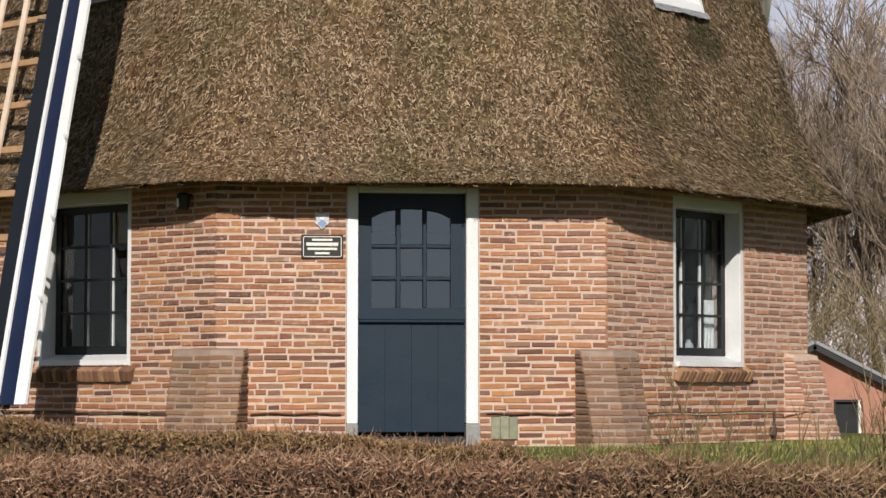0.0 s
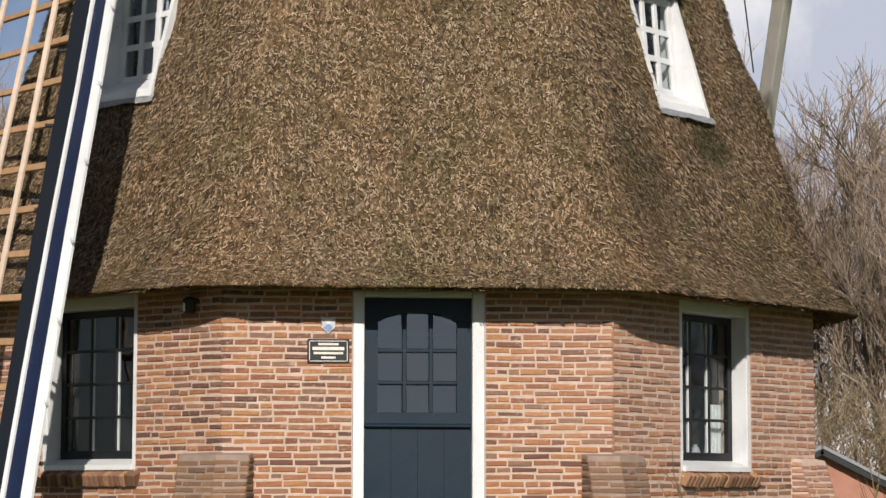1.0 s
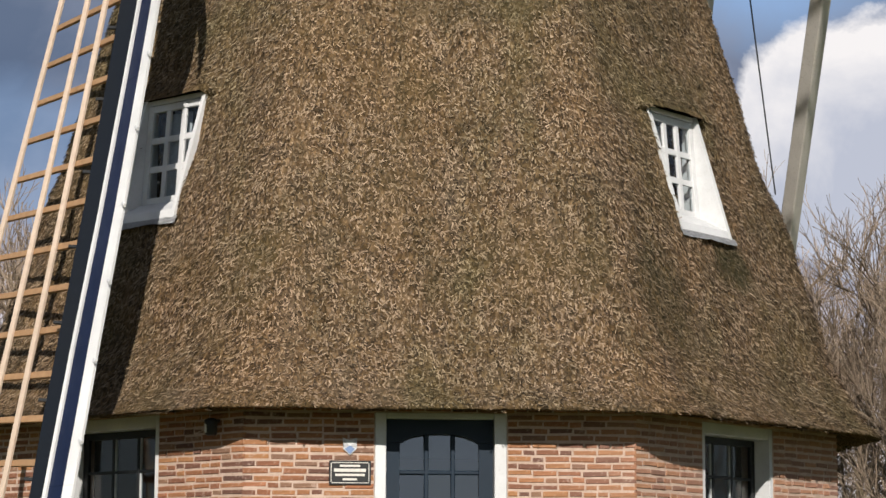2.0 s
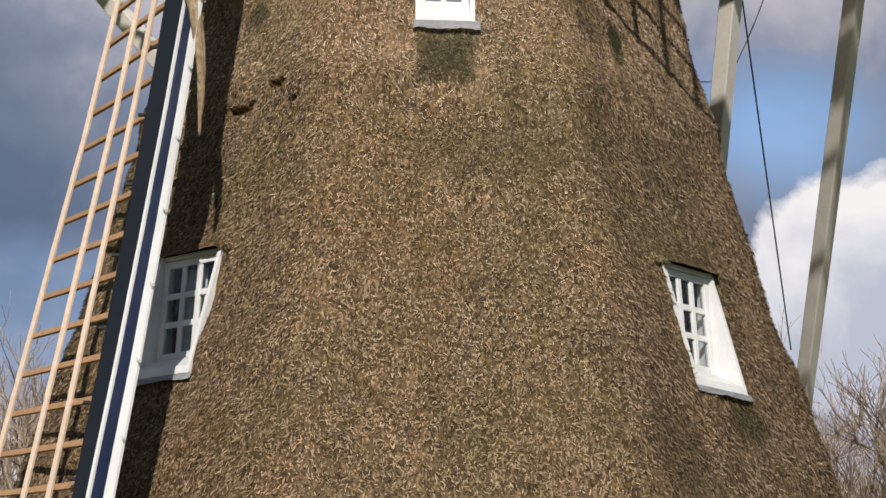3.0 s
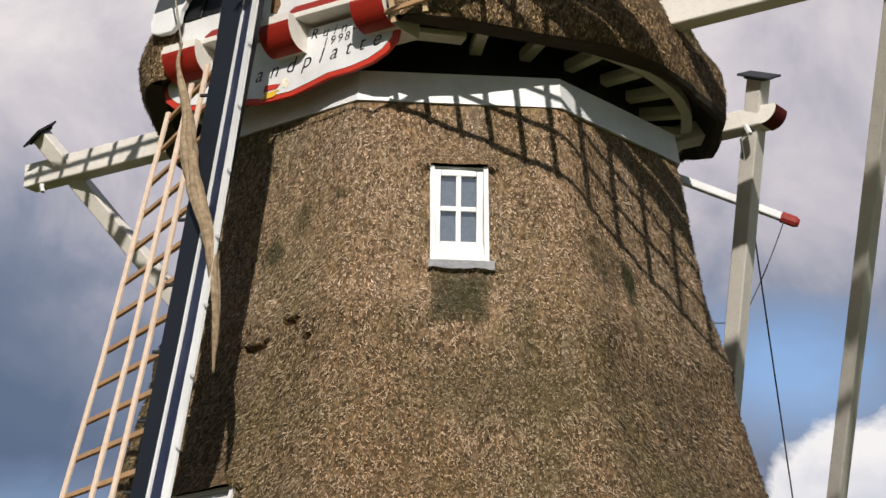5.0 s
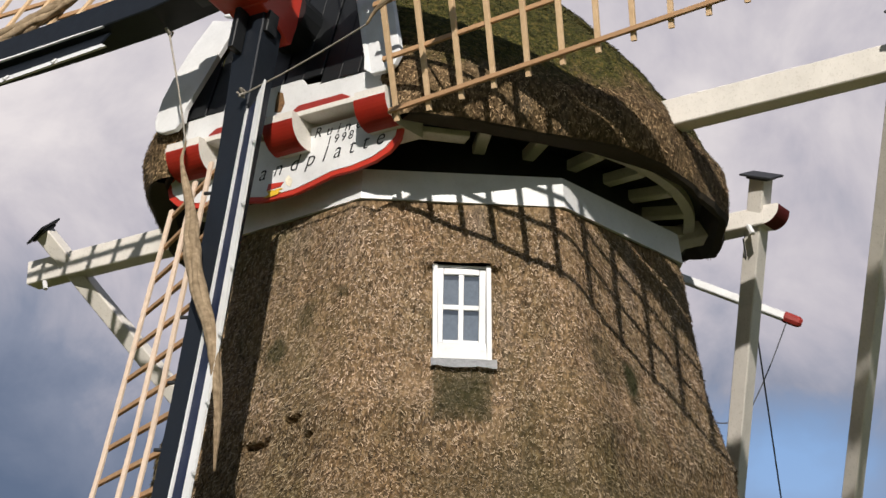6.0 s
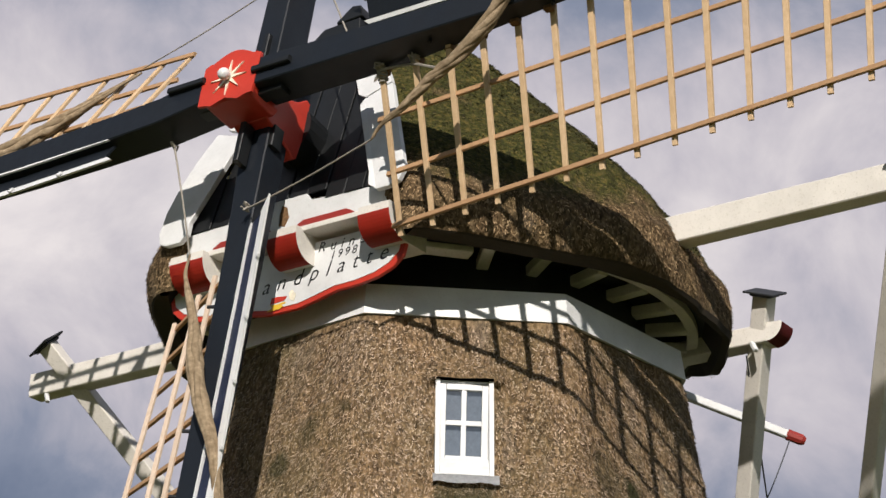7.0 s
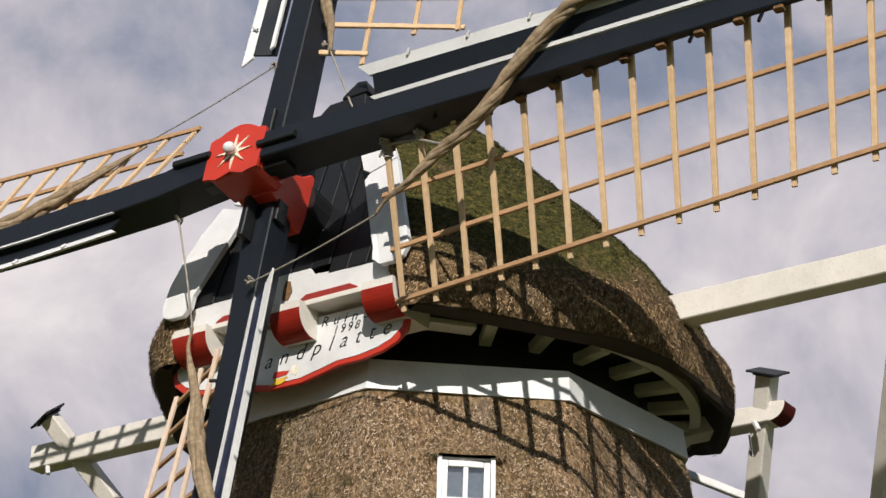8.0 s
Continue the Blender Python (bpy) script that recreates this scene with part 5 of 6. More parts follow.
for base_p in (arm_place("left", 0.92, -0.38, -0.12), lower_at(1.42, -0.22, 0.22), arm_place("upper", 1.44, -0.15, 0.21), on_bar(0, 0.10, 0.05), on_bar(0, 0.16, 0.05), on_bar(1, 0.12, 0.04), arm_place("upper", 1.75, 0.36, 0.05)):
    rnd = random.Random(int(base_p.x * 1000))
    knot = [base_p + Vector((rnd.uniform(-0.05, 0.05), rnd.uniform(-0.05, 0.05), rnd.uniform(-0.07, 0.07))) for k in range(7)]
    part("knot", tube(B(), smooth_path(knot, 4), 0.011, 6), ROPE, sails)


# ---- dormer windows in the thatch ----
def dormer(index, face_name, cols, rows_n):
    hw, mid, lo, hi = DORMERS[face_name]
    f = face_frame(face_name, 0.0)
    surf = lambda z: body_apothem(z) + 0.045
    back = body_apothem(hi) + 0.015
    win = thing("window_%d" % index, "white-painted dormer window with small panes, set into the thatch", "window", f @ Vector((mid, surf(lo), lo)), kind="structure")
    x0, x1, t = mid - hw, mid + hw, 0.045
    for x, sgn in ((x0, 1), (x1, -1)):
        bm = B()
        pts = [(back - 0.12, lo + 0.02), (surf(lo), lo), (surf(hi), hi), (back - 0.12, hi)]
        a = [bm.verts.new(f @ Vector((x, y, z))) for y, z in pts]
        b = [bm.verts.new(f @ Vector((x + sgn * t, y, z))) for y, z in pts]
        for i in range(4):
            bm.faces.new((a[i], a[(i + 1) % 4], b[(i + 1) % 4], b[i]))
        bm.faces.new(a[::-1])
        bm.faces.new(b)
        bmesh.ops.recalc_face_normals(bm, faces=bm.faces[:])
        part("cheek", bm, WHITE, win)
    x0, x1 = x0 + t, x1 - t
    bm = B()
    box(bm, (x0, back - 0.1, hi - (0.05 if cols == 3 else 0.025)), (x1, surf(hi) - 0.02, hi - 0.002), f, 0.004)
    part("head_board", bm, WHITE, win)
    # apron under the sash
    bm = B()
    top = lo + (0.225 if cols == 3 else 0.205)
    pts = [(surf(lo) - 0.005, lo + 0.005), (surf(lo) - 0.03, lo + 0.08), (back + 0.11, top), (back - 0.1, top), (back - 0.1, lo)]
    a = [bm.verts.new(f @ Vector((x0 + 0.002, y, z))) for y, z in pts]
    b = [bm.verts.new(f @ Vector((x1 - 0.002, y, z))) for y, z in pts]
    n = len(pts)
    for i in range(n):
        bm.faces.new((a[i], a[(i + 1) % n], b[(i + 1) % n], b[i]))
    bm.faces.new(a[::-1])
    bm.faces.new(b)
    bmesh.ops.recalc_face_normals(bm, faces=bm.faces[:])
    part("window_sill", bm, WHITE, win)
    # sash
    st, bar = (0.070, 0.058) if cols == 3 else (0.066, 0.05)
    lean = 0.08 if cols == 3 else 0.0      # the sash leans out at its foot
    fw = f @ Matrix(((1, 0, 0, 0), (0, 1, -lean, lean * hi), (0, 0, 1, 0), (0, 0, 0, 1)))
    z0, z1 = top + 0.006, hi - (0.055 if cols == 3 else 0.03)
    for a, b in (((x0, z0), (x0 + st, z1)), ((x1 - st, z0), (x1, z1)), ((x0 + st, z0), (x1 - st, z0 + 0.06)), ((x0 + st, z1 - st), (x1 - st, z1))):
        bm = B()
        box(bm, (a[0] + 0.001, back - 0.05, a[1] + 0.001), (b[0] - 0.001, back, b[1] - 0.001), fw, 0.004)
        part("sash_rail", bm, WHITE, win)
    gx0, gx1, gz0, gz1 = x0 + st, x1 - st, z0 + 0.06, z1 - st
    for i in range(1, cols):
        x = gx0 + (gx1 - gx0) * i / cols
        bm = B()
        box(bm, (x - bar / 2, back - 0.035, gz0), (x + bar / 2, back - 0.004, gz1), fw, 0.003)
        part("glazing_bar", bm, WHITE, win)
    for j in range(1, rows_n):
        z = gz0 + (gz1 - gz0) * j / rows_n
        bm = B()
        box(bm, (gx0, back - 0.036, z - bar / 2), (gx1, back - 0.006, z + bar / 2), fw, 0.003)
        part("glazing_bar", bm, WHITE, win)
    for i in range(cols):
        for j in range(rows_n):
            bm = B()
            wob = random.Random(i * 7 + j + index).uniform(-0.004, 0.004)
            q = [(gx0 + (gx1 - gx0) * (i + u) / cols, back - 0.028 + wob * (u - 0.5), gz0 + (gz1 - gz0) * (j + v) / rows_n) for u, v in ((0, 0), (1, 0), (1, 1), (0, 1))]
            bm.faces.new([bm.verts.new(fw @ Vector(c)) for c in q])
            part("pane", bm, DULL_GLASS if cols == 3 else GLASS, win)
    # near-black sheet added behind the sash in place of the room's shade
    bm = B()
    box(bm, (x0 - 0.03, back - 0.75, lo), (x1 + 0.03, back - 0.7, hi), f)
    part("dark_room", bm, ROOM_SHADE, win)
    if cols == 3:      # a pale curtain to one side
        bm = B()
        edge = []
        for k in range(13):
            x = gx0 + (gx1 - gx0) * (0.1 + 0.5 * k / 12)
            y = back - 0.16 + 0.025 * math.sin(k * 1.9)
            edge.append((bm.verts.new(fw @ Vector((x, y, gz0))), bm.verts.new(fw @ Vector((x + 0.03 * math.sin(k), y, gz1)))))
        for (a, b), (c, d) in zip(edge, edge[1:]):
            bm.faces.new((a, c, d, b))
        part("curtain", bm, CURTAIN, win, "grey net curtain")
    if cols == 2:      # an added sheet behind the panes, coloured like their reflection of the sky
        bm = B()
        box(bm, (gx0, back - 0.075, gz0 - 0.02), (gx1, back - 0.07, gz1 + 0.02), f)
        part("blind", bm, SKY_REFLECTION, win, "added grey-blue sheet in place of the sky reflected in the panes")
    # lead flashing below
    bm = B()
    rnd = random.Random(index)
    cells = 14
    rows_v = []
    drop = 0.055 if cols == 3 else 0.09
    for z, d in ((lo + 0.01, 0.012), (lo - drop / 2, 0.03), (lo - drop, 0.035)):
        row = []
        for k in range(cells + 1):
            x = mid - hw - 0.02 + (2 * hw + 0.07) * k / cells
            zz = z + (rnd.uniform(-0.006, 0.006) + 0.008 * math.sin(k * 0.7 + index) if z == lo - drop else 0)
            row.append(bm.verts.new(f @ Vector((x, surf(zz) + d - 0.02, zz))))
        rows_v.append(row)
    for a, b in zip(rows_v, rows_v[1:]):
        for k in range(cells):
            bm.faces.new((a[k], b[k], b[k + 1], a[k + 1]))
    bmesh.ops.solidify(bm, geom=bm.faces[:], thickness=0.02)
    part("flashing", bm, LEAD, win, "crumpled grey lead flashing")


SKY_REFLECTION = flat("grey-blue sky reflection", (0.27, 0.28, 0.32), 0.9)
CURTAIN = flat("net curtain", (0.55, 0.55, 0.56), 0.9)
dormer(1, "front", 2, 2)
dormer(2, "front_left", 3, 3)
dormer(3, "front_right", 3, 3)


# ---- windows of the brick base ----
def base_window(index, face_name):
    a, b, c, d = OPENINGS[face_name]
    f = face_frame(face_name, WALL)
    win = thing("window_%d" % index, "tall black-framed window with twelve panes in a white wooden casing", "window", f @ Vector(((a + b) / 2, 0, c)), kind="structure")
    frame_w, deep = 0.055, 0.175

    def slab(name, lo, hi, mat, bevel=0.005, label="", parent=win):
        bm = B()
        box(bm, lo, hi, f, bevel)
        return part(name, bm, mat, parent, label)

    slab("casing", (a, -deep - 0.06, c), (a + frame_w, -0.012, d), WHITE)
    slab("casing", (b - frame_w, -deep - 0.06, c), (b, -0.012, d), WHITE)
    slab("casing", (a + frame_w + 0.001, -deep - 0.06, d - 0.105), (b - frame_w - 0.001, -0.016, d), WHITE)
    bm = B()
    pts = [(-deep - 0.06, c), (0.02, c), (0.02, c + 0.045), (-deep, c + 0.10), (-deep - 0.06, c + 0.10)]
    lo = [bm.verts.new(f @ Vector((a + frame_w + 0.001, y, z))) for y, z in pts]
    hi = [bm.verts.new(f @ Vector((b - frame_w - 0.001, y, z))) for y, z in pts]
    for i in range(5):
        bm.faces.new((lo[i], lo[(i + 1) % 5], hi[(i + 1) % 5], hi[i]))
    bm.faces.new(lo[::-1])
    bm.faces.new(hi)
    bmesh.ops.recalc_face_normals(bm, faces=bm.faces[:])
    part("window_sill", bm, WHITE, win, "sloping white sill")
    x0, x1, z0, z1 = a + frame_w + 0.002, b - frame_w - 0.002, c + 0.102, d - 0.107
    st = 0.065
    slab("sash", (x0, -deep - 0.04, z0), (x0 + st, -deep, z1), BLACK, label="black-painted sash")
    slab("sash_rail", (x1 - st, -deep - 0.04, z0), (x1, -deep, z1), BLACK)
    slab("sash_rail", (x0 + st, -deep - 0.04, z0), (x1 - st, -deep - 0.002, z0 + 0.075), BLACK)
    slab("sash_rail", (x0 + st, -deep - 0.04, z1 - st), (x1 - st, -deep - 0.002, z1), BLACK)
    gx0, gx1, gz0, gz1 = x0 + st, x1 - st, z0 + 0.075, z1 - st
    for i in range(1, 3):
        x = gx0 + (gx1 - gx0) * i / 3
        slab("glazing_bar", (x - 0.013, -deep - 0.035, gz0), (x + 0.013, -deep - 0.004, gz1), BLACK, 0.003)
        # white strip added on the bar's camera side as its highlight in the sun
        side = -1 if face_name == "front_right" else 1
        slab("putty", tuple(sorted((x + side * 0.0135, x + side * 0.026))) [:1] + (-deep - 0.0292, gz0), tuple(sorted((x + side * 0.0135, x + side * 0.026)))[1:] + (-deep - 0.018, gz1), WHITE, 0.002)
        slab("inner_bar", (x - 0.014, -deep - 0.054, gz0), (x + 0.014, -deep - 0.040, gz1), WHITE, 0.002)
    for j in range(1, 4):
        z = gz0 + (gz1 - gz0) * j / 4
        slab("glazing_bar", (gx0, -deep - 0.034, z - 0.013), (gx1, -deep - 0.007, z + 0.013), BLACK, 0.003)
    for i in range(3):
        for j in range(4):
            rnd = random.Random(i * 11 + j * 3 + index)
            w = rnd.uniform(-0.004, 0.004)
            v = rnd.uniform(-0.003, 0.003)
            bm = B()
            q = [(gx0 + (gx1 - gx0) * (i + u) / 3, -deep - 0.03 + w * (u - 0.5) + v * (k - 0.5), gz0 + (gz1 - gz0) * (j + k) / 4) for u, k in ((0, 0), (1, 0), (1, 1), (0, 1))]
            bm.faces.new([bm.verts.new(f @ Vector(p)) for p in q])
            part("pane", bm, DULL_GLASS, win)
    # near-black box added behind the panes, standing in for the unlit room
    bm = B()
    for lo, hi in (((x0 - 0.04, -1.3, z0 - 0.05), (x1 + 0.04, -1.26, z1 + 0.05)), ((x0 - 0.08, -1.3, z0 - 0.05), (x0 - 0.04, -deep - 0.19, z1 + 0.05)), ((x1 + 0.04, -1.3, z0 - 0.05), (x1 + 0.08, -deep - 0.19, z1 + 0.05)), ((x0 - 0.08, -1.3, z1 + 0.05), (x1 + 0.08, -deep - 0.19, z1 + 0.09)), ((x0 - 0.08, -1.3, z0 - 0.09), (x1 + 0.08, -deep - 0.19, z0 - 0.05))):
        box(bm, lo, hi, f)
    part("dark_room", bm, ROOM_SHADE, win)
    # row of bricks on edge as the outer sill
    n = 19
    rnd = random.Random(index)
    for k in range(n):
        x = a + 0.0 + (b - a + 0.06) * (k + 0.5) / n
        bm = B()
        m = f @ Matrix.Translation((x + rnd.uniform(-0.003, 0.003), 0.02, 0.62 + rnd.uniform(-0.005, 0.005))) @ Matrix.Rotation(radians(-24) + rnd.uniform(-0.03, 0.03), 4, "X") @ Matrix.Rotation(radians(14) + rnd.uniform(-0.05, 0.05), 4, "Y")
        w = (b - a + 0.06) / n
        box(bm, (-w / 2 + 0.004, -0.09, -0.058), (w / 2 - 0.004, 0.045, 0.058), m, 0.008)
        part("sill_brick", bm, SILL_BRICK, win)
    bm = B()
    box(bm, (a + 0.01, -0.1, 0.575), (b + 0.04, 0.02, 0.665), f)
    part("sill_mortar", bm, MORTAR, win)
    return f, (gx0, gx1, gz0, gz1, deep)


def sill_brick_material():
    m = Mat("sill brick", 0.9, spec=0.2)
    col = m.ramp(m.random(), (0.0, (0.14, 0.072, 0.045)), (0.5, (0.24, 0.125, 0.075)), (1.0, (0.36, 0.20, 0.11)))
    m.color(m.mix(m.grey(m.noise(30, 5, 0.7), 0.45, 0.7, 0, 0.5), col, (0.10, 0.085, 0.06))).bump(m.noise(60, 5), 0.6, 0.006)
    return m.m


SILL_BRICK = sill_brick_material()
base_window(4, "front_left")
f, (gx0, gx1, gz0, gz1, deep) = base_window(5, "front_right")

# a white curtain tied back and small things on the sill inside
bm = B()
edge = []
for k in range(15):
    u = k / 14
    row = []
    for j in range(9):
        v = j / 8
        left = gx1 - 0.25 + 0.05 * math.sin(v * 3.1) + 0.10 * max(0.0, v - 0.6)
        x = left + (gx1 + 0.05 - left) * u
        row.append(bm.verts.new(f @ Vector((x, -deep - 0.13 + 0.03 * math.sin(k * 2.1), gz0 - 0.05 + (gz1 - gz0) * 0.42 * v))))
    edge.append(row)
for a, b in zip(edge, edge[1:]):
    for j in range(8):
        bm.faces.new((a[j], b[j], b[j + 1], a[j + 1]))
solid("curtain", bm, WHITE_CLOTH, "white cloth curtain drawn aside behind the window", "curtain", smooth=True)


def vase(x, h, r, face_f):
    bm = B()
    prof = [(0.5, 0.0), (0.9, 0.12), (1.0, 0.4), (0.75, 0.7), (0.35, 0.86), (0.45, 1.0)]
    rings = [[bm.verts.new(face_f @ Vector((x + r * a * math.cos(6.283 * k / 14), -deep - 0.16 + r * a * math.sin(6.283 * k / 14), gz0 - 0.04 + h * z))) for k in range(14)] for a, z in prof]
    for p, q in zip(rings, rings[1:]):
        for k in range(14):
            bm.faces.new((p[k], p[(k + 1) % 14], q[(k + 1) % 14], q[k]))
    bm.faces.new(rings[0][::-1])
    solid("vase", bm, LEAD, "small grey pot standing on the inner window ledge", "vase", smooth=True)


vase(gx0 + 0.62, 0.12, 0.05, f)
f2 = face_frame("front_left", WALL)
vase(0.34, 0.10, 0.04, f2)
vase(0.46, 0.07, 0.03, f2)
for face_name in ("front_left", "front_right"):
    a, b, c, d = OPENINGS[face_name]
    bm = B()
    box(bm, (a - 0.1, -0.50, c + 0.02), (b + 0.1, -0.245, c + 0.135), face_frame(face_name, WALL), 0.01)
    solid("inner_ledge", bm, CREAM, "pale painted ledge inside the window", "window ledge", "structure")

# ---- door ----
f = face_frame("front", WALL)
door = thing("door_1", "closed dark blue-grey stable door with nine small panes above, in a white frame", "door", (0, -WALL, 0.1), kind="structure")


def slab(name, lo, hi, mat, parent=door, bevel=0.006, label=""):
    bm = B()
    box(bm, lo, hi, f, bevel)
    return part(name, bm, mat, parent, label)


slab("jamb", (-0.572, -0.2, 0.19), (-0.474, -0.008, 2.245), WHITE)
slab("jamb", (0.468, -0.2, 0.19), (0.576, -0.008, 2.245), WHITE)
slab("head", (-0.473, -0.2, 2.195), (0.467, -0.012, 2.245), WHITE)
slab("jamb_foot", (-0.574, -0.2, 0.0), (-0.472, -0.002, 0.188), STONE, label="grey stone foot of the jamb")
slab("jamb_foot", (0.466, -0.2, 0.0), (0.60, -0.002, 0.188), STONE, label="grey stone foot of the jamb")
slab("threshold", (-0.47, -0.25, 0.0), (0.465, 0.0, 0.08), NEAR_BLACK)
lower = slab("lower_leaf", (-0.468, -0.145, 0.115), (0.462, -0.10, 1.062), DOOR_BLUE)
for i in range(4):
    x0 = -0.466 + 0.2315 * i
    slab("plank", (x0 + 0.0004, -0.098, 0.118), (x0 + 0.2311, -0.084 + 0.001 * (i % 2), 1.06), DOOR_BLUE, lower, 0.001)
slab("weather_bar", (-0.47, -0.12, 1.062), (0.462, -0.045, 1.098), DOOR_BLUE, door, 0.012)
UPPER = [[(-0.468, 1.10), (0.462, 1.10), (0.462, 1.195), (-0.468, 1.195)], [(-0.468, 1.197), (-0.352, 1.197), (-0.352, 1.99), (-0.468, 1.99)], [(0.340, 1.197), (0.462, 1.197), (0.462, 1.99), (0.340, 1.99)]]
arch = [(-0.352, 1.992), (-0.33, 1.995), (-0.30, 2.015), (-0.22, 2.045), (-0.12, 2.062), (0.0, 2.066), (0.11, 2.062), (0.21, 2.045), (0.29, 2.015), (0.32, 1.995), (0.340, 1.992)]
UPPER.append([(-0.468, 1.992)] + arch + [(0.462, 1.992), (0.462, 2.192), (-0.468, 2.192)])
fm = f @ Matrix.Rotation(radians(90), 4, "X")     # outline x, z into the face; depth outward is negative
upper = part("upper_leaf", plate(B(), [(-0.468, 1.10), (0.462, 1.10), (0.462, 1.196), (-0.468, 1.196)], -0.045, fm @ Matrix.Translation((0, 0, 0.13))), DOOR_BLUE, door)
for q in UPPER[1:]:
    bmq = plate(B(), q, -0.045, fm @ Matrix.Translation((0, 0, 0.13)))
    bmesh.ops.recalc_face_normals(bmq, faces=bmq.faces[:])
    part("leaf_rail", bmq, DOOR_BLUE, upper)
for x in (-0.119, 0.113):
    slab("glazing_bar", (x - 0.019, -0.125, 1.197), (x + 0.019, -0.092, 2.062), DOOR_BLUE, upper, 0.006)
for z in (1.455, 1.735):
    slab("glazing_bar", (-0.352, -0.124, z - 0.017), (0.340, -0.094, z + 0.017), DOOR_BLUE, upper, 0.006)
for i in range(3):
    for j in range(3):
        xs, zs = (-0.352, -0.119, 0.113, 0.340), (1.197, 1.455, 1.735, 2.07)
        rnd = random.Random(i * 3 + j)
        t1, t2 = rnd.uniform(-0.003, 0.003), rnd.uniform(0.010, 0.018)
        bm = B()
        q = [(xs[i], -0.118 + t1, zs[j]), (xs[i + 1], -0.118 - t1, zs[j]), (xs[i + 1], -0.118 - t1 - t2, zs[j + 1]), (xs[i], -0.118 + t1 - t2, zs[j + 1])]
        bm.faces.new([bm.verts.new(f @ Vector(p)) for p in q])
        part("pane", bm, GLASS, upper)

# plate, shield, lamp, vent and cable on the base
plaque = thing("name_plate", "black plate with cream border and lines beside the door", "plaque", f @ Vector((-0.787, 0.01, 1.615)))
slab("plate", (-0.968, 0.001, 1.614), (-0.606, 0.016, 1.823), BLACK, plaque, 0.004)
for x0, x1, z0, z1 in ((-0.945, -0.629, 1.629, 1.635), (-0.945, -0.629, 1.802, 1.808), (-0.953, -0.947, 1.637, 1.80), (-0.627, -0.621, 1.637, 1.80)):
    slab("border", (x0, 0.014, z0), (x1, 0.019, z1), CREAM, plaque, 0.0)
for x0, x1, z, h in ((-0.875, -0.70, 1.778, 0.018), (-0.925, -0.65, 1.740, 0.028), (-0.915, -0.66, 1.700, 0.020), (-0.85, -0.725, 1.662, 0.018)):
    slab("line", (x0, 0.014, z - h / 2), (x1, 0.019, z + h / 2), CREAM, plaque, 0.0)
shield = thing("shield", "little blue and white enamel shield on the brick wall", "wall shield", f @ Vector((-0.79, 0.01, 1.88)))
sm = f @ Matrix.Translation((-0.79, 0.016, 1.945)) @ Matrix.Rotation(radians(90), 4, "X")
part("enamel", plate(B(), [(-0.062, 0.075), (0.0, 0.055), (0.062, 0.075), (0.058, -0.02), (0.0, -0.075), (-0.058, -0.02)], 0.014, sm), WHITE, shield)
for q in ([(-0.056, 0.066), (-0.005, 0.005), (-0.056, -0.012)], [(0.056, 0.066), (0.005, 0.005), (0.056, -0.012)]):
    part("field", plate(B(), q, -0.004, sm), LEAD, shield)
part("field", plate(B(), [(-0.045, -0.022), (0.0, 0.01), (0.045, -0.022), (0.0, -0.066)], -0.004, sm), SHIELD_BLUE, shield)

fl = face_frame("front_left", WALL)
lamp = thing("wall_lamp", "small black lantern fixed under the thatched eave", "wall lamp", fl @ Vector((1.40, 0.08, 2.05)))
part("shell", tube(B(), [fl @ Vector((1.40, 0.09, z)) for z in (2.04, 2.05, 2.14, 2.17, 2.19)], [0.035, 0.05, 0.055, 0.062, 0.03], 12), NEAR_BLACK, lamp, "", True)
# white strip added to the shell as its highlight
part("lens", tube(B(), [fl @ Vector((1.385, 0.135, z)) for z in (2.06, 2.075, 2.13, 2.14)], [0.006, 0.014, 0.014, 0.006], 8), WHITE_CLOTH, lamp, "white strip added as the highlight on the lantern", True)
part("arm", beam(B(), fl @ Vector((1.40, -0.01, 2.17)), fl @ Vector((1.40, 0.09, 2.17)), 0.03, 0.03), IRON, lamp)

vent = thing("vent_hatch", "weathered greenish wooden hatch low on the wall", "vent hatch", f @ Vector((0.8, 0.01, 0.06)))
for i in range(3):
    slab("board", (0.685 + 0.078 * i, 0.001, 0.055), (0.685 + 0.078 * i + 0.075, 0.022, 0.25 + 0.006 * (i % 2)), MOSSY_WOOD, vent, 0.004)

cable = thing("earth_cable", "thin rusty iron cable clipped along the foot of the wall", "cable", f @ Vector((0.7, 0.02, 0.28)))
for name, s0, s1 in (("front_left", -1.0, 1.38), ("front", -1.40, -0.62), ("front", 0.64, 1.40), ("front_right", -1.38, 1.40)):
    ff = face_frame(name, WALL)
    pier = lambda s: 0.237 if abs(s) > HALF - (0.30 if name == "front" else 0.40) else 0.0
    pts = [ff @ Vector((s0 + (s1 - s0) * k / 10, 0.022 + pier(s0 + (s1 - s0) * k / 10), 0.278 + 0.005 * math.sin(k * 1.3 + s0))) for k in range(11)]
    part("wire", tube(B(), pts, 0.007, 6), IRON, cable)
    for k in range(1, 11, 3):
        part("clip", beam(B(), pts[k] - UP * 0.035, pts[k] + UP * 0.035, 0.028, 0.03), IRON, cable)
ff = face_frame("front_right", WALL)
part("earth_rod", tube(B(), [ff @ Vector((1.02, 0.03, z)) for z in (0.28, 0.1, -0.05)], 0.012, 6), IRON, cable)
part("rod_box", tube(B(), [ff @ Vector((1.0, 0.03, z)) for z in (0.05, 0.13)], 0.035, 8), IRON, cable)

# unseen sheet that closes the ground floor, in the colour of the room's shade
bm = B()
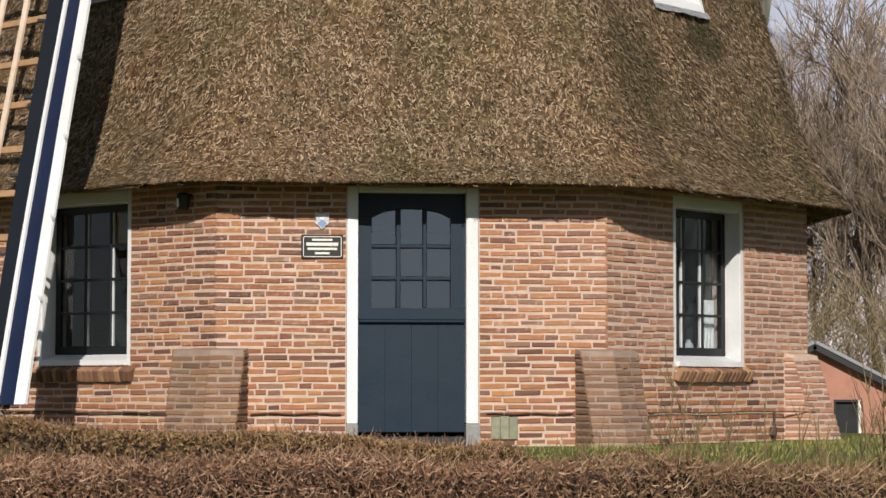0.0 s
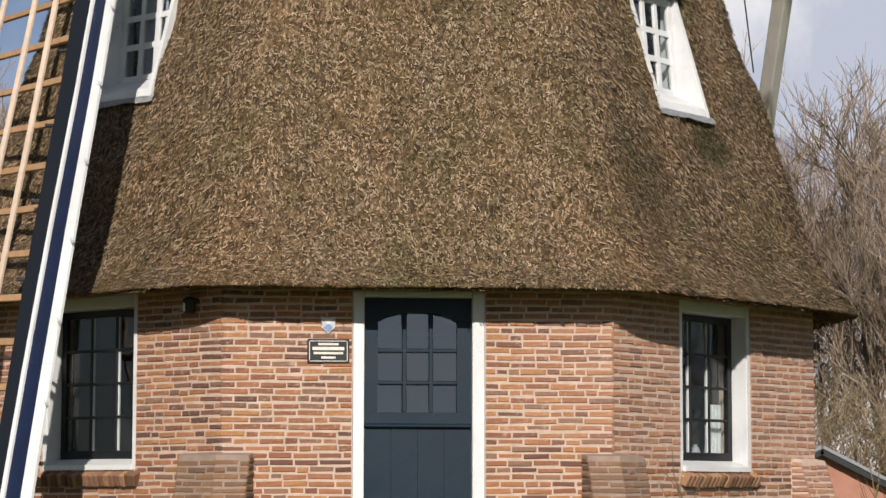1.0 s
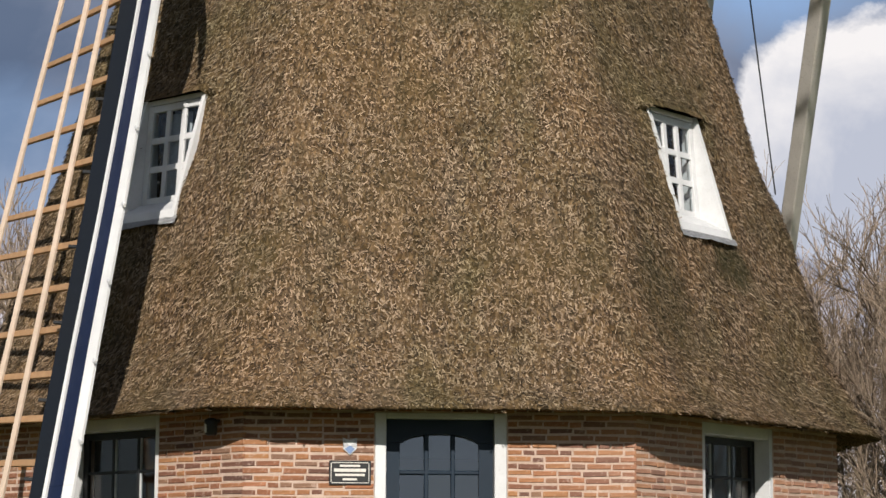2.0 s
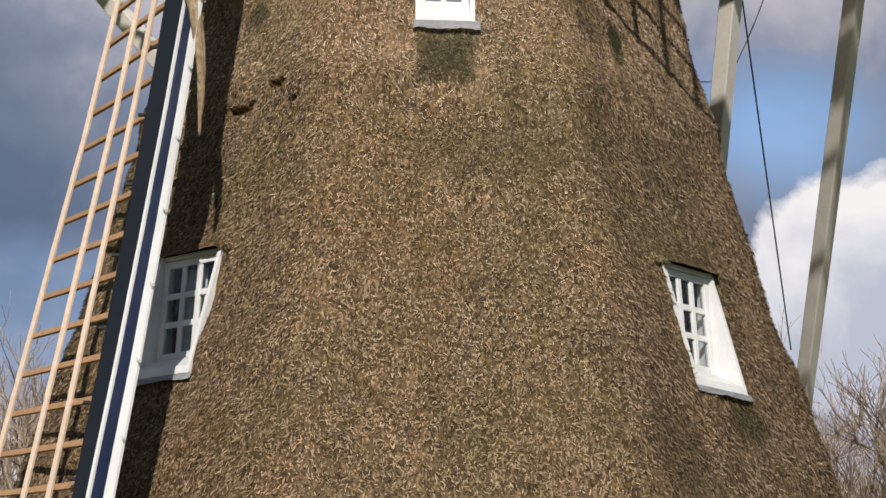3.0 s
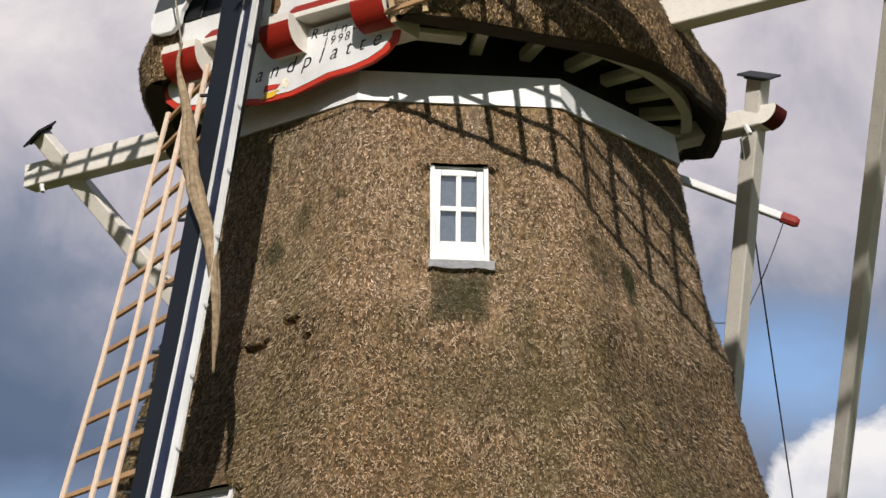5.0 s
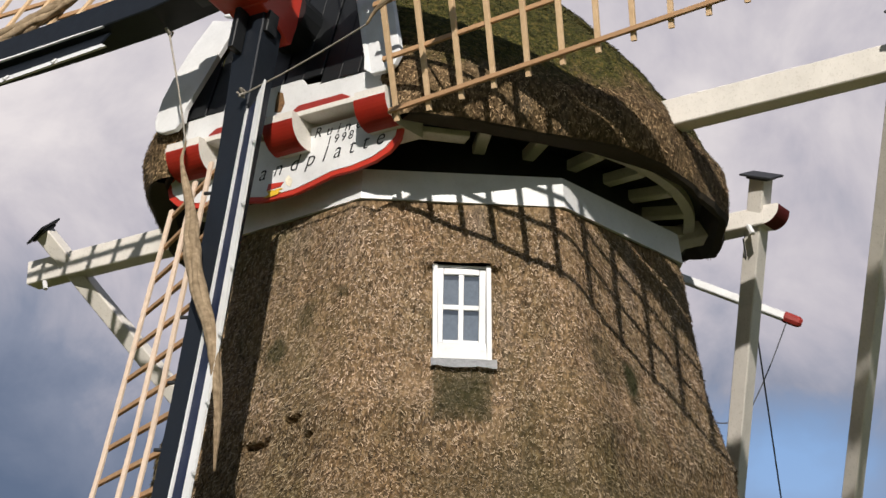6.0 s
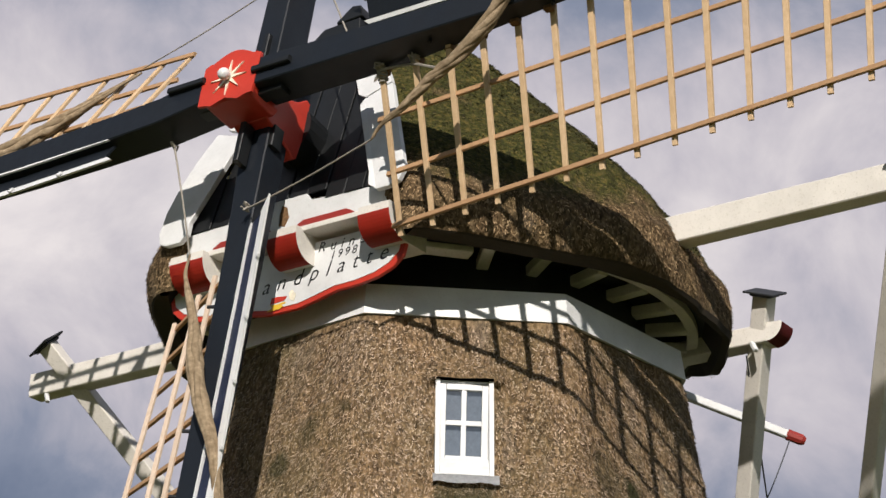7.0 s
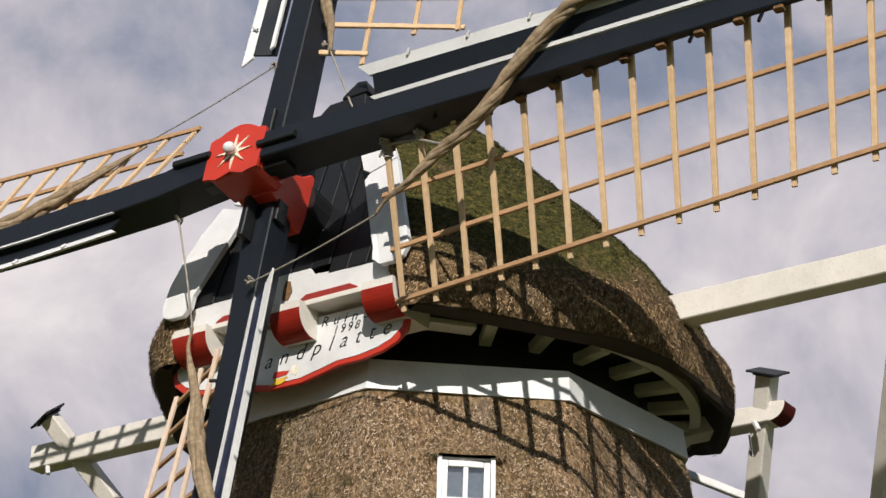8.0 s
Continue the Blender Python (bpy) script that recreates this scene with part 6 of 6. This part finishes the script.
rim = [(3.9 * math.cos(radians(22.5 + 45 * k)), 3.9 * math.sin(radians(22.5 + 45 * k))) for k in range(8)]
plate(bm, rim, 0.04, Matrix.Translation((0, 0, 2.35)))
solid("ceiling", bm, ROOM_SHADE, "unseen ceiling added over the mill's ground floor, coloured as dark as its shade", "ceiling", "structure")


# ---- trees, thicket and shed behind ----
BARK = wood_material("grey bark", (0.25, 0.19, 0.13), (0.15, 0.112, 0.078), 9.0, rough=0.95)
TWIG = leaf_material("bare twigs", ((0.0, (0.10, 0.075, 0.056)), (0.5, (0.26, 0.195, 0.14)), (1.0, (0.45, 0.35, 0.26))), 0.95)


class Sticks:
    """Many thin three-sided sticks in one mesh."""

    def __init__(self):
        self.v, self.f = [], []

    def stick(self, pts, r0, r1):
        n = len(self.v)
        for i, p in enumerate(pts):
            d = (pts[min(i + 1, len(pts) - 1)] - pts[max(i - 1, 0)]).normalized()
            y = d.cross(Vector((0.37, 0.71, 0.21))).normalized()
            z = d.cross(y)
            r = r0 + (r1 - r0) * i / (len(pts) - 1)
            for k in range(3):
                self.v.append(tuple(p + (y * math.cos(2.0944 * k) + z * math.sin(2.0944 * k)) * r))
        for i in range(len(pts) - 1):
            for k in range(3):
                a, b = n + i * 3 + k, n + i * 3 + (k + 1) % 3
                self.f.append((a, b, b + 3, a + 3))

    def mesh(self, name, material):
        me = bpy.data.meshes.new(name)
        me.from_pydata(self.v, [], self.f)
        me.materials.append(material)
        return me


def grow(rnd, start, way, length, bend, n=4):
    pts, p, d = [start], start.copy(), way.normalized()
    for i in range(n):
        d = (d + Vector((rnd.uniform(-1, 1), rnd.uniform(-1, 1), rnd.uniform(-0.5, 0.9))) * bend).normalized()
        p = p + d * (length / n)
        pts.append(p.copy())
    return pts


def branch_off(rnd, way, spread):
    side = way.cross(Vector((rnd.uniform(-1, 1), rnd.uniform(-1, 1), rnd.uniform(-1, 1)))).normalized()
    return (way * math.cos(spread) + side * math.sin(spread)).normalized()


def make_tree(seed, height):
    rnd = random.Random(seed)
    wood, twig = Sticks(), Sticks()
    trunk = grow(rnd, Vector((0, 0, -0.1)), Vector((rnd.uniform(-0.1, 0.1), rnd.uniform(-0.1, 0.1), 1)), height * 0.72, 0.07, 9)
    wood.stick(trunk, 0.17, 0.05)

    def at(path, t):
        k = min(int(t * (len(path) - 1)), len(path) - 2)
        u = t * (len(path) - 1) - k
        return path[k].lerp(path[k + 1], u), (path[k + 1] - path[k]).normalized()

    for i in range(17):
        t = 0.22 + 0.78 * (i + rnd.random()) / 17
        p, d = at(trunk, min(t, 0.999))
        limb = grow(rnd, p, branch_off(rnd, d, rnd.uniform(0.5, 1.0)) + Vector((0, 0, 0.25)), height * rnd.uniform(0.22, 0.36) * (1.25 - 0.6 * t), 0.16, 6)
        wood.stick(limb, 0.065 * (1.3 - t), 0.018)
        for j in range(8):
            p, d = at(limb, rnd.uniform(0.15, 0.99))
            sub = grow(rnd, p, branch_off(rnd, d, rnd.uniform(0.4, 0.9)) + Vector((0, 0, 0.2)), height * rnd.uniform(0.08, 0.17), 0.18, 4)
            twig.stick(sub, 0.027, 0.012)
            for k in range(6):
                p, d = at(sub, rnd.uniform(0.1, 0.99))
                tw = grow(rnd, p, branch_off(rnd, d, rnd.uniform(0.35, 0.8)) + Vector((0, 0, 0.3)), height * rnd.uniform(0.035, 0.085), 0.2, 3)
                twig.stick(tw, 0.016, 0.010)
                for q in range(2):
                    p, d = at(tw, rnd.uniform(0.2, 0.95))
                    twig.stick(grow(rnd, p, branch_off(rnd, d, rnd.uniform(0.3, 0.8)) + Vector((0, 0, 0.3)), height * rnd.uniform(0.02, 0.045), 0.2, 2), 0.010, 0.008)
    tree = thing("tree", "tall bare broad-leaved tree with grey-brown twigs, behind or beside the mill", "tree", (0, 0, 0), "bare trees behind the mill")
    for nm, st, mt in (("trunk", wood, BARK), ("crown", twig, TWIG)):
        ob = new(nm, st.mesh(nm, mt))
        hang(ob, tree)
    return tree


KINDS = [make_tree(s, h) for s, h in ((3, 17.0), (8, 18.0), (21, 15.5))]
rnd = random.Random(12)
places = []
for i in range(22):
    places.append((14.2 + 0.65 * i + rnd.uniform(-0.7, 0.7), 58 + rnd.uniform(-5, 16)))
for i in range(7):
    places.append((-17 + 2.1 * i + rnd.uniform(-0.7, 0.7), 60 + rnd.uniform(-4, 10)))
# unseen trees added beside the mill to darken the right window's reflection
for i in range(5):
    places.append((26 + rnd.uniform(-2, 6), 2.0 + 4.5 * i + rnd.uniform(-1, 1)))
for i, (x, y) in enumerate(places):
    m = Matrix.Translation((x, y, -1.15)) @ Matrix.Rotation(rnd.uniform(0, 6.28), 4, "Z") @ Matrix.Scale(rnd.uniform(0.78, 1.05), 4)
    src = KINDS[i % 3]
    if i < 3:
        src.matrix_basis = m
    else:
        made = copy_thing(src, m)
        made.matrix_basis = m
        for o in made.children:
            o.matrix_parent_inverse = Matrix()
for src in KINDS:
    for o in src.children:
        o.matrix_parent_inverse = Matrix()

thicket = Sticks()
for i in range(9000):
    x = rnd.uniform(15.5, 27)
    y = 52 + rnd.uniform(-4, 5)
    top = 4.6 + 1.6 * noise.noise((x * 0.35, 0, 5)) + 1.2 * noise.noise((x * 1.3, 0, 9))
    z = -1.15 + max(0.0, rnd.random() ** 0.8 * top - 0.5)
    p = Vector((x, y, z))
    d = Vector((rnd.gauss(0, 0.55), rnd.gauss(0, 0.4), rnd.uniform(0.1, 1.0)))
    thicket.stick(grow(rnd, p, d, rnd.uniform(0.5, 1.3), 0.25, 3), rnd.uniform(0.006, 0.016), 0.005)
for i in range(170):
    x, y = rnd.uniform(15.5, 27), 50 + rnd.uniform(-2, 4)
    d = Vector((rnd.gauss(0, 0.7), rnd.gauss(0, 0.3), rnd.uniform(0.3, 1.0)))
    limb = grow(rnd, Vector((x, y, -1.15 + rnd.random() * 2.2)), d, rnd.uniform(1.2, 3.0), 0.22, 7)
    thicket.stick(limb, rnd.uniform(0.022, 0.045), 0.01)
tagged(new("thicket", thicket.mesh("thicket", leaf_material("thicket twigs", ((0.0, (0.06, 0.046, 0.028)), (0.5, (0.24, 0.182, 0.108)), (1.0, (0.43, 0.340, 0.210))), 0.95))), "dense brown bare undergrowth behind the shed", "shrubs", kind="stuff")

# low outbuilding with a gable towards the mill
SY = 40.0
shed = thing("shed", "low terracotta-coloured outbuilding with a grey sheet roof", "shed", (15.0, SY, -1.2))
RENDER_RED = paint("terracotta render", (0.36, 0.175, 0.125), 0.9, 0.3, (0.28, 0.16, 0.12), 0.5)
apex, ridge_x, slope = 1.72, 15.02, 0.50
bm = B()
hole = (15.62, 16.40, -1.18, 0.19)
lowz = lambda x: apex - abs(x - ridge_x) * slope
for x0, x1, z0, top in ((12.0, hole[0], -1.3, None), (hole[1], 18.6, -1.3, None), (hole[0], hole[1], hole[3], None)):
    xs = [x0] + ([ridge_x] if x0 < ridge_x < x1 else []) + [x1]
    plate(bm, [(x0, z0), (x1, z0)] + [(x, lowz(x)) for x in xs[::-1]], 0.25, Matrix.Translation((0, SY + 0.25, 0)) @ Matrix.Rotation(radians(90), 4, "X"))
bmesh.ops.recalc_face_normals(bm, faces=bm.faces[:])
part("wall", bm, RENDER_RED, shed)
ROOF_GREY = flat("grey roof sheet", (0.22, 0.225, 0.24), 0.6)
for sgn in (-1, 1):
    a = Vector((ridge_x, 0, apex))
    d = Vector((sgn, 0, -slope)).normalized()
    nrm = Vector((sgn * slope, 0, 1)).normalized()
    bm = B()
    q = []
    for y in (SY - 0.35, SY + 9):
        for t, h in ((0, 0.02), (4.9, 0.02), (4.9, 0.11), (0, 0.11)):
            q.append(bm.verts.new(a + d * t + nrm * h + Vector((0, y, 0))))
    for i in range(4):
        bm.faces.new((q[i], q[(i + 1) % 4], q[4 + (i + 1) % 4], q[4 + i]))
    bm.faces.new(q[:4][::-1])
    bm.faces.new(q[4:])
    bmesh.ops.recalc_face_normals(bm, faces=bm.faces[:])
    roof_part = part("roof", bm, ROOF_GREY, shed)
    bm = B()
    beam(bm, a + nrm * -0.07 + Vector((0, SY - 0.25, 0)), a + d * 4.8 + nrm * -0.07 + Vector((0, SY - 0.25, 0)), 0.16, 0.14, (0, 1, 0))
    part("verge_board", bm, NEAR_BLACK, roof_part, "dark verge board")
bm = B()
box(bm, (hole[0], SY + 0.1, hole[2]), (hole[1], SY + 0.14, hole[3]))
part("pane", bm, BLACK, shed, "dark green-black window")
for x0, x1, z0, z1 in ((hole[1] - 0.08, hole[1], hole[2], hole[3]), (hole[0], hole[1] - 0.1, hole[3] - 0.07, hole[3]), (hole[0], hole[0] + 0.06, hole[2], hole[3] - 0.07)):
    bm = B()
    box(bm, (x0, SY - 0.02, z0), (x1, SY + 0.12, z1), Matrix(), 0.006)
    part("window_frame", bm, CREAM if x1 == hole[1] else NEAR_BLACK, shed, "window frame")

# ---- hedges and grass in front ----
def leaf_sheet(name, label, category, count, spot, size, material, seed, curl=0.5):
    """Small curled leaves; spot(rnd) gives a place and a way to face."""
    rnd = random.Random(seed)
    v, faces = [], []
    for i in range(count):
        p, face_way = spot(rnd)
        n = (face_way + Vector((rnd.gauss(0, 0.7), rnd.gauss(0, 0.7), rnd.gauss(0, 0.7)))).normalized()
        x = n.cross(Vector((rnd.uniform(-1, 1), rnd.uniform(-1, 1), rnd.uniform(-1, 1)))).normalized()
        y = n.cross(x)
        s = size * rnd.uniform(0.55, 1.3)
        k = len(v)
        v += [tuple(p - x * s), tuple(p + y * s * 0.42 + n * s * curl * 0.3), tuple(p + x * s), tuple(p - y * s * 0.42 + n * s * curl * 0.3)]
        faces += [(k, k + 1, k + 2), (k, k + 2, k + 3)]
    me = bpy.data.meshes.new(name)
    me.from_pydata(v, [], faces)
    me.materials.append(material)
    return tagged(new(name, me), label, category, kind="stuff")


def hedge_a_top(x):
    t = 0.325 - 0.034 * (x + 3) - 0.03 * max(0.0, min(1.0, (x + 2.7) / 0.6)) + 0.05 * noise.noise((x * 1.1, 0, 0)) + 0.03 * noise.noise((x * 4, 1, 0))
    return t - 0.75 * max(0.0, min(1.0, (x + 0.15) / 0.55))


def hedge_b_top(x):
    return 0.155 - 0.02 * max(0.0, x + 1) + 0.06 * noise.noise((x * 1.2, 5, 0)) + 0.045 * noise.noise((x * 4.2, 2, 0))


def hedge_a(rnd):
    x = rnd.uniform(-6.5, 0.5)
    top = hedge_a_top(x)
    if rnd.random() < 0.62:
        return Vector((x, rnd.uniform(-12.35, -11.2), top - rnd.random() ** 2 * 0.12)), Vector((0, -0.4, 0.9))
    return Vector((x, -12.35 - rnd.uniform(-0.1, 0.12), top - rnd.random() ** 0.8 * 0.8)), Vector((0, -1, 0.3))


def hedge_b(rnd):
    x = rnd.uniform(-5.5, 4)
    top = hedge_b_top(x)
    if rnd.random() < 0.4:
        return Vector((x, rnd.uniform(-13.5, -12.35), top - rnd.random() ** 2 * 0.14)), Vector((0, -0.4, 0.9))
    return Vector((x, -13.5 - rnd.uniform(-0.12, 0.12), top - rnd.random() * 0.62)), Vector((0, -1, 0.3))


LEAF_A = leaf_material("olive hedge leaves", ((0.0, (0.045, 0.026, 0.012)), (0.3, (0.105, 0.066, 0.024)), (0.6, (0.19, 0.105, 0.045)), (1.0, (0.32, 0.215, 0.095))))
LEAF_B = leaf_material("brown hedge leaves", ((0.0, (0.045, 0.022, 0.013)), (0.4, (0.15, 0.076, 0.042)), (0.75, (0.27, 0.150, 0.090)), (1.0, (0.42, 0.275, 0.18))), 0.8, (0.4, 1.0, (0.15, 0.118, 0.052)))
leaf_sheet("hedge", "clipped hedge with small olive and brown leaves", "hedge", 70000, hedge_a, 0.0155, LEAF_A, 1)
leaf_sheet("hedge", "low reddish-brown winter hedge of dry leaves and twigs", "hedge", 62000, hedge_b, 0.0150, LEAF_B, 2)

twigs = Sticks()
rnd = random.Random(5)
for i in range(21000):
    x = rnd.uniform(-5, 3.5)
    top = hedge_b_top(x)
    p = Vector((x, -13.55 + rnd.uniform(-0.12, 0.5), top - rnd.random() * 0.6))
    d = Vector((rnd.gauss(0, 0.7), rnd.gauss(-0.1, 0.4), rnd.uniform(-0.1, 0.9)))
    twigs.stick(grow(rnd, p, d, rnd.uniform(0.04, 0.13), 0.5, 4), rnd.uniform(0.0020, 0.0042), 0.0016)
for i in range(2200):
    x = rnd.uniform(-5, 0.3)
    p = Vector((x, rnd.uniform(-12.4, -11.3), hedge_a_top(x) - rnd.random() * 0.08))
    twigs.stick(grow(rnd, p, Vector((rnd.gauss(0, 0.5), rnd.gauss(0, 0.3), 0.8)), rnd.uniform(0.03, 0.09), 0.3, 3), 0.0026, 0.0014)
tagged(new("hedge_twigs", twigs.mesh("hedge_twigs", leaf_material("pale hedge twigs", ((0.0, (0.11, 0.055, 0.030)), (0.5, (0.25, 0.140, 0.080)), (1.0, (0.46, 0.31, 0.20)))))), "tangle of pale brown twigs in the winter hedge", "hedge", kind="stuff")
# added core that closes the hedges, coloured as dark as their inner shade
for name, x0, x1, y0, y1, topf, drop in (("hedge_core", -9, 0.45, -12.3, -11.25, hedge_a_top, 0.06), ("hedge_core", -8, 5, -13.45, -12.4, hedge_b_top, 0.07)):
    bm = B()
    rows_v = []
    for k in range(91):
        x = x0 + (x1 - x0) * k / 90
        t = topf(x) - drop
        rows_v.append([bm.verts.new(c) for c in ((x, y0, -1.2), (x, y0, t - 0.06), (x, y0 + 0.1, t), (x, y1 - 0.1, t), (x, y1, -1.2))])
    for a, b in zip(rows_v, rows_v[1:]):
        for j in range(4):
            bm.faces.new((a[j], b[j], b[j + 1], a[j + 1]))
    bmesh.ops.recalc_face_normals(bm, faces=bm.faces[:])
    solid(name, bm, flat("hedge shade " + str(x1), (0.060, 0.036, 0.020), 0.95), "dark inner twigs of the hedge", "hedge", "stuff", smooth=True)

# saplings that stand out of the low hedge
SAPLING = leaf_material("green-brown shoots", ((0.0, (0.13, 0.095, 0.045)), (1.0, (0.27, 0.205, 0.105))))


def sapling(x, y, h, seed):
    rnd = random.Random(seed)
    st = Sticks()
    for k in range(rnd.randint(4, 6)):
        stem = grow(rnd, Vector((x + rnd.uniform(-0.08, 0.08), y, -0.9)), Vector((rnd.uniform(-0.12, 0.12), 0, 1)), (h + 0.9) * rnd.uniform(0.75, 1.0), 0.05, 9)
        st.stick(stem, 0.009, 0.003)
        for j in range(16):
            q = rnd.uniform(0.45, 0.98)
            i = min(int(q * 9), 8)
            st.stick(grow(rnd, stem[i].lerp(stem[i + 1], 0.5), Vector((rnd.choice((-1, 1)) * rnd.uniform(0.15, 0.5), rnd.uniform(-0.3, 0.3), 1)), rnd.uniform(0.10, 0.26), 0.16, 4), 0.0032, 0.0012)
    me = st.mesh("shoot", SAPLING)
    tagged(new("shoot", me), "thin green-brown bare shoots standing up from the low hedge", "shrub", "shoots in the hedge")


for i, (x, y, h) in enumerate(((0.10, -12.9, 0.45), (0.48, -13.0, 0.62), (0.58, -12.8, 0.4), (0.95, -13.1, 0.45), (1.33, -12.9, 0.5), (1.58, -13.1, 0.75), (1.66, -12.9, 0.95), (1.78, -13.0, 0.5), (-0.75, -13.0, 0.22), (2.2, -12.9, 0.6))):
    sapling(x, y, h, 40 + i)

# rough stone at the end of the clipped hedge
bm = B()
bmesh.ops.create_icosphere(bm, subdivisions=4, radius=1.0)
for vert in bm.verts:
    p = vert.co.copy()
    k = 1 + 0.16 * noise.noise(p * 1.7) + 0.05 * noise.noise(p * 6)
    vert.co = Vector((-3.17, -10.8, -0.06)) + Vector((p.x * 0.36, p.y * 0.22, p.z * 0.46)) * k
solid("stone", bm, STONE, "rough grey stone standing behind the hedge", "stone", smooth=True)

# grass between hedge and wall
v, faces = [], []
rnd = random.Random(9)
for i in range(26000):
    x, y = rnd.uniform(-3, 8.5), rnd.uniform(-11.5, -1.5)
    if math.hypot(x, y) < 4.85 or (x < 0 and y < -8):
        continue
    z = ground_height(x, y)
    h, w = rnd.uniform(0.02, 0.06), rnd.uniform(0.003, 0.007)
    a = rnd.uniform(0, 3.14)
    lean = Vector((rnd.gauss(0, 0.35), rnd.gauss(0, 0.35), 1)) * h
    k = len(v)
    v += [(x - w * math.cos(a), y - w * math.sin(a), z - 0.01), (x + w * math.cos(a), y + w * math.sin(a), z - 0.01), (x + lean.x, y + lean.y, z + lean.z)]
    faces.append((k, k + 1, k + 2))
me = bpy.data.meshes.new("grass")
me.from_pydata(v, [], faces)
me.materials.append(leaf_material("grass blades", ((0.0, (0.120, 0.120, 0.030)), (0.5, (0.205, 0.215, 0.052)), (0.85, (0.29, 0.28, 0.085)), (1.0, (0.40, 0.32, 0.16)))))
tagged(new("grass", me), "short green grass with dry blades at the foot of the mill", "grass", kind="stuff")


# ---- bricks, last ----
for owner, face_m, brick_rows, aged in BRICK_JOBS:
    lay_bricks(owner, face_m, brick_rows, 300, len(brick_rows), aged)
